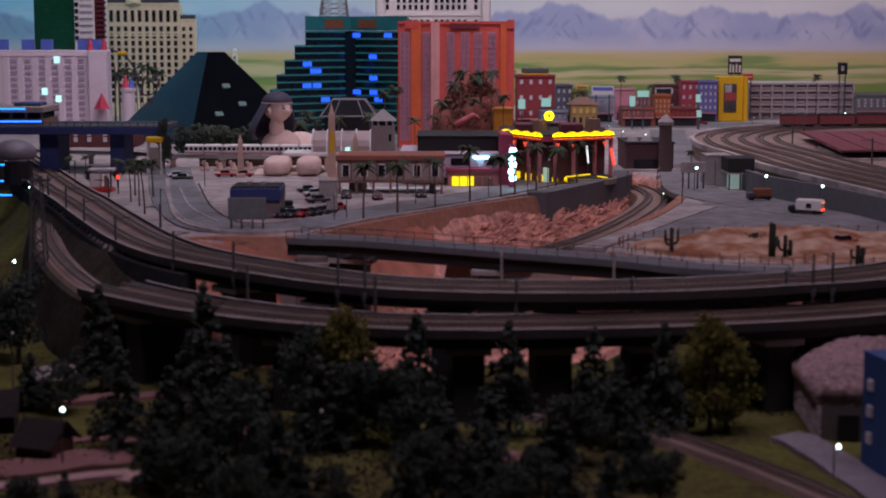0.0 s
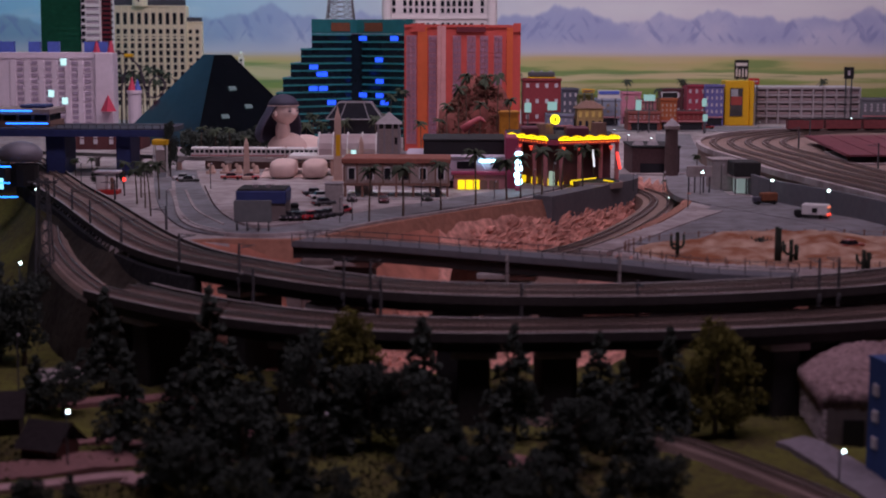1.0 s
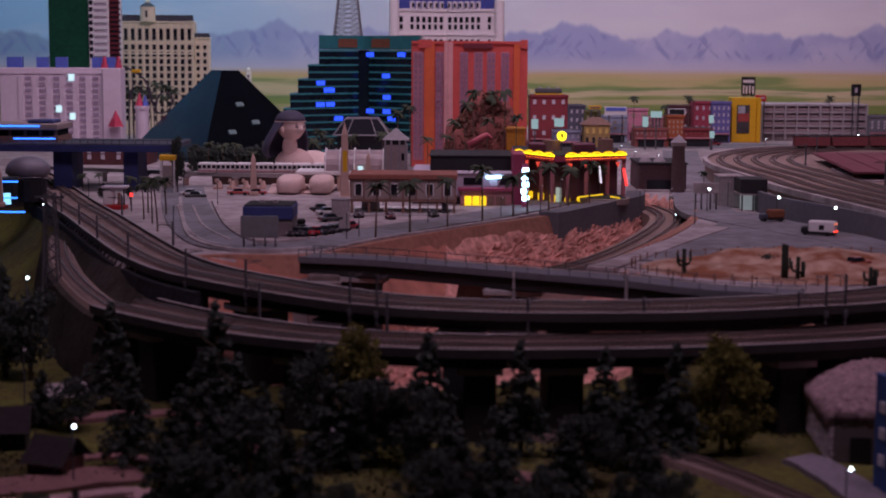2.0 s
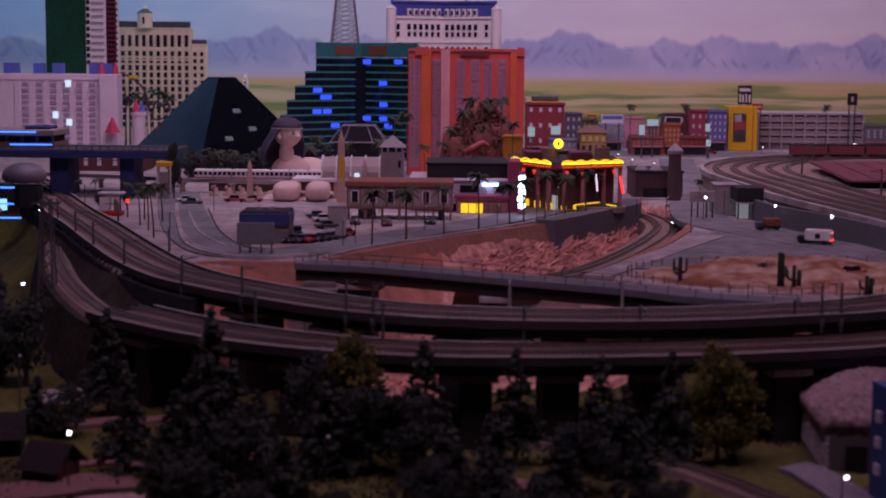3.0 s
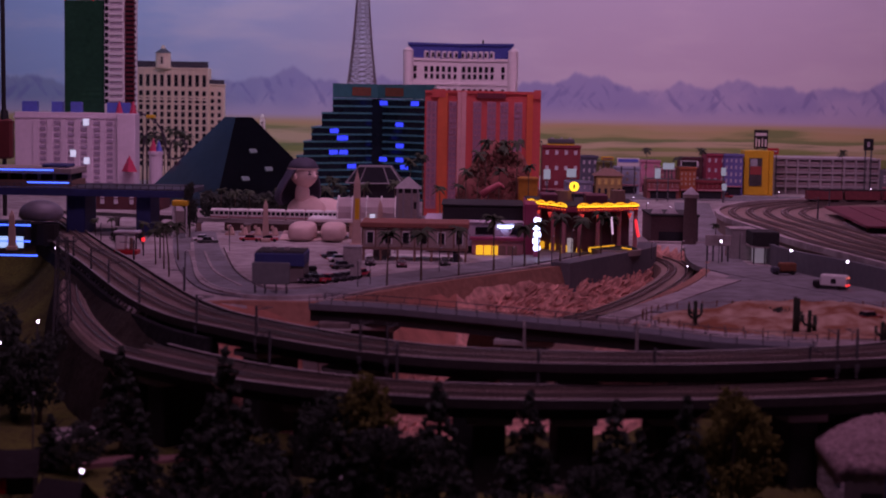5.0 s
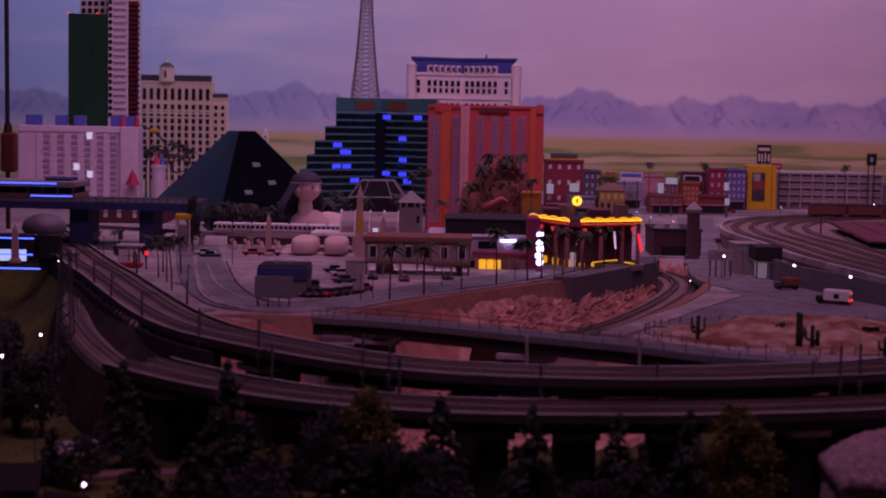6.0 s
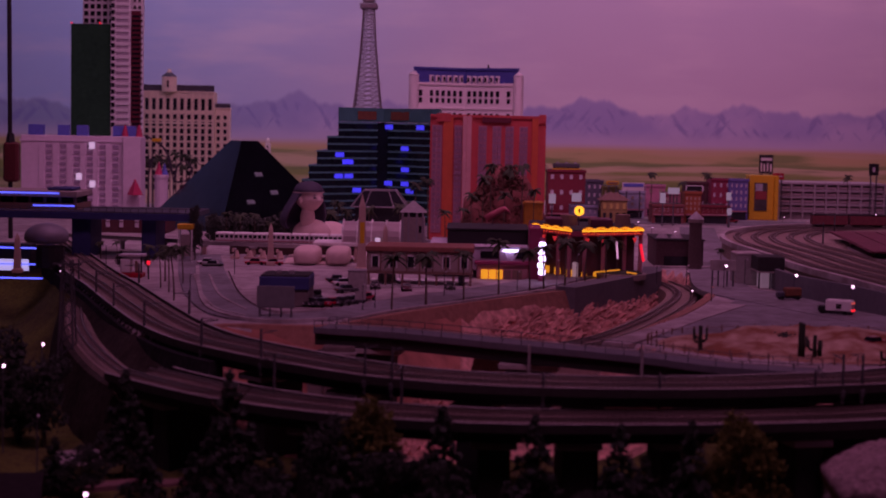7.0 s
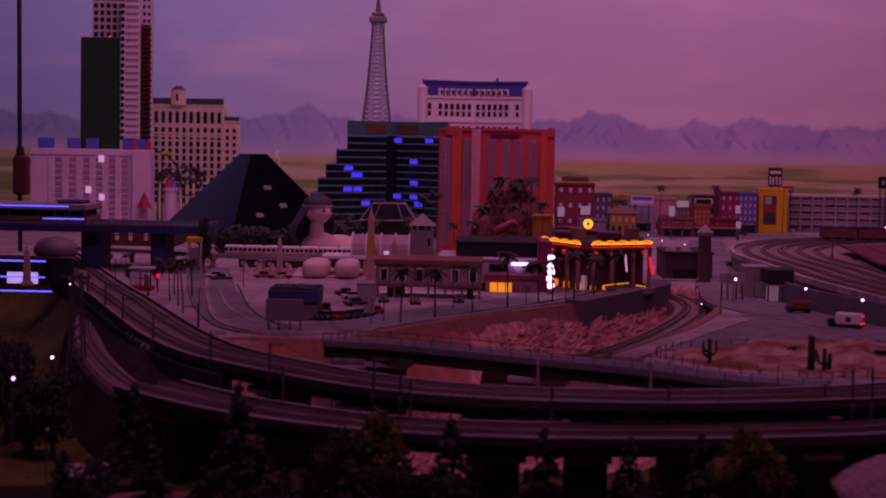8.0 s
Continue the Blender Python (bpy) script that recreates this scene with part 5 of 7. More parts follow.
    for u in (0.15, 0.42, 0.7, 0.98):
        p = a.lerp(b, u)
        part("lit_arch", box(p.x - 0.009, p.x + 0.009, p.y + 0.03, p.y + 0.036, 0.004, 0.026, 0.003), arch_glow, ob, "yellow glowing arch")
    for u in (0.05, 0.25, 0.6, 0.8):
        p = c.lerp(e, u)
        part("lit_arch", box(p.x - 0.008, p.x + 0.008, p.y + 0.03, p.y + 0.036, 0.004, 0.018, 0.003), arch_glow, ob, "yellow glowing arch")
    part("door", box(-0.008, 0.008, 0.04, 0.048, 0.0, 0.045, 0.002), glow("dim_doorway", (0.7, 0.95, 0.8), 0.3), ob, "dimly lit pale doorway")
    part("neon_tube", tube([(lx(1040), 0.03, 0.107), (lx(1043), 0.03, 0.059)], 0.003, 6), glow("soft_white_tube", (0.9, 0.9, 1.0), 0.9), ob, "white neon tube")
    part("neon_tube", tube([(lx(1083), 0.03, 0.101), (lx(1089), 0.03, 0.053)], 0.004, 6), NEONRED, ob, "pinkish red neon tube")
    for p0, p1 in (((1016, 0.022), (1060, 0.029)), ((1072, 0.024), (1090, 0.019))):
        part("neon_tube", tube([(lx(p0[0] - 14), 0.0, p0[1]), (lx(p1[0] - 14), 0.012, p1[1])], 0.0021, 6), glow("yellow_tube", (1.0, 0.72, 0.01), 0.8), ob, "slanting yellow neon tube")
    # roof planters and clutter
    for px, r, h in ((962, 0.028, 0.03), (1063, 0.024, 0.034)):
        part("roof_drum", cone(lx(px), 0.25, zc + 0.009, r, r * 0.9, h, 14), BROWN, ob)
    for a, b in ((918, 948), (1000, 1040)):
        part("roof_house", box(lx(a), lx(b), 0.16, 0.28, zc + 0.009, zc + 0.032, 0.002), mat("plum_wall", (0.13, 0.04, 0.06), 0.8), ob)
    sg = thing("round_sign", 0.31, 4.72, zc + 0.009, "round yellow lit sign on a short pole", "sign")
    part("pole", tube([(0, 0, 0), (0, 0, 0.04)], 0.002, 6), MASTGREY, sg)
    bm = bmesh.new()
    bm_cone(bm, 0, 0, 0, 0.014, 0.014, 0.006, 18)
    bmesh.ops.rotate(bm, verts=bm.verts, cent=(0, 0, 0), matrix=Matrix.Rotation(math.pi / 2, 3, "X"))
    bmesh.ops.translate(bm, verts=bm.verts, vec=(0, 0, 0.182 - zc - 0.009))
    disc = part("disc", bm, NEONYELLOW, sg, "yellow lit disc")
    part("emblem", box(-0.003, 0.003, -0.0085, -0.006, 0.176 - zc - 0.009, 0.189 - zc - 0.009), BROWN, disc)
    pl = thing("round_planter", 0.423, 4.56, 0, "low round stone planter with dark shrubs", "planter")
    part("rim", cone(0, 0, 0, 0.07, 0.072, 0.016, 28), STONEGREY, pl)
    part("soil", cone(0, 0, 0.014, 0.066, 0.05, 0.008, 24), LEAF, pl)


neon_casino()


# ---- small town at the back ----
PALEWIN = mat("pale_window", (0.52, 0.47, 0.52), 0.4, grain=40, vary=0.2)
AMBERPANE = mat("ochre_pane", (0.34, 0.26, 0.20), 0.4, grain=40, vary=0.3, random_hue=0.5)
def town_house(x0, x1, d, ztop, colour, label, cols, rows, winmat=None, trim=None, deep=0.16):
    winmat = winmat or AMBERPANE
    m = mat("painted_facade", colour, 0.8, grain=90, vary=0.18)
    ob = thing("town_house", x0, d, 0, label, "house", 0, "town houses")
    w = x1 - x0
    part("wall", box(0, w, 0, deep, 0, ztop, 0.002), m, ob)
    part("cornice", box(-0.003, w + 0.003, -0.007, 0.02, ztop - 0.008, ztop + 0.004, 0.001), trim or m, ob)
    part("roof", box(0.006, w - 0.006, 0.02, deep - 0.004, ztop, ztop + 0.003), TAR, ob)
    zs = span(0.07, ztop - 0.028, rows)
    plain_windows(ob, [w * (i + 0.5) / cols for i in range(cols)], zs, w / cols * 0.32, min(0.019, (ztop - 0.08) / rows * 0.55), -0.0005, winmat)
    part("shopfront", box(w * 0.1, w * 0.9, -0.003, 0.003, 0.004, 0.036), DARKGLASS, ob)
    part("awning", box(0.004, w - 0.004, -0.016, 0.002, 0.04, 0.046, 0.001), trim or PINKWALL, ob)
    return ob


for a, b, yt, d, c, lab, n, r, wm in (
        (914, 981, 133, 7.2, (0.24, 0.035, 0.045), "dark red brick corner house with pale windows", 4, 3, PALEWIN),
        (983, 1012, 150, 7.7, (0.10, 0.10, 0.14), "slate grey narrow town house", 3, 3, PALEWIN),
        (1012, 1040, 160, 7.6, (0.16, 0.16, 0.05), "olive painted town house", 3, 2, None),
        (1043, 1086, 168, 7.7, (0.36, 0.40, 0.52), "pale blue-grey town house", 3, 2, None),
        (1088, 1122, 156, 7.9, (0.62, 0.25, 0.33), "pink painted town house", 2, 2, None),
        (1120, 1158, 170, 7.7, (0.42, 0.16, 0.19), "rose brick town house", 3, 2, None),
        (1100, 1157, 190, 7.3, (0.26, 0.08, 0.07), "rust brown brick shop row", 7, 2, PALEWIN),
        (1157, 1186, 167, 7.35, (0.36, 0.10, 0.04), "rust orange brick house with arched windows", 4, 3, None),
        (1186, 1236, 190, 7.35, (0.22, 0.035, 0.04), "deep red brick shop row", 6, 2, None),
        (1160, 1205, 150, 7.9, (0.10, 0.03, 0.04), "dark maroon brick house", 4, 2, PALEWIN),
        (1203, 1237, 143, 7.8, (0.34, 0.05, 0.08), "crimson town house with pale windows", 3, 3, PALEWIN),
        (1512, 1600, 166, 7.9, (0.16, 0.16, 0.18), "grey flat-roofed block beside the car park", 8, 3, PALEWIN),
        (1235, 1268, 143, 7.75, (0.15, 0.14, 0.36), "violet blue town house", 4, 4, PALEWIN)):
    town_house((a - 784) * d / 2850, (b - 784) * d / 2850, d, 0.42 - (yt - 60) * d / 2850, c, lab, n, r, wm)


def hip_house():
    """Tan house under a hipped roof, with amber windows, and a slate house beside it."""
    d = 6.9
    k = d / 2850
    ob = thing("town_house", (1010 - 784) * k, d, 0, "tan house with amber windows and a brown hipped roof", "house", 0, "town houses")
    w, z = 46 * k, 0.42 - (184 - 60) * k
    part("wall", box(0, w, 0, 0.12, 0, z, 0.002), mat("ochre_wall", (0.30, 0.20, 0.08), 0.85, grain=80, vary=0.2), ob)
    bm = bmesh.new()
    bm_cone(bm, 0, 0, 0, 0.095, 0.03, 0.03, 4)
    bmesh.ops.rotate(bm, verts=bm.verts, cent=(0, 0, 0), matrix=Matrix.Rotation(math.pi / 4, 3, "Z"))
    bmesh.ops.translate(bm, verts=bm.verts, vec=(w / 2, 0.06, z))
    part("roof", bm, BROWN, ob, "brown hipped roof")
    plain_windows(ob, span(0.014, w - 0.014, 4), [z - 0.025], 0.012, 0.024, -0.001, mat("amber_pane", (0.50, 0.36, 0.10), 0.4, grain=40, vary=0.2))
    plain_windows(ob, span(0.014, w - 0.014, 4), [z - 0.065], 0.012, 0.024, -0.001)
    town_house((958 - 784) * k, (1006 - 784) * k, 6.95, 0.42 - (196 - 60) * k, (0.20, 0.21, 0.29), "slate blue gabled town house with pale windows", 5, 2, PALEWIN)
    rg = thing("roof_plant", (924 - 784) * 7.2 / 2850, 7.24, 0.42 - (133 - 60) * 7.2 / 2850 + 0.003, "dark roof ventilation plant with a yellow strip", "roof plant")
    part("duct", box(0, 0.12, 0, 0.05, 0.006, 0.028, 0.004), MASTGREY, rg)
    part("strip", box(-0.004, 0.122, -0.006, 0.0, 0.0, 0.006), YELLOW, rg, "yellow strip")
    for x in (0.02, 0.06, 0.1):
        part("cowl", cone(x, 0.02, 0.028, 0.008, 0.006, 0.006, 10), GREYROOF, rg)


hip_house()


def chapel_tower():
    ob = thing("chapel_tower", -1.104, 8.6, 0, "slim white chapel tower behind the pyramid", "tower")
    m = mat("chapel_white", (0.75, 0.70, 0.62), 0.8, grain=60, vary=0.1)
    part("shaft", box(-0.014, 0.014, -0.012, 0.016, 0, 0.313, 0.002), m, ob)
    part("belfry", box(-0.010, 0.010, -0.009, 0.012, 0.313, 0.331, 0.002), m, ob)
    part("cap", cone(0, 0.001, 0.331, 0.011, 0.002, 0.012, 8), m, ob)
    plain_windows(ob, [0], [0.295, 0.274], 0.008, 0.012, -0.0125)


chapel_tower()


def yellow_tower():
    d = 7.8
    x0 = 1.33
    ob = thing("yellow_billboard_house", x0, d, 0, "bright yellow tower house with a dark tall opening", "building")
    w, z = 1.467 - x0, 0.215
    part("wall", box(0, w * 0.86, 0, 0.12, 0, z, 0.002), YELLOW, ob)
    part("side_fin", box(w * 0.86, w, -0.02, 0.12, 0, z, 0.002), YELLOW, ob)
    part("poster", box(0.024, w * 0.62, -0.006, 0.0, 0.045, z - 0.035), mat("dark_poster", (0.06, 0.05, 0.05), 0.6, grain=25, vary=0.6), ob, "dark tall poster")
    part("poster_panel", box(0.028, w * 0.6, -0.009, -0.005, 0.10, 0.14), mat("poster_red", (0.35, 0.06, 0.05), 0.6), ob, "red poster field")
    part("poster_panel", box(0.028, w * 0.45, -0.009, -0.005, z - 0.075, z - 0.04), mat("poster_grey", (0.35, 0.36, 0.38), 0.6, grain=60, vary=0.5), ob, "pale poster field")


yellow_tower()


def garage():
    d = 7.95
    grey = mat("garage_concrete", (0.40, 0.35, 0.37), 0.85, grain=60, vary=0.12)
    dark = mat("garage_shade", (0.30, 0.24, 0.25), 0.9, grain=60, vary=0.3)
    sill = mat("garage_parapet", (0.40, 0.30, 0.31), 0.9, grain=60, vary=0.15)
    x0, x1, z = 1.501, 2.022, 0.183
    ob = thing("parking_garage", x0, d, 0, "long grey multi-storey car park with open bays", "car park")
    w = x1 - x0
    part("core", box(0.004, w - 0.004, 0.02, 0.3, 0, z - 0.012), dark, ob)
    for i, q in enumerate(span(0.035, z - 0.012, 5)):
        part("floor_slab", box(0, w, -0.004, 0.3, q, q + 0.010, 0.001), grey, ob)
    for x in span(0.004, w - 0.004, 10):
        part("column", box(x - 0.004, x + 0.004, -0.007, 0.015, 0, z, 0.001), grey, ob)
    xs = span(0.004, w - 0.004, 10)
    for q in span(0.035, z - 0.012, 5)[:-1]:
        for a, b in zip(xs, xs[1:]):
            part("parapet", box(a + 0.007, b - 0.007, 0.004, 0.014, q + 0.013, q + 0.023), sill, ob, "pinkish bay parapet")


garage()


def roof_sign(x0, x1, d, z0, z1, face, label, bars):
    ob = thing("roof_sign", (x0 + x1) / 2, d, 0, label, "sign", 0, "roof signs")
    w = (x1 - x0) / 2
    part("panel", box(-w, w, 0, 0.008, z0, z1, 0.001), face, ob)
    for x in (-w * 0.6, w * 0.6):
        part("leg", box(x - 0.003, x + 0.003, 0.001, 0.007, 0.0, z0), MASTGREY, ob)
    for u0, u1, v0, v1, m in bars:
        part("lettering", box(-w + 2 * w * u0, -w + 2 * w * u1, -0.003, 0.0, z0 + (z1 - z0) * v0, z0 + (z1 - z0) * v1), m, ob)
    return ob


roof_sign(1.391, 1.458, 7.9, 0.223, 0.314, BLACK, "black roof sign with white lettering bars",
          ((0.1, 0.9, 0.68, 0.84, WHITE), (0.1, 0.2, 0.1, 0.55, WHITE), (0.3, 0.42, 0.1, 0.5, WHITE), (0.55, 0.65, 0.1, 0.55, WHITE), (0.78, 0.9, 0.1, 0.5, WHITE)))
roof_sign(1.451, 1.504, 7.85, 0.197, 0.227, RED, "small red roof sign", ((0.15, 0.85, 0.4, 0.6, PALEWIN),))
roof_sign(1.926, 1.973, 7.9, 0.223, 0.281, BLACK, "dark roof sign with a pale mark", ((0.35, 0.6, 0.3, 0.7, PALEWIN),))
roof_sign(0.699, 0.803, 7.6, 0.136, 0.175, WHITE, "white and blue shop billboard", ((0.05, 0.95, 0.5, 0.9, ROOFBLUE),))
roof_sign(0.915, 0.968, 7.6, 0.128, 0.154, WHITE, "white shop sign with dark bars", ((0.1, 0.9, 0.3, 0.7, MASTGREY),))
roof_sign(1.024, 1.106, 7.8, 0.128, 0.161, WHITE, "dark shop billboard in a white frame", ((0.06, 0.94, 0.1, 0.9, BLACK),))
roof_sign(0.62, 0.678, 7.55, 0.164, 0.182, YELLOW, "small yellow shop sign", ((0.1, 0.9, 0.3, 0.7, BROWN),))


def lit_box(x, d, z, w, h, m, label, standing=True):
    ob = thing("lit_billboard", x, d, 0, label, "billboard", 0, "lit billboards")
    part("screen", box(-w / 2, w / 2, -0.004, 0.004, z - h / 2, z + h / 2, 0.001), m, ob)
    part("post", box(-0.003, 0.003, -0.002, 0.002, 0, z - h / 2), MASTGREY, ob)


SCREEN = glow("pale_screen", (0.6, 1.0, 1.0), 0.38, 0.06)
for px, py, w, h in ((923, 183, 12, 17), (966, 180, 17, 15), (1118, 178, 10, 18), (1137, 165, 20, 11), (1234, 173, 8, 14), (1236, 200, 8, 12)):
    lit_box((px - 784) * 7.15 / 2850, 7.15, 0.42 - (py - 60) * 7.15 / 2850, w * 7.15 / 2850, h * 7.15 / 2850, SCREEN, "small pale lit billboard among the houses")


def brick_tower():
    d = 4.9
    ob = thing("brick_tower", 0.677, d, 0, "round dark brick tower with a pale cone roof", "tower")
    z = 0.151
    part("shaft", cone(0, 0, 0, 0.021, 0.019, z, 16), mat("sooty_brick", (0.11, 0.07, 0.07), 0.9, grain=160, vary=0.3), ob)
    part("collar", cone(0, 0, z - 0.006, 0.024, 0.024, 0.01, 16), STONEGREY, ob)
    part("roof", cone(0, 0, z + 0.004, 0.026, 0.001, 0.024, 16), GREYROOF, ob)
    sh = thing("brick_engine_shed", 0.636, 4.97, 0, "low dark brick engine shed with pale rounded roof vents", "shed")
    k = 4.95 / 2850
    part("wall", box(-40 * k, 44 * k, 0, 0.25, 0, 0.083, 0.002), mat("soot_red_brick", (0.10, 0.055, 0.06), 0.9, grain=160, vary=0.3), sh)
    part("roof", box(-42 * k, 46 * k, -0.004, 0.25, 0.083, 0.088), TAR, sh)
    for x in (-0.045, 0.0):
        part("vent", bm_cone(bmesh.new(), x, 0.06, 0.088, 0.02, 0.012, 0.012, 12), GREYROOF, sh)
    part("gate", box(-26 * k, 30 * k, -0.004, 0.0, 0.0, 0.035), DARKGLASS, sh)
    part("apron", box(-44 * k, 60 * k, -0.03, 0.0, 0.0, 0.006), PAVING, sh)


brick_tower()


def depot():
    """Portal block and canopy below the curved railway."""
    ob = thing("portal_block", 0.763, 4.45, 0, "pale concrete portal block by the road", "building")
    part("slab", box(-0.034, 0.034, 0, 0.1, 0, 0.084, 0.002), CONCRETE, ob)
    part("ledge", box(-0.036, 0.036, -0.003, 0.1, 0.084, 0.087), PAVING, ob)
    cn = thing("portal_canopy", 0.806, 4.35, 0, "dark canopy over a small lit station entrance", "canopy")
    part("roof", box(-0.036, 0.036, -0.01, 0.10, 0.048, 0.087, 0.002), TAR, cn)
    part("rim", box(-0.038, 0.05, -0.014, 0.10, 0.044, 0.048), PAVING, cn)
    part("kiosk", box(-0.02, 0.03, 0.03, 0.09, 0, 0.042), glow("kiosk_glow", (0.8, 1.0, 1.0), 0.18, 0.4), cn, "pale lit kiosk")
    for x in (-0.03, 0.0, 0.03):
        part("post", box(x - 0.002, x + 0.002, 0, 0.004, 0, 0.044), MASTGREY, cn)
    bb = thing("white_billboard", 0.678, 4.35, 0, "white billboard on dark legs beside the road", "billboard")
    part("panel", box(-0.034, 0.034, 0, 0.006, 0.047, 0.076, 0.001), PAVING, bb)
    for x in (-0.028, -0.012, 0.012, 0.028):
        part("leg", box(x - 0.002, x + 0.002, 0.001, 0.005, 0, 0.047), MASTGREY, bb)


depot()


def jungle_mound():
    """Rocky jungle hill before the red hotel."""
    d = 5.6
    k = d / 2850
    ob = thing("jungle_mound", 0.102, d, 0, "brown rocky jungle hill overgrown with shrubs", "hill")
    rockm = mat("rust_rock", (0.22, 0.07, 0.06), 0.95, grain=50, vary=0.5, bump=0.8, coarse=14)
    bm = bmesh.new()
    bmesh.ops.create_icosphere(bm, subdivisions=4, radius=1)
    for v in bm.verts:
        n = noise.noise(v.co * 2.3) * 0.25 + noise.noise(v.co * 6) * 0.12
        v.co = Vector((v.co.x * 0.145, v.co.y * 0.11, max(0, v.co.z) ** 0.8 * 0.25)) * (1 + n)
    part("rock", bm, rockm, ob, "", True)
    rng = random.Random(5)
    bm = bmesh.new()
    for _ in range(1800):
        a, t = rng.uniform(0, 6.28), rng.random()
        r = (1 - t) ** 0.5
        p = Vector((math.cos(a) * 0.155 * r, math.sin(a) * 0.12 * r - 0.01, 0.03 + 0.245 * t + rng.uniform(-0.02, 0.02)))
        leaf(bm, p, 0.006 + 0.004 * rng.random(), rng)
    part("shrubs", bm, mat("rusty_leaf", (0.17, 0.07, 0.05), 0.9, grain=120, vary=0.6), ob)
    gd = thing("golden_gate", 0.203, 5.45, 0, "golden yellow gate wall beside the jungle hill", "wall")
    part("wall", box(-0.032, 0.032, 0, 0.05, 0, 0.174, 0.004), mat("old_gold", (0.40, 0.16, 0.01), 0.6, grain=70, vary=0.3), gd)
    part("battlement", box(-0.036, 0.036, -0.004, 0.054, 0.163, 0.17), mat("dark_gold", (0.28, 0.11, 0.01), 0.6), gd)
    fl = thing("pink_sculpture", 0.074, 4.8, 0.131 + 0.004, "slanting pink bird-like roof sculpture", "sculpture")
    pk = mat("coral_pink", (0.55, 0.12, 0.15), 0.5, grain=60, vary=0.2)
    part("body", tube([(-0.035, 0, 0.012), (-0.012, 0, 0.028), (0.012, 0, 0.042), (0.022, 0, 0.046)], 0.012, 8, 0.007), pk, fl, "", True)
    part("wing", tube([(0.018, 0, 0.046), (0.032, 0, 0.036), (0.038, 0, 0.03)], 0.006, 8, 0.002), pk, fl, "", True)
    part("support", tube([(-0.02, 0, -0.035), (-0.012, 0, 0.022)], 0.002, 6), MASTGREY, fl)


def leaf(bm, p, s, rng):
    """A small uneven clump: a squashed octahedron."""
    q = Euler((rng.uniform(0, 6.28), rng.uniform(0, 6.28), rng.uniform(0, 6.28))).to_matrix()
    ax = [q @ Vector(v) for v in ((s * rng.uniform(0.7, 1.4), 0, 0), (0, s * rng.uniform(0.5, 1.1), 0), (0, 0, s * rng.uniform(0.12, 0.35)))]
    v = [bm.verts.new(p + a * sg) for a in ax for sg in (1, -1)]
    for i, j, k in ((0, 2, 4), (2, 1, 4), (1, 3, 4), (3, 0, 4), (2, 0, 5), (1, 2, 5), (3, 1, 5), (0, 3, 5)):
        bm.faces.new((v[i], v[j], v[k]))


jungle_mound()


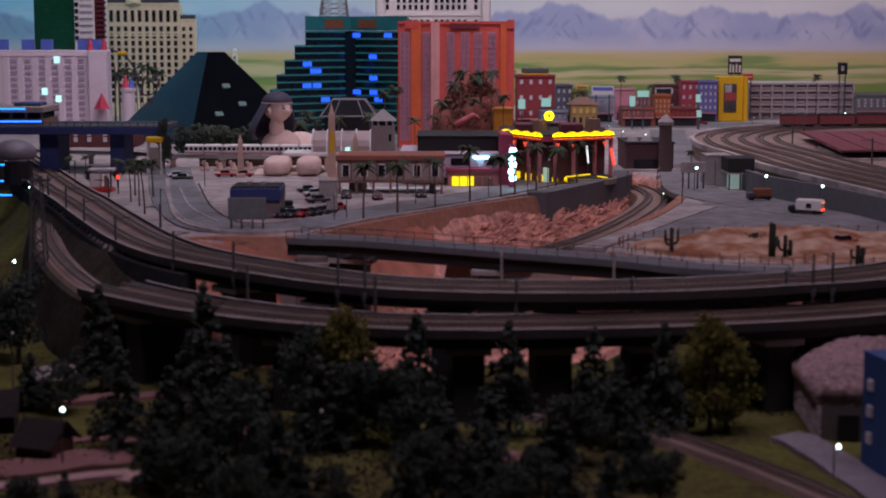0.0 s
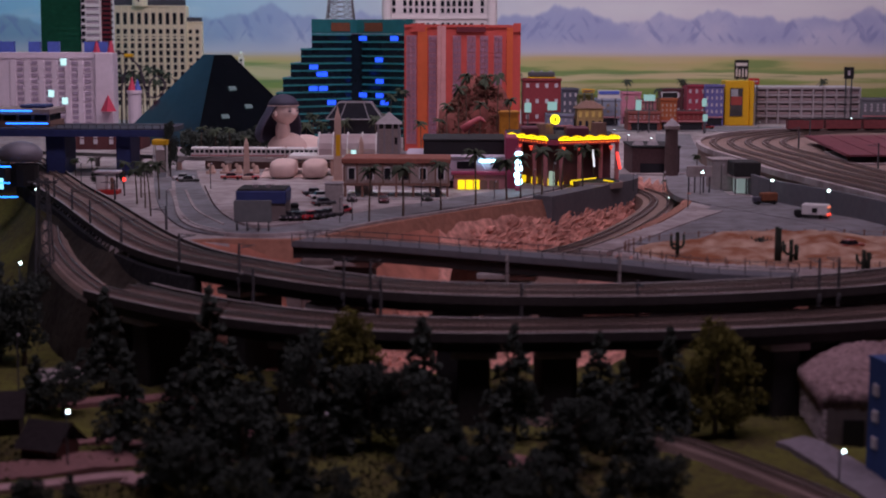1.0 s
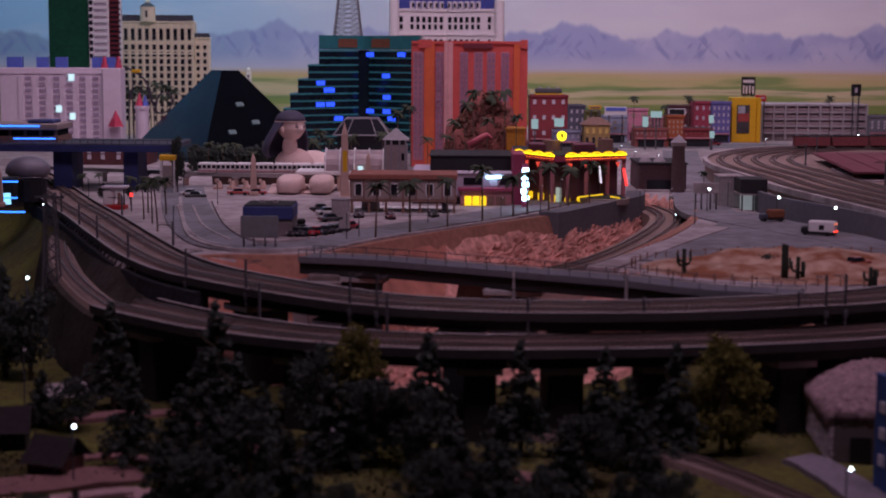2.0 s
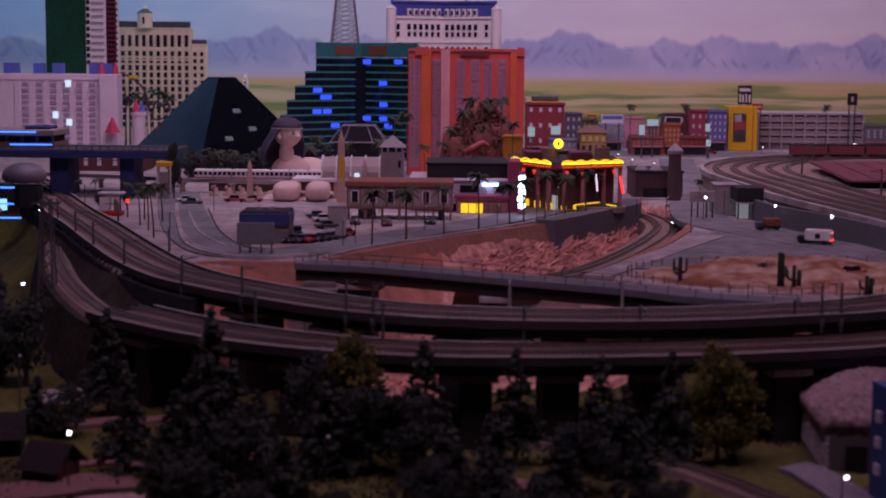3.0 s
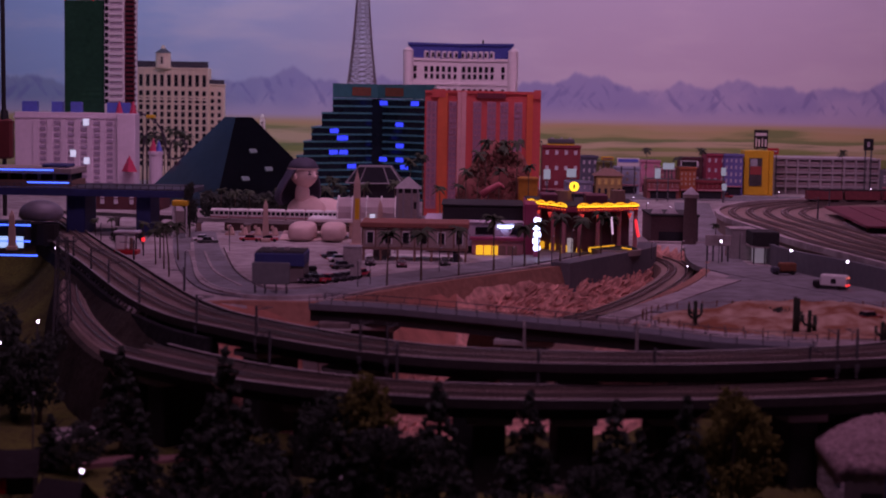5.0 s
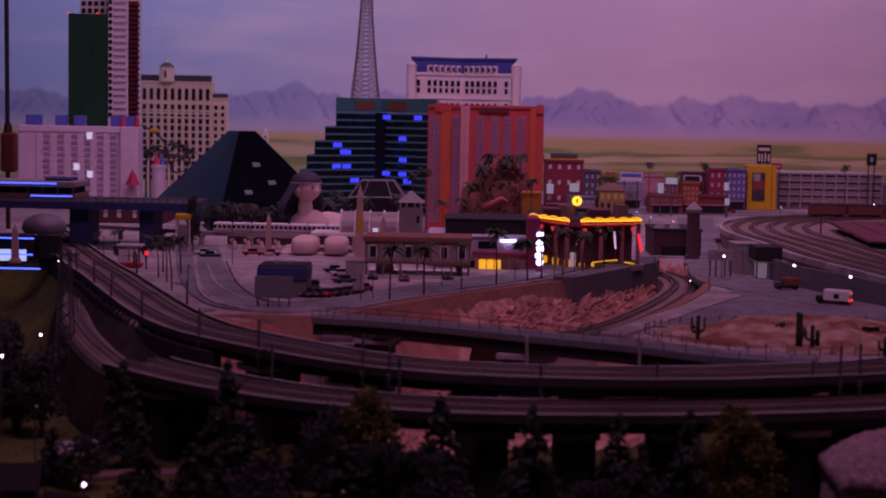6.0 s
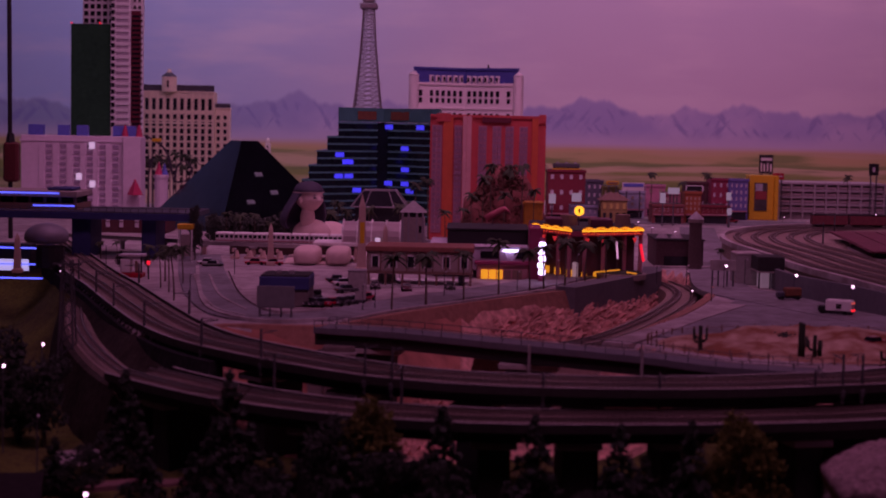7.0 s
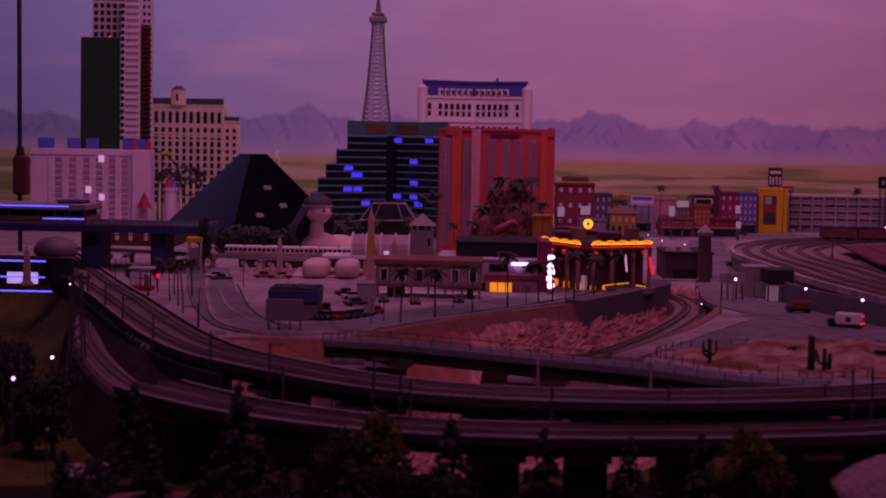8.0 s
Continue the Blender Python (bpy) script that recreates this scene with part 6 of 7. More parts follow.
# ---- west side: elevated station, blue bridge, canopy ----
def west_side():
    z = 0.144
    ob = thing("blue_bridge", 0, 0, 0, "dark blue elevated road bridge on thick piers", "bridge", 0, "", "structure")
    part("deck", box(-2.0, -0.846, 4.85, 5.15, z - 0.016, z, 0.002), mat("slate_deck", (0.05, 0.05, 0.07), 0.8, grain=60), ob)
    part("fascia", box(-2.0, -0.846 - 0.002, 4.84, 4.85, z - 0.024, z - 0.004), BLUE, ob)
    for a, b in ((62, 96), (188, 214)):
        part("pier", box((a - 784) * 4.85 / 2850, (b - 784) * 4.85 / 2850, 4.9, 5.05, 0, z - 0.016, 0.003), BLUE, ob)
    part("handrail", box(-2.0, -0.849, 4.852, 4.854, z + 0.010, z + 0.012), MASTGREY, ob)
    me = mesh("post", box(-0.0012, 0.0012, 4.8515, 4.8545, z, z + 0.011), MASTGREY)
    pieces("post", me, ob, [(x, 0, 0) for x in span(-1.95, -0.87, 46)])
    st = thing("bridge_station", -2.0, 4.9, z, "flat-roofed brown station on the bridge with blue neon edges", "station")
    w = -1.217 + 2.0
    part("base", box(0, w, 0.02, 0.2, 0, 0.018), BROWN, st)
    part("glazing", box(0, w - 0.006, 0.04, 0.18, 0.018, 0.038), DARKGLASS, st)
    part("roof", box(0, w + 0.004, 0.0, 0.2, 0.038, 0.056, 0.002), STONEGREY, st)
    for x in span(0.4, w - 0.01, 9):
        part("post", box(x - 0.004, x + 0.004, 0.03, 0.038, 0.018, 0.038), BROWN, st)
    part("neon_tube", tube([(0.2, -0.003, 0.05), (w - 0.05, -0.003, 0.05)], 0.0022, 6), NEONBLUE, st, "blue neon tube")
    part("neon_tube", tube([(w - 0.13, -0.003, 0.012), (w - 0.002, -0.003, 0.012)], 0.0022, 6), NEONBLUE, st, "blue neon tube")
    part("awning", box(w - 0.10, w - 0.02, 0.05, 0.15, 0.056, 0.066, 0.003), BLUE, st)
    # dark red arcade behind the bridge
    ar = thing("arcade_house", -1.45, 6.0, 0, "dark red arcade house with pale window strips", "house")
    part("wall", box(0, 0.30, 0, 0.2, 0, 0.07, 0.002), mat("dark_maroon", (0.10, 0.03, 0.035), 0.8, grain=60, vary=0.2), ar)
    for px in (110, 134, 158, 186):
        x = (px - 95) * 6.0 / 2850
        plain_windows(ar, [x], span(0.03, 0.075, 3), 0.014, 0.018, -0.001, PALEWIN)
    # grey domed tank
    tk = thing("domed_tank", -1.212, 4.55, 0, "grey domed storage tank behind the railway", "tank")
    part("legs_base", cone(0, 0, 0, 0.05, 0.05, 0.06, 18), BLACK, tk)
    bm = bmesh.new()
    bmesh.ops.create_uvsphere(bm, u_segments=24, v_segments=12, radius=0.062)
    for v in bm.verts:
        v.co.z = max(-0.018, v.co.z * 0.62)
    bmesh.ops.translate(bm, verts=bm.verts, vec=(0, 0, 0.087))
    part("dome", bm, mat("dull_grey_metal", (0.20, 0.18, 0.22), 0.5, 0.2, grain=40), tk, "", True)
    # blue neon casino front at the edge
    nf = thing("casino_building", -1.257, 4.4, 0, "dark casino front with blue neon bands", "casino")
    part("wall", box(-0.25, 0.04, 0, 0.06, 0, 0.075, 0.003), BLACK, nf)
    for py, a, b in ((303, -0.2, 0.058), (332, -0.2, 0.055), (357, -0.2, 0.075)):
        part("neon_tube", tube([(a, -0.006, 0.42 - (py - 60) * 4.4 / 2850 + 0.02), (b, -0.006, 0.42 - (py - 60) * 4.4 / 2850 + 0.02)], 0.0024, 6), NEONBLUE, nf, "blue neon tube")
    part("lit_sign", box(-0.05, 0.035, -0.004, 0.002, -0.018 + 0.02, 0.013 + 0.02), glow("cyan_white_sign", (0.3, 0.85, 1.0), 1.2), nf, "pale blue lit sign")
    # yellow canopy on white posts
    cn = thing("yellow_canopy", -0.859, 4.8, 0, "small yellow canopy on white posts", "canopy")
    part("roof", box(-0.024, 0.024, -0.02, 0.02, 0.099, 0.116, 0.003), YELLOW, cn)
    for x in (-0.02, 0.02):
        for y in (-0.016, 0.016):
            part("post", box(x - 0.002, x + 0.002, y - 0.002, y + 0.002, 0, 0.099), WHITE, cn)
    part("counter", box(-0.014, 0.014, -0.012, 0.012, 0.018, 0.083), STONEGREY, cn)
    # red kiosk-shaped filling station
    fs = thing("filling_station", -0.916, 4.3, 0, "small white filling station with red base", "kiosk")
    part("base", box(-0.03, 0.032, -0.02, 0.03, 0, 0.012, 0.002), RED, fs)
    part("cabin", box(-0.028, -0.002, -0.01, 0.025, 0.012, 0.05, 0.002), WHITE, fs)
    part("pump", box(0.010, 0.018, -0.008, 0.0, 0.012, 0.045, 0.002), BROWN, fs)
    part("canopy_roof", box(-0.032, 0.036, -0.018, 0.03, 0.056, 0.063, 0.002), PALEWIN, fs)
    part("post", box(0.024, 0.028, 0.0, 0.004, 0.012, 0.056), MASTGREY, fs)
    lt = thing("signal_lamp", -0.86, 4.25, 0, "red signal lamp on a dark post", "lamp")
    part("post", tube([(0, 0, 0), (0, 0, 0.039)], 0.002, 6), MASTGREY, lt)
    part("head", box(-0.004, 0.004, -0.004, 0.004, 0.039, 0.049, 0.001), NEONRED, lt)
    # roller coaster
    rc = thing("roller_coaster", -1.355, 7.1, 0, "dark looping roller coaster track on thin supports", "roller coaster")
    k = 7.1 / 2850
    dark = mat("coaster_steel", (0.06, 0.04, 0.06), 0.6, 0.2, grain=60)
    pts = [(198, 85), (212, 92), (228, 102), (240, 118), (246, 140), (250, 160), (262, 168), (278, 160), (283, 142), (272, 130), (258, 138), (252, 165)]
    for o in (-0.004, 0.004):
        line = smooth_line([((a - 240) * k, 0.42 - (b - 60) * k) for a, b in pts], 0.02)
        part("rail", tube([(p.x, o * 3, p.y) for p in line], 0.003, 5), dark, rc)
    pts = [(200, 170), (206, 130), (214, 112), (224, 130), (216, 150), (204, 140), (200, 110)]
    line = smooth_line([((a - 240) * k, 0.42 - (b - 60) * k) for a, b in pts], 0.02)
    part("rail", tube([(p.x, 0.06, p.y) for p in line], 0.003, 5), dark, rc)
    for a, b in ((212, 92), (240, 118), (250, 160), (278, 160), (206, 130)):
        part("support", tube([((a - 240) * k, 0.01, 0), ((a - 240) * k, 0.01, 0.42 - (b - 60) * k)], 0.0022, 5), dark, rc)
    part("coaster_car", box((213 - 240) * k, (228 - 240) * k, -0.02, 0.02, 0.329, 0.344, 0.003), YELLOW, rc, "yellow and pink coaster car")
    # tall dark pole at the edge of the layout
    pl = thing("tall_pole", -1.619, 5.6, 0, "tall black pole with a dark red housing", "pole")
    part("shaft", tube([(0, 0, 0), (-0.006, 0, 1.2)], 0.008, 8), BLACK, pl)
    part("housing", box(-0.022, 0.03, -0.02, 0.02, 0.199, 0.338, 0.008), mat("oxblood", (0.12, 0.02, 0.02), 0.6), pl)
    part("collar", cone(0.0, 0, 0.308, 0.02, 0.012, 0.06, 10), BLACK, pl)
    # lattice signal mast
    lm = thing("lattice_mast", -0.836, 3.3, -0.17, "dark steel lattice mast beside the tracks", "mast")
    bm = bmesh.new()
    for a, b in ((-1, -1), (1, -1), (1, 1), (-1, 1)):
        part("leg", tube([(a * 0.02, b * 0.02, 0), (a * 0.009, b * 0.009, 0.30)], 0.0018, 5), MASTGREY, lm)
    for i in range(12):
        z0, z1 = 0.025 * i, 0.025 * (i + 1)
        r0, r1 = 0.02 - 0.011 * i / 12, 0.02 - 0.011 * (i + 1) / 12
        for s in (-1, 1):
            bm_tube(bm, [(-r0, s * r0, z0), (r1, s * r1, z1)], 0.0009, 3)
            bm_tube(bm, [(r0, s * r0, z0), (-r1, s * r1, z1)], 0.0009, 3)
            bm_tube(bm, [(s * r0, -r0, z0), (s * r1, r1, z1)], 0.0009, 3)
    tagged(part("bracing", bm, MASTGREY, lm), kind="stuff")
    part("crossarm", box(-0.03, 0.03, -0.002, 0.002, 0.29, 0.294), MASTGREY, lm)


west_side()


def dark_block():
    """Blue office shed and the stilted screen in front of it."""
    ob = thing("blue_shed", -0.429, 3.68, 0, "dark blue flat-roofed shed by the car park", "shed")
    k = 3.68 / 2850
    part("wall", box(-46 * k, 42 * k, 0, 0.12, 0, 0.065, 0.002), mat("grey_brown_wall", (0.17, 0.14, 0.14), 0.8, grain=60), ob)
    part("fascia", box(-46 * k, 43 * k, -0.006, 0.12, 0.039, 0.069, 0.002), BLUE, ob)
    part("roof", box(-44 * k, 41 * k, 0.0, 0.118, 0.069, 0.072), TAR, ob)
    for x in (-0.02, 0.01):
        part("roof_vent", box(x - 0.006, x + 0.006, 0.04, 0.055, 0.072, 0.08, 0.001), GREYROOF, ob)
    bb = thing("stilted_billboard", -0.422, 3.44, 0, "grey back of a billboard standing on steel legs", "billboard")
    part("panel", box(-0.04, 0.041, 0, 0.007, 0.024, 0.071, 0.001), mat("weathered_grey_panel", (0.15, 0.16, 0.17), 0.8, grain=60, vary=0.2), bb)
    for x in (-0.034, -0.012, 0.012, 0.034):
        part("leg", box(x - 0.0015, x + 0.0015, 0.001, 0.004, 0, 0.024), MASTGREY, bb)
        part("brace", tube([(x, 0.005, 0.03), (x, 0.03, 0.0)], 0.0008, 4), MASTGREY, bb)
    sm = thing("small_sign", -0.26, 3.75, 0, "small grey sign panel on two legs", "sign")
    part("panel", box(-0.013, 0.013, 0, 0.003, 0.012, 0.032), CONCRETE, sm)
    for x in (-0.01, 0.01):
        part("leg", box(x - 0.001, x + 0.001, 0.0005, 0.0025, 0, 0.012), MASTGREY, sm)


dark_block()


# ---- vehicles ----
TYRE = mat("tyre_rubber", (0.015, 0.015, 0.016), 0.9, grain=100)
TAIL = glow("tail_light", (1.0, 0.06, 0.03), 2.5)
PAINTS = {}


def wheels(ob, xs, w, r):
    for x in xs:
        for s in (-1, 1):
            bm = bmesh.new()
            bm_cone(bm, 0, 0, -0.0015, r, r, 0.003, 12)
            bmesh.ops.rotate(bm, verts=bm.verts, cent=(0, 0, 0), matrix=Matrix.Rotation(math.pi / 2, 3, "X"))
            bmesh.ops.translate(bm, verts=bm.verts, vec=(x, s * w, r))
            wh = part("wheel", bm, TYRE, ob)


def car(x, y, rz, colour, label, z=0.0, scale=1.0):
    """Small saloon, 5 cm long."""
    key = tuple(colour)
    if key not in PAINTS:
        PAINTS[key] = mat("car_paint", colour, 0.3, grain=30, vary=0.06, bump=0)
    ob = thing("parked_car", x, y, z, label, "car", rz, "parked cars")
    ob.scale = (1.2 * scale, 1.2 * scale, 1.2 * scale)
    bm = bmesh.new()
    bm_box(bm, -0.026, 0.026, -0.010, 0.010, 0.0035, 0.0105, 0.0022)
    part("body", bm, PAINTS[key], ob)
    bm = bmesh.new()
    bm_box(bm, -0.014, 0.011, -0.0088, 0.0088, 0.0104, 0.0165, 0.0)
    for v in bm.verts:
        if v.co.z > 0.013:
            v.co.x *= 0.7
            v.co.y *= 0.85
    cabin = part("cabin", bm, DARKGLASS, ob)
    part("roof", box(-0.0096, 0.0076, -0.0072, 0.0072, 0.0164, 0.0174, 0.0004), PAINTS[key], cabin)
    wheels(ob, (-0.016, 0.016), 0.0092, 0.0042)
    for s in (-1, 1):
        part("headlight", box(0.0255, 0.0268, s * 0.0065 - 0.0018, s * 0.0065 + 0.0018, 0.0065, 0.009), PALEWIN, ob)
        part("tail_light", box(-0.0268, -0.0255, s * 0.0065 - 0.0018, s * 0.0065 + 0.0018, 0.0065, 0.009), RED, ob)
    return ob


CARS = [(502, 384, (0.03, 0.03, 0.035), "black"), (519, 384, (0.04, 0.04, 0.05), "dark grey"), (536, 383, (0.45, 0.02, 0.03), "bright red"), (553, 381, (0.03, 0.03, 0.035), "black"),
        (566, 379, (0.05, 0.05, 0.06), "charcoal"), (578, 377, (0.10, 0.10, 0.12), "grey"), (595, 372, (0.42, 0.03, 0.05), "red")]
for px, py, c, name in CARS:
    d = 0.42 * 2850 / (py - 60)
    car((px - 784) * d / 2850, d, 245, c, name + " parked model car in the open car park")
for px, py, c, name, rz in ((556, 346, (0.6, 0.58, 0.58), "white", 20), (545, 340, (0.04, 0.04, 0.05), "black", 15), (562, 358, (0.05, 0.05, 0.06), "dark grey", 30), (986, 312, (0.6, 0.58, 0.6), "white", 160),
                            (313, 314, (0.55, 0.53, 0.55), "white", 10), (322, 318, (0.03, 0.03, 0.03), "black", 10), (398, 312, (0.4, 0.03, 0.03), "red", 5), (430, 312, (0.38, 0.03, 0.04), "red", 5),
                            (668, 352, (0.16, 0.06, 0.07), "dark maroon", 275), (612, 350, (0.05, 0.035, 0.04), "dark brown", 275), (745, 348, (0.05, 0.06, 0.05), "dark green", 275),
                            (820, 372, (0.05, 0.05, 0.05), "dark", 200)):
    d = 0.42 * 2850 / (py - 60)
    if name != "dark":
        car((px - 784) * d / 2850, d, rz, c, name + " model car standing in the town street")
car(0.772, 3.08, 30, (0.30, 0.06, 0.04), "rusty red car wreck on the desert island", 0.015)
for px in (1165, 1200, 1240, 1385, 1420):
    car((px - 784) * 7.45 / 2850, 7.45, 5, (0.5, 0.48, 0.5) if px % 2 else (0.4, 0.05, 0.05), "tiny model car driving on the far avenue", 0.004)
# van
van = thing("delivery_van", 0.845, 3.739, 0.004, "white delivery van with red tail lights on the road", "van", 152)
part("cab", box(0.018, 0.038, -0.012, 0.012, 0.004, 0.019, 0.003), BLACK, van)
part("box_body", box(-0.042, 0.020, -0.0135, 0.0135, 0.007, 0.034, 0.003), WHITE, van)
part("chassis", box(-0.042, 0.034, -0.011, 0.011, 0.003, 0.0075), BLACK, van)
wheels(van, (-0.026, 0.026), 0.0115, 0.005)
part("emblem", box(-0.018, -0.006, 0.0134, 0.0145, 0.014, 0.025, 0.001), BLACK, van)
for s in (-1, 1):
    part("tail_light", box(-0.0435, -0.0415, s * 0.0095 - 0.003, s * 0.0095 + 0.003, 0.008, 0.013), TAIL, van)
    part("marker_light", box(-0.0435, -0.0415, s * 0.0085 - 0.0035, s * 0.0085 + 0.0035, 0.026, 0.029), glow("marker", (1.0, 0.25, 0.12), 1.2), van)
# brown lorry
lorry = thing("flatbed_lorry", 0.796, 4.046, 0.004, "brown lorry with a dark cab parked by the wall", "lorry", 190)
part("cab", box(0.012, 0.03, -0.011, 0.011, 0.004, 0.020, 0.003), mat("dusty_blue", (0.07, 0.07, 0.10), 0.5), lorry)
part("load", box(-0.032, 0.011, -0.012, 0.012, 0.008, 0.030, 0.003), mat("rust_brown", (0.22, 0.08, 0.04), 0.8, grain=80, vary=0.3), lorry)
part("chassis", box(-0.032, 0.028, -0.010, 0.010, 0.004, 0.008), BLACK, lorry)
wheels(lorry, (-0.022, 0.02), 0.0105, 0.005)
# pickup beside the cars
pk = thing("pickup_truck", -0.368, 3.824, 0, "black pickup truck seen from behind in the car park", "truck", 100)
part("body", box(-0.026, 0.024, -0.011, 0.011, 0.004, 0.014, 0.002), BLACK, pk)
part("cab", box(-0.004, 0.014, -0.010, 0.010, 0.014, 0.026, 0.003), BLACK, pk)
wheels(pk, (-0.016, 0.016), 0.0105, 0.005)


# ---- red rolling stock and shed on the plateau ----
def red_hall():
    ob = thing("goods_hall", 1.15, 4.66, 0.056, "long low plum-red goods hall roof on the railway plateau", "shed")
    m = mat("oxide_red", (0.17, 0.045, 0.06), 0.8, grain=60, vary=0.25)
    far = [(0.0, 0.0), (1.0, 0.08), (1.0, 1.0), (0.085, 0.94)]
    part("roof", prism(far, 0.024, 0.029), m, ob, "plum-red sheet roof")
    part("rear_wall", prism([(0.07, 0.55), (0.98, 0.6), (0.98, 0.62), (0.07, 0.57)], 0, 0.024), m, ob)
    for i in range(12):
        part("roof_rib", prism([(0.004 + 0.083 * i, 0.01 + 0.006 * i), (0.007 + 0.083 * i, 0.01 + 0.006 * i), (0.09 + 0.078 * i, 0.92), (0.087 + 0.078 * i, 0.92)], 0.029, 0.031), m, ob)
    for x in span(0.03, 0.97, 9):
        part("post", box(x - 0.004, x + 0.004, 0.09, 0.098, 0, 0.024), BROWN, ob)
    part("platform", prism([(0.01, -0.02), (1.0, 0.06), (1.0, 0.6), (0.05, 0.5)], 0, 0.006), PAVING, ob)


red_hall()


def wagon(x, y, rz, label):
    ob = thing("goods_wagon", x, y, 0.065, label, "railway wagon", rz, "goods wagons")
    m = PAINTS.setdefault("wagon", mat("wagon_red", (0.17, 0.04, 0.045), 0.8, grain=60, vary=0.25))
    part("body", box(-0.07, 0.07, -0.016, 0.016, 0.008, 0.044, 0.002), m, ob)
    part("roof", box(-0.071, 0.071, -0.017, 0.017, 0.044, 0.048, 0.001), TAR, ob)
    part("underframe", box(-0.06, 0.06, -0.01, 0.01, 0.003, 0.008), BLACK, ob)
    part("door", box(-0.018, 0.018, -0.0175, -0.016, 0.01, 0.042), m, ob)
    wheels(ob, (-0.05, -0.035, 0.035, 0.05), 0.009, 0.005)


for i in range(6):
    wagon(1.37 + i * 0.15, 6.22 + i * 0.02, 6, "dark red closed goods wagon on the far track")


# ---- plants ----
def palm_mesh(rng):
    bm = bmesh.new()
    for k in range(15):
        a = k * 2.399 + rng.uniform(-0.2, 0.2)
        up = rng.uniform(-0.1, 0.9)
        L = rng.uniform(0.028, 0.036)
        prev = None
        for i in range(7):
            t = i / 6
            r = L * t
            z = up * 0.02 * math.sin(t * 2.2) - 0.018 * t * t * (1.4 - up)
            w = 0.0055 * math.sin(math.pi * min(1, t * 0.95 + 0.06)) + 0.0006
            c = Vector((math.cos(a) * r, math.sin(a) * r, z))
            s = Vector((-math.sin(a), math.cos(a), 0)) * w
            drop = Vector((0, 0, -w * 0.7))
            row = [bm.verts.new(c + s + drop), bm.verts.new(c), bm.verts.new(c - s + drop)]
            if prev and i % 1 == 0:
                bm.faces.new((prev[0], row[0], row[1], prev[1])), bm.faces.new((prev[1], row[1], row[2], prev[2]))
            prev = row
    return bm


def palm(h, lean, seed):
    ob = thing("palm_tree", 0, 0, 0, "slim palm tree with a drooping green crown", "palm tree", 0, "palm trees")
    rng = random.Random(seed)
    pts = [(lean * t * t, 0, h * t) for t in span(0, 1, 8)]
    part("trunk", tube(pts, 0.0026, 7, 0.0016), PALMTRUNK, ob)
    bm = palm_mesh(rng)
    bmesh.ops.translate(bm, verts=bm.verts, vec=(lean, 0, h))
    part("crown", bm, PALM, ob, "", True)
    return ob


def ground_at(px, py, z=0.0):
    """Plan place on level ground of a bearing across and a drop below the level line."""
    d = (0.42 - z) * 2850 / (py - 60)
    return (px - 784) * d / 2850 * 0.998, d


PALMS = [palm(0.125, 0.004, 3), palm(0.105, -0.006, 4), palm(0.14, 0.012, 5), palm(0.21, 0.004, 6), palm(0.23, -0.008, 7)]
STREET = [(642, 391, 0, 0.98), (703, 381, 1, 1.15), (770, 371, 0, 0.92), (832, 358, 0, 1.06), (887, 352, 1, 1.0), (912, 346, 1, 1.05), (950, 345, 0, 1.0), (985, 330, 1, 1.0), (1022, 330, 0, 0.95), (1042, 322, 1, 0.95),
          (228, 356, 1, 0.82), (243, 364, 0, 0.78), (252, 378, 2, 0.86), (236, 345, 1, 0.85), (268, 350, 1, 0.9), (120, 312, 1, 0.55), (150, 315, 0, 0.5), (205, 330, 1, 0.7),
          (1225, 300, 1, 0.55), (1168, 330, 1, 0.28)]
for i, (px, py, v, s) in enumerate(STREET):
    x, y = ground_at(px, py)
    copy_thing(PALMS[v], pose(x, y, 0, 0, 0, i * 77) @ Matrix.Scale(s, 4))
FAR = [(800, 5.45, 150), (815, 5.5, 128), (850, 5.55, 132), (868, 5.5, 128), (780, 5.4, 180), (770, 5.3, 205), (838, 5.35, 178), (890, 5.3, 170), (735, 5.6, 212), (1097, 7.4, 136), (1193, 7.5, 136),
       (905, 6.6, 125), (1442, 7.6, 135), (1150, 7.45, 150), (545, 5.75, 200), (560, 5.7, 212), (640, 5.75, 200), (600, 5.5, 208), (655, 5.5, 205), (530, 5.6, 215), (690, 5.6, 210)]
for i, (px, d, pt) in enumerate(FAR):
    ztop = 0.42 - (pt - 60) * d / 2850
    v = i % 2 if ztop < 0.15 else 3 + i % 2
    tall = (0.125, 0.105, 0.14, 0.21, 0.23)[v]
    copy_thing(PALMS[v], pose((px - 784) * d / 2850, d, 0, 0, 0, i * 67) @ Matrix.Diagonal((0.9, 0.9, ztop / tall, 1)))
hedge = bmesh.new()
rr = random.Random(21)
for _ in range(2600):
    x = rr.uniform(-0.95, -0.63)
    h = 0.085 + 0.02 * noise.noise((x * 22, 0, 4)) + 0.012 * noise.noise((x * 60, 0, 1))
    leaf(hedge, Vector((x, 5.72 + rr.uniform(-0.04, 0.04), h * rr.random() ** 0.6)), rr.uniform(0.004, 0.009), rr)
tagged(new("hedge", mesh("hedge", hedge, LEAF)), "dark green hedge along the foot of the glass pyramid", "hedge", "", "stuff")
for i in range(5):
    px = 345 + i * 26
    copy_thing(PALMS[i % 2], pose((px - 784) * 5.62 / 2850, 5.62, 0, 0, 0, i * 91) @ Matrix.Scale(0.80 + 0.12 * math.sin(i * 1.7), 4))
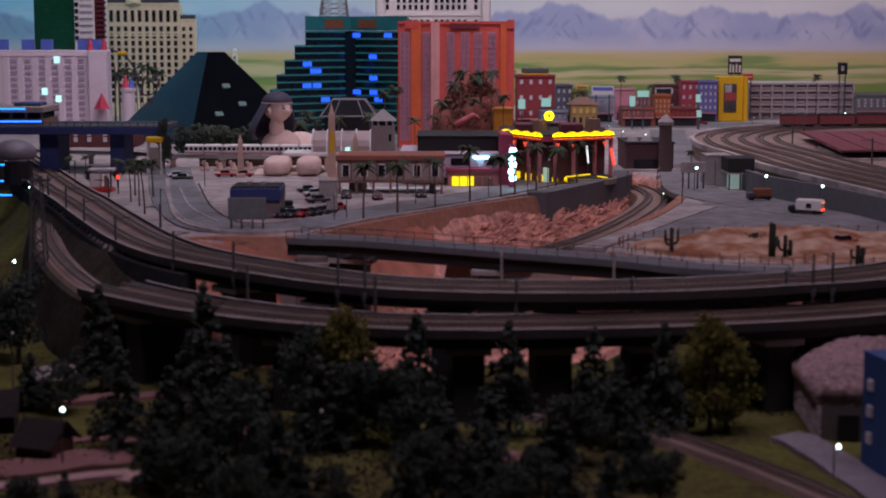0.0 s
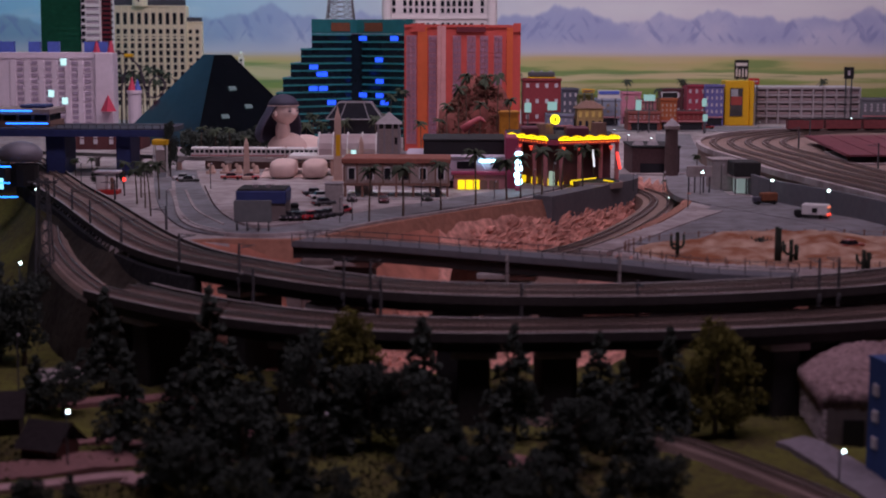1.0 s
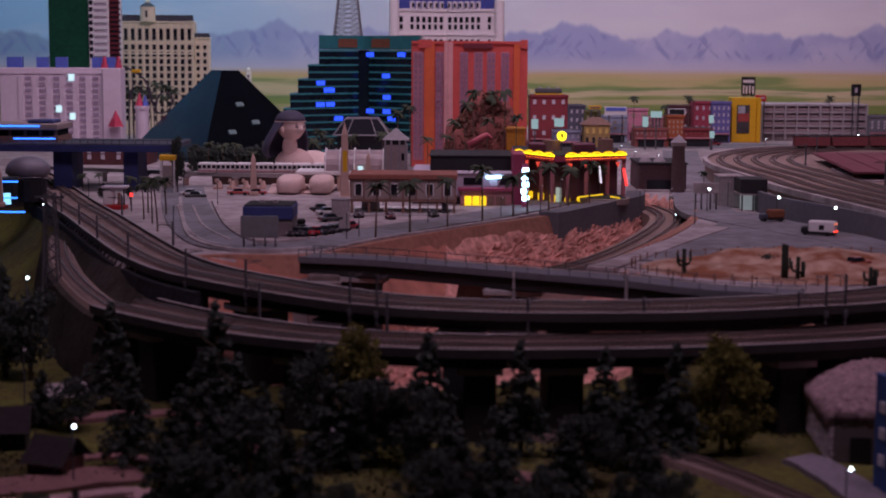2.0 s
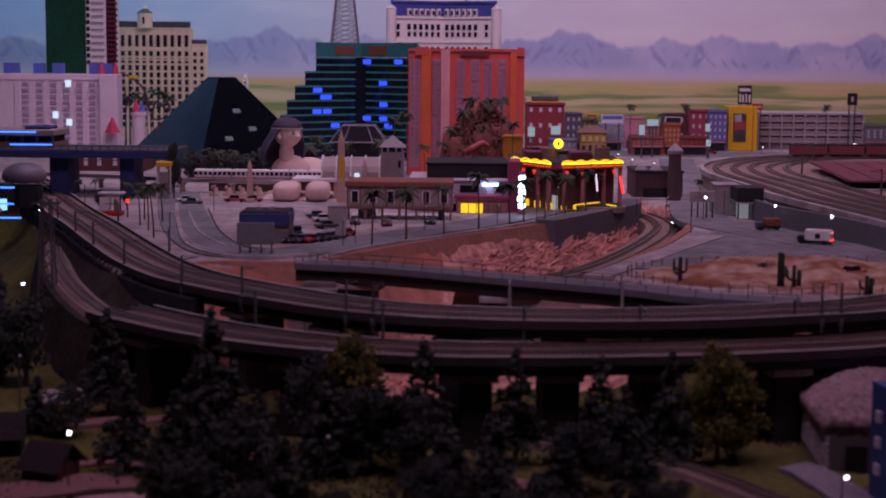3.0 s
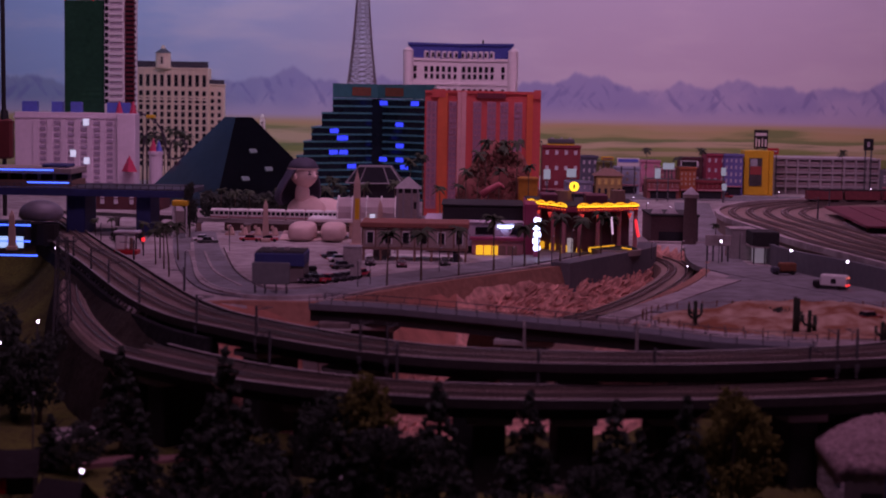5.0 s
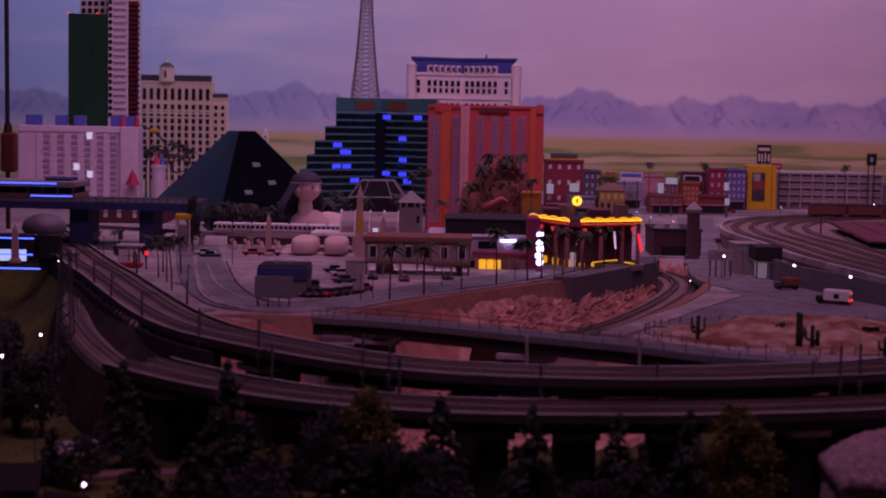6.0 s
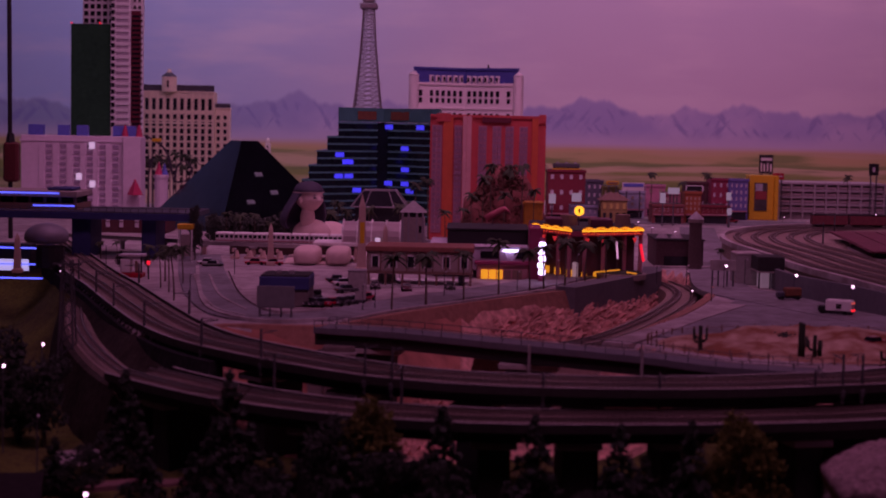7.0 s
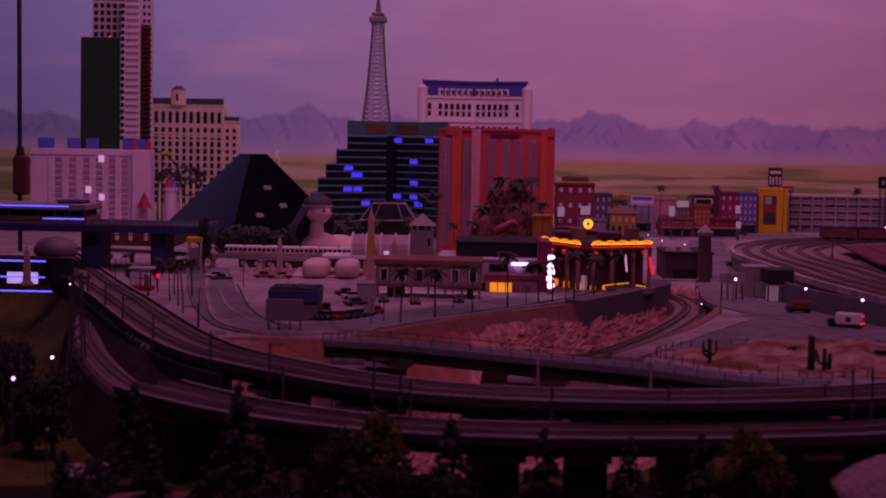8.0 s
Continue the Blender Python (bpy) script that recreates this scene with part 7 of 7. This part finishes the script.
for i in range(9):
    px = 205 + i * 10
    d = 7.3 + 0.1 * (i % 3)
    copy_thing(PALMS[3 + i % 2], pose((px - 784) * d / 2850, d, 0, 0, 0, i * 57) @ Matrix.Scale((0.42 - (128 + 8 * math.sin(i * 2.3) - 60) * d / 2850) / 0.22, 4))
for p in PALMS:
    p.matrix_basis = pose(-0.36 + 0.05 * PALMS.index(p), 5.75, 0)


def cactus(px, py, h, arms, rz=0):
    d = 0.40 * 2850 / (py - 60)
    x, y = (px - 784) * d / 2850, d
    ob = thing("saguaro_cactus", x, y, 0.008, "dark green saguaro cactus with raised arms", "cactus", rz, "cacti")
    part("stem", tube([(0, 0, -0.01), (0, 0, h * 0.5), (0, 0, h * 0.96), (0, 0, h)], 0.0042, 8, 0.0034), CACTUS, ob, "", True)
    for s, z, u in arms:
        part("arm", tube([(0, 0, z), (s * 0.008, 0, z + 0.001), (s * 0.012, 0, z + 0.006), (s * 0.012, 0, z + u)], 0.0030, 7, 0.0024), CACTUS, ob, "", True)


cactus(1192, 433, 0.044, ((1, 0.014, 0.026), (-1, 0.012, 0.02), (-1, 0.02, 0.018)))
cactus(1369, 441, 0.062, ((1, 0.014, 0.022),))
cactus(1374, 441, 0.06, ())
cactus(1395, 441, 0.038, ((1, 0.008, 0.018), (-1, 0.01, 0.02)))
cactus(1404, 440, 0.028, ())
cactus(1525, 452, 0.03, ((1, 0.008, 0.016), (-1, 0.006, 0.016)))
cactus(1533, 452, 0.026, ())
for x, y, s in ((0.63, 3.22, 0.012), (0.55, 3.3, 0.008), (0.92, 3.1, 0.01)):
    ob = thing("desert_shrub", x, y, 0.012, "small dark green desert shrub on sand", "shrub", 0, "desert shrubs")
    bm = bmesh.new()
    rr = random.Random(int(x * 100))
    for _ in range(140):
        leaf(bm, Vector((rr.gauss(0, s * 0.7), rr.gauss(0, s * 0.6), abs(rr.gauss(0, s * 0.35)))), 0.003, rr)
    part("foliage", bm, LEAF, ob)


def crown_mesh(kind, seed, n):
    rng = random.Random(seed)
    bm = bmesh.new()
    lobes = []
    if kind == "conifer":
        tiers = 13
        for k in range(tiers):
            t = k / (tiers - 1)
            z, reach = 0.024 + 0.112 * t, 0.043 * (1 - t) ** 0.85 + 0.004
            for j in range(8 if t < 0.6 else 5):
                a = rng.uniform(0, 6.28)
                far = reach * rng.uniform(0.55, 1.15)
                for _ in range(int(38 * (far / 0.04) + 9)):
                    u = rng.random() ** 0.7
                    w = 0.0065 * math.sin(math.pi * min(1, 0.15 + u * 0.8)) * (0.4 + reach / 0.043)
                    c = Vector((math.cos(a), math.sin(a), 0)) * far * u + Vector((-math.sin(a), math.cos(a), 0)) * rng.gauss(0, w * 0.6)
                    leaf(bm, c + Vector((0, 0, z + 0.004 * u - 0.015 * u * u * (1 - 0.6 * t) + rng.gauss(0, 0.0013))), rng.uniform(0.0016, 0.0042), rng)
        return bm
    else:
        for k in range(34):
            a, t = rng.uniform(0, 6.28), rng.random()
            z = 0.026 + 0.112 * t
            r = 0.037 * math.sin(math.pi * (0.18 + 0.75 * t)) * rng.uniform(0.5, 1.1)
            lobes.append((Vector((math.cos(a) * r, math.sin(a) * r, z)), rng.uniform(0.011, 0.019)))
    for _ in range(n):
        c, r = rng.choice(lobes)
        d = Vector((rng.gauss(0, 1), rng.gauss(0, 1), rng.gauss(0, 0.7))).normalized() * r * rng.uniform(0.6, 1.1)
        leaf(bm, c + d, rng.uniform(0.0016, 0.0038), rng)
    return bm


def tree(kind, seed, leafmat, label):
    ob = thing("woodland_tree", 0, 0, 0, label, "tree", 0, "woodland trees")
    rng = random.Random(seed)
    bm = tube([(0, 0, -0.01), (0.001, 0, 0.03), (-0.001, 0.001, 0.08), (0, 0, 0.12)], 0.0045, 7, 0.0012)
    part("trunk", bm, BARK, ob)
    for k in range(6):
        a = k * 1.9 + rng.random()
        z = 0.04 + 0.013 * k
        part("limb", tube([(0, 0, z), (math.cos(a) * 0.013, math.sin(a) * 0.013, z + 0.008), (math.cos(a) * 0.025, math.sin(a) * 0.025, z + 0.02)], 0.0018, 5, 0.0006), BARK, ob)
    part("crown", crown_mesh(kind, seed, 3000), leafmat, ob)
    return ob


KINDS = [tree("conifer", 11, LEAF, "dark green model conifer with ragged foliage"), tree("conifer", 12, LEAF, "dark green model conifer with ragged foliage"),
         tree("broad", 13, LEAF, "dark broad-crowned model tree with loose foliage"), tree("broad", 14, LEAF, "dark broad-crowned model tree with loose foliage"),
         tree("broad", 15, LEAFY, "yellow-green model tree with loose foliage")]
WOOD = [(199, 622, 2.24, 0), (168, 508, 2.62, 1), (355, 508, 2.47, 1), (292, 655, 2.20, 2), (345, 690, 2.13, 0), (440, 652, 2.20, 1), (412, 690, 2.12, 3),
        (485, 742, 2.00, 0), (540, 572, 2.38, 3), (612, 560, 2.36, 4), (640, 625, 2.27, 2), (590, 650, 2.24, 3), (560, 640, 2.27, 1), (738, 562, 2.33, 0), (700, 640, 2.24, 2), (775, 690, 2.17, 3),
        (903, 574, 2.32, 1), (870, 705, 2.14, 3), (1057, 587, 2.31, 0), (1098, 640, 2.26, 1), (1020, 690, 2.17, 2), (985, 720, 2.11, 3), (1183, 578, 2.32, 0), (1268, 574, 2.33, 4), (1298, 600, 2.36, 4), (1128, 728, 2.05, 1),
        (1180, 800, 1.96, 2), (800, 752, 1.99, 2), (745, 770, 1.97, 3), (868, 770, 1.96, 2), (830, 800, 1.92, 0), (720, 812, 1.91, 1), (960, 800, 1.94, 3), (1010, 830, 1.90, 2), (900, 835, 1.88, 3),
        (255, 745, 2.04, 3), (310, 770, 2.00, 2), (360, 790, 1.97, 0), (420, 815, 1.92, 3), (520, 800, 1.94, 2), (580, 835, 1.9, 3), (1085, 815, 1.93, 0), (20, 470, 2.85, 2), (40, 632, 2.50, 2), (88, 640, 2.48, 3), (95, 852, 1.9, 3),
        (20, 850, 1.9, 2), (395, 600, 2.38, 3), (-62, 425, 3.0, 3), (-25, 448, 2.9, 2)]
for i, (px, pt, d, v) in enumerate(WOOD):
    v = v - 2 if v in (2, 3) and i % 2 else v
    ztop = 0.42 - (pt - 60) * d / 2850
    x = (px - 784) * d / 2850
    base = height(x, d)
    s = (ztop - base) / (0.138 if v < 2 else 0.142)
    wide = min(1.3, max(0.95, 1.12 / max(s, 0.6)))
    copy_thing(KINDS[v], pose(x, d, base, 0, 0, i * 71) @ Matrix.Diagonal((s * wide, s * wide, s, 1)))
for i, (px, pt, d) in enumerate(((290, 200, 4.80), (160, 292, 4.5), (205, 296, 4.6))):
    s = (0.42 - (pt - 60) * d / 2850) / 0.14
    copy_thing(KINDS[2 + i % 2], pose((px - 784) * d / 2850, d, 0, 0, 0, i * 50) @ Matrix.Diagonal((min(s, 0.5), min(s, 0.5), s, 1)))
for i, k in enumerate(KINDS):
    x, y = -0.75 - 0.07 * i, 2.3 - 0.05 * i
    k.matrix_basis = pose(x, y, height(x, y))
# undergrowth
bm = bmesh.new()
rng = random.Random(77)
for _ in range(22000):
    x, y = rng.uniform(-0.75, 0.8), rng.uniform(1.8, 2.62)
    if noise.noise((x * 6, y * 6, 7)) < -0.12 or (x > 0.2 and y < 2.46):
        continue
    leaf(bm, Vector((x, y, height(x, y) + rng.uniform(0, 0.005))), rng.uniform(0.0014, 0.0040), rng)
tagged(new("undergrowth", mesh("undergrowth", bm, mat("dark_undergrowth", (0.062, 0.058, 0.024), 1.0, grain=120, vary=0.6))), "low tufts of dark green undergrowth on the woodland floor", "undergrowth", "", "stuff")

# ---- foreground buildings and paths ----
zf = -0.17


def stone_house():
    ob = thing("stone_house", 0.545, 2.294, zf, "pale stone house under a heavy thatched roof", "house", -3.5)
    stone = mat("pale_rubble_stone", (0.34, 0.29, 0.30), 0.95, grain=60, vary=0.35, bump=0.6, random_hue=0.5)
    thatch = mat("grey_pink_thatch", (0.24, 0.16, 0.17), 1.0, grain=120, vary=0.5, bump=1.0, spot=(0.11, 0.07, 0.075), soft=0.12)
    part("wall", box(0.006, 0.26, 0, 0.28, 0, 0.076), mat("dark_mortar", (0.13, 0.11, 0.11), 0.95, grain=90), ob)
    rr = random.Random(4)
    sizes = (0.0045, 0.006, 0.008)
    me = [mesh("stone", box(-0.005, 0.004, -w, w, 0.0006, 0.0085, 0.0016), stone) for w in sizes]
    for row in range(8):
        y = 0.0
        while y < 0.272:
            k = rr.randrange(3)
            pieces("stone", me[k], ob, [(0.004 + rr.uniform(-0.0015, 0.0015), y + sizes[k], 0.0092 * row)])
            y += 2 * sizes[k] + 0.0012
    bm = bmesh.new()
    g = bmesh.ops.create_grid(bm, x_segments=40, y_segments=40, size=1)["verts"]
    for v in g:
        u, w = v.co.x, v.co.y
        e = max(abs(u), abs(w))
        z = 0.076 + 0.05 * (1 - e ** 1.8) + 0.005 * noise.noise((u * 12, w * 12, 2)) + 0.005 * noise.noise((u * 31, w * 31, 5))
        v.co = Vector((0.135 + u * 0.142, 0.145 + w * 0.145, z))
    bmesh.ops.solidify(bm, geom=bm.faces[:], thickness=0.022)
    part("thatch_roof", bm, thatch, ob, "thick weathered thatched roof", True)
    part("doorway", box(0.03, 0.06, -0.003, 0.004, 0, 0.04), BLACK, ob)


stone_house()


def blue_house():
    blue = mat("cobalt_house_paint", (0.03, 0.065, 0.20), 0.8, grain=60, vary=0.15)
    ob = thing("blue_house", 0, 0, zf, "tall blue house with pale shuttered windows", "house")
    a, b = Vector((0.575, 2.16)), Vector((0.625, 1.93))
    part("wall", prism([tuple(a), tuple(b), (0.85, 1.98), (0.82, 2.2)], 0, 0.158), blue, ob)
    part("roof", prism([(0.574, 2.165), (0.624, 1.927), (0.86, 1.97), (0.83, 2.21)], 0.158, 0.161), blue, ob)
    ang = math.degrees(math.atan2(b.y - a.y, b.x - a.x))
    frame_me = mesh("window", box(-0.008, 0.008, -0.003, 0.003, -0.008, 0.008, 0.001), PALEWIN)
    for t in (0.1, 0.4, 0.7):
        p = a.lerp(b, t)
        pieces("window", frame_me, ob, [(p.x, p.y, z) for z in (0.045, 0.082, 0.118)], ang)


blue_house()


def shed(x, y, w, deep, h, rz, wallc, label, sign=False):
    ob = thing("wooden_shed", x, y, height(x, y) - 0.004, label, "shed", rz, "wooden sheds")
    m = mat("shed_boards", wallc, 0.9, grain=90, vary=0.3, bump=0.3)
    part("wall", box(-w / 2, w / 2, 0, deep, 0, h, 0.001), m, ob)
    for i, q in enumerate(span(-w / 2, w / 2, 9)):
        part("batten", box(q - 0.001, q + 0.001, -0.002, 0.0, 0, h), m, ob)
    bm = bmesh.new()
    vs = [bm.verts.new(c) for c in ((-w / 2 - 0.008, -0.012, h - 0.004), (w / 2 + 0.008, -0.012, h - 0.004), (w / 2 + 0.008, deep / 2, h + 0.03), (-w / 2 - 0.008, deep / 2, h + 0.03),
                                    (w / 2 + 0.008, deep + 0.012, h - 0.004), (-w / 2 - 0.008, deep + 0.012, h - 0.004))]
    fs = [bm.faces.new((vs[0], vs[1], vs[2], vs[3])), bm.faces.new((vs[3], vs[2], vs[4], vs[5]))]
    bmesh.ops.solidify(bm, geom=fs, thickness=0.003)
    part("roof", bm, mat("felt_roof", (0.05, 0.04, 0.045), 0.9, grain=120, vary=0.3), ob)
    if sign:
        part("red_door", box(-0.012, 0.012, -0.006, 0.0, 0.006, h - 0.008, 0.001), mat("signal_red", (0.55, 0.01, 0.02), 0.6), ob, "bright red door panel")
    part("window", box(w * 0.25, w * 0.38, -0.003, 0.0, h * 0.4, h * 0.75), DARKGLASS, ob)


shed(-0.69, 2.34, 0.10, 0.06, 0.036, 8, (0.035, 0.03, 0.035), "black timber shed with a red door panel", True)
shed(-0.57, 2.19, 0.056, 0.055, 0.028, -20, (0.10, 0.035, 0.03), "small dark red-brown timber shed")


def path(name, pts, width, material, label, cat="path"):
    line = smooth_line(pts, 0.03)
    for p in line:
        p.z = height(p.x, p.y) + 0.004
    w = width / 2
    return setting(name, sweep(line, [(-w, -0.012), (-w, 0.002), (w, 0.002), (w, -0.012)]), material, label, cat)


RUST = mat("reddish_path", (0.22, 0.11, 0.11), 0.95, grain=120, vary=0.25, bump=0.3)
PINKPATH = mat("pinkish_path", (0.40, 0.25, 0.26), 0.95, grain=100, vary=0.2, bump=0.3)
path("forest_path", [(-0.42, 2.06), (-0.359, 2.141), (-0.3065, 2.206), (-0.272, 2.257), (-0.225, 2.30)], 0.035, PINKPATH, "pale pinkish dirt path through the woods")
path("forest_path", [(-0.8, 2.52), (-0.6, 2.55), (-0.45, 2.6), (-0.36, 2.42), (-0.22, 2.3)], 0.04, RUST, "reddish dirt path through the woods")
path("forest_path", [(-0.75, 2.03), (-0.55, 2.05), (-0.42, 2.11)], 0.03, PINKPATH, "pale pinkish path through the woods")
path("forest_clearing", [(-0.78, 2.13), (-0.62, 2.13), (-0.50, 2.17), (-0.44, 2.20)], 0.09, RUST, "reddish bare earth in the woods", "ground")
path("pale_square", [(-0.72, 2.75), (-0.58, 2.8)], 0.09, PAVING, "pale paved square at the edge of the woods")
path("forest_path", [(-0.62, 2.28), (-0.5, 2.3), (-0.42, 2.26)], 0.03, RUST, "reddish dirt path through the woods")
path("forest_clearing", [(0.0, 2.24), (0.1, 2.2), (0.17, 2.16)], 0.05, RUST, "reddish bare clearing in the woods", "ground")
path("village_road", [(0.50, 2.30), (0.522, 2.265), (0.545, 2.18), (0.56, 2.065), (0.575, 1.96), (0.59, 1.85)], 0.062, mat("violet_grey_road", (0.21, 0.185, 0.22), 0.9, grain=80, vary=0.25, coarse=12), "grey village road beside the stone house", "road")
bw = [Vector((p.x, p.y, 0)) for p in smooth_line([(0.02, 2.50), (0.16, 2.43), (0.304, 2.319), (0.383, 2.202), (0.434, 2.104), (0.470, 2.029), (0.52, 1.91), (0.56, 1.80)], 0.03)]
setting("branch_line_bed", sweep(bw, [(-0.032, -0.19), (-0.022, -0.160), (0.022, -0.160), (0.032, -0.19)]), BALLAST, "brown gravel bed of the woodland branch line", "track bed")
railway(bw, -0.161, bed=False)
pr = thing("picnic_roof", -0.265, 2.24, height(-0.265, 2.24), "small pink flat shelter roof among trees", "shelter", 15)
part("roof", box(-0.02, 0.02, -0.015, 0.015, 0.024, 0.028, 0.001), mat("faded_pink", (0.45, 0.25, 0.27), 0.8), pr)
for x in (-0.016, 0.016):
    for y in (-0.011, 0.011):
        part("post", box(x - 0.0015, x + 0.0015, y - 0.0015, y + 0.0015, 0, 0.024), MASTGREY, pr)


def lamp_post(x, y, z, h, lit=True, r=0.0035):
    ob = thing("street_lamp", x, y, z, "thin grey street lamp with a glowing white head" if lit else "thin grey unlit street lamp", "street lamp", 0, "street lamps")
    part("post", tube([(0, 0, 0), (0, 0, h)], 0.0012, 6), MASTGREY, ob)
    part("arm", tube([(0, 0, h), (0.004, -0.006, h + 0.003)], 0.0009, 5), MASTGREY, ob)
    bm = bmesh.new()
    bmesh.ops.create_icosphere(bm, subdivisions=2, radius=r)
    bmesh.ops.translate(bm, verts=bm.verts, vec=(0.004, -0.007, h + 0.003))
    part("lamp_head", bm, LAMPWHITE if lit else PALEWIN, ob, "", True)


for px, py, d, z, lit in ((118, 790, 2.15, zf, 1), (1520, 858, 2.1, zf, 1), (1377, 368, 4.1, 0, 1), (1477, 386, 3.75, 0, 1), (1357, 372, 4.35, 0, 1), (1513, 258, 6.3, 0.056, 1), (1540, 260, 6.3, 0.056, 1), (1253, 354, 4.3, 0, 1),
                          (72, 394, 4.3, 0, 1), (40, 520, 3.0, zf, 1), (-30, 560, 2.8, zf, 1), (32, 650, 2.6, zf, 0), (585, 735, 2.2, zf, 0)):
    x = (px - 784 - (20 if d < 8 else 0)) * d / 2850
    ztop = 0.42 - (py - 104 * (1 if py != 735 else 0) * 0 - (58 if py not in (735,) else 0) - 60) * d / 2850
    lamp_post(x - 0.004, d, z, max(0.01, ztop - z - 0.003), bool(lit), 0.0034 if d > 3 else 0.0028)
for px, py, h in ((281, 402, 0.085), (590, 392, 0.06), (612, 388, 0.055), (735, 362, 0.06), (865, 350, 0.05), (360, 330, 0.07), (655, 330, 0.06), (1112, 330, 0.045), (1165, 330, 0.05), (1210, 360, 0.06), (1268, 330, 0.07),
                  (1450, 322, 0.05), (130, 330, 0.07), (300, 300, 0.08), (540, 300, 0.07), (935, 345, 0.075), (970, 335, 0.08)):
    x, y = ground_at(px, py)
    lamp_post(x, y, 0.0, h, False, 0.0024)
for px, py, d in ((905, 215, 6.9), (1010, 226, 6.6), (1075, 222, 6.8), (1100, 232, 6.5), (1140, 238, 6.3), (1172, 214, 7.1), (1330, 208, 7.3), (1395, 205, 7.4)):
    lamp_post((px - 784) * d / 2850, d, 0, max(0.02, 0.42 - (py - 60) * d / 2850), True, 0.0017)
for x, y, h in ((0.508, 4.28, 0.055), (0.500, 4.10, 0.045), (0.487, 3.95, 0.045)):
    lamp_post(x + 0.075, y, -0.06, h, True, 0.0016)
# low post-and-rail fence round the desert island
me_post = mesh("post", box(-0.0012, 0.0012, -0.0012, 0.0012, -0.004, 0.014), BROWN)
fence = thing("island_fence", 0, 0, 0.002, "low wooden post fence round the desert island", "fence")
ring = [(0.78 + 0.43 * math.cos(a), 3.17 + 0.25 * math.sin(a), 0) for a in span(0.25, 6.0, 60)]
pieces("post", me_post, fence, ring)
part("rail", tube([(x, y, 0.010) for x, y, z in ring], 0.0006, 4), BROWN, fence)
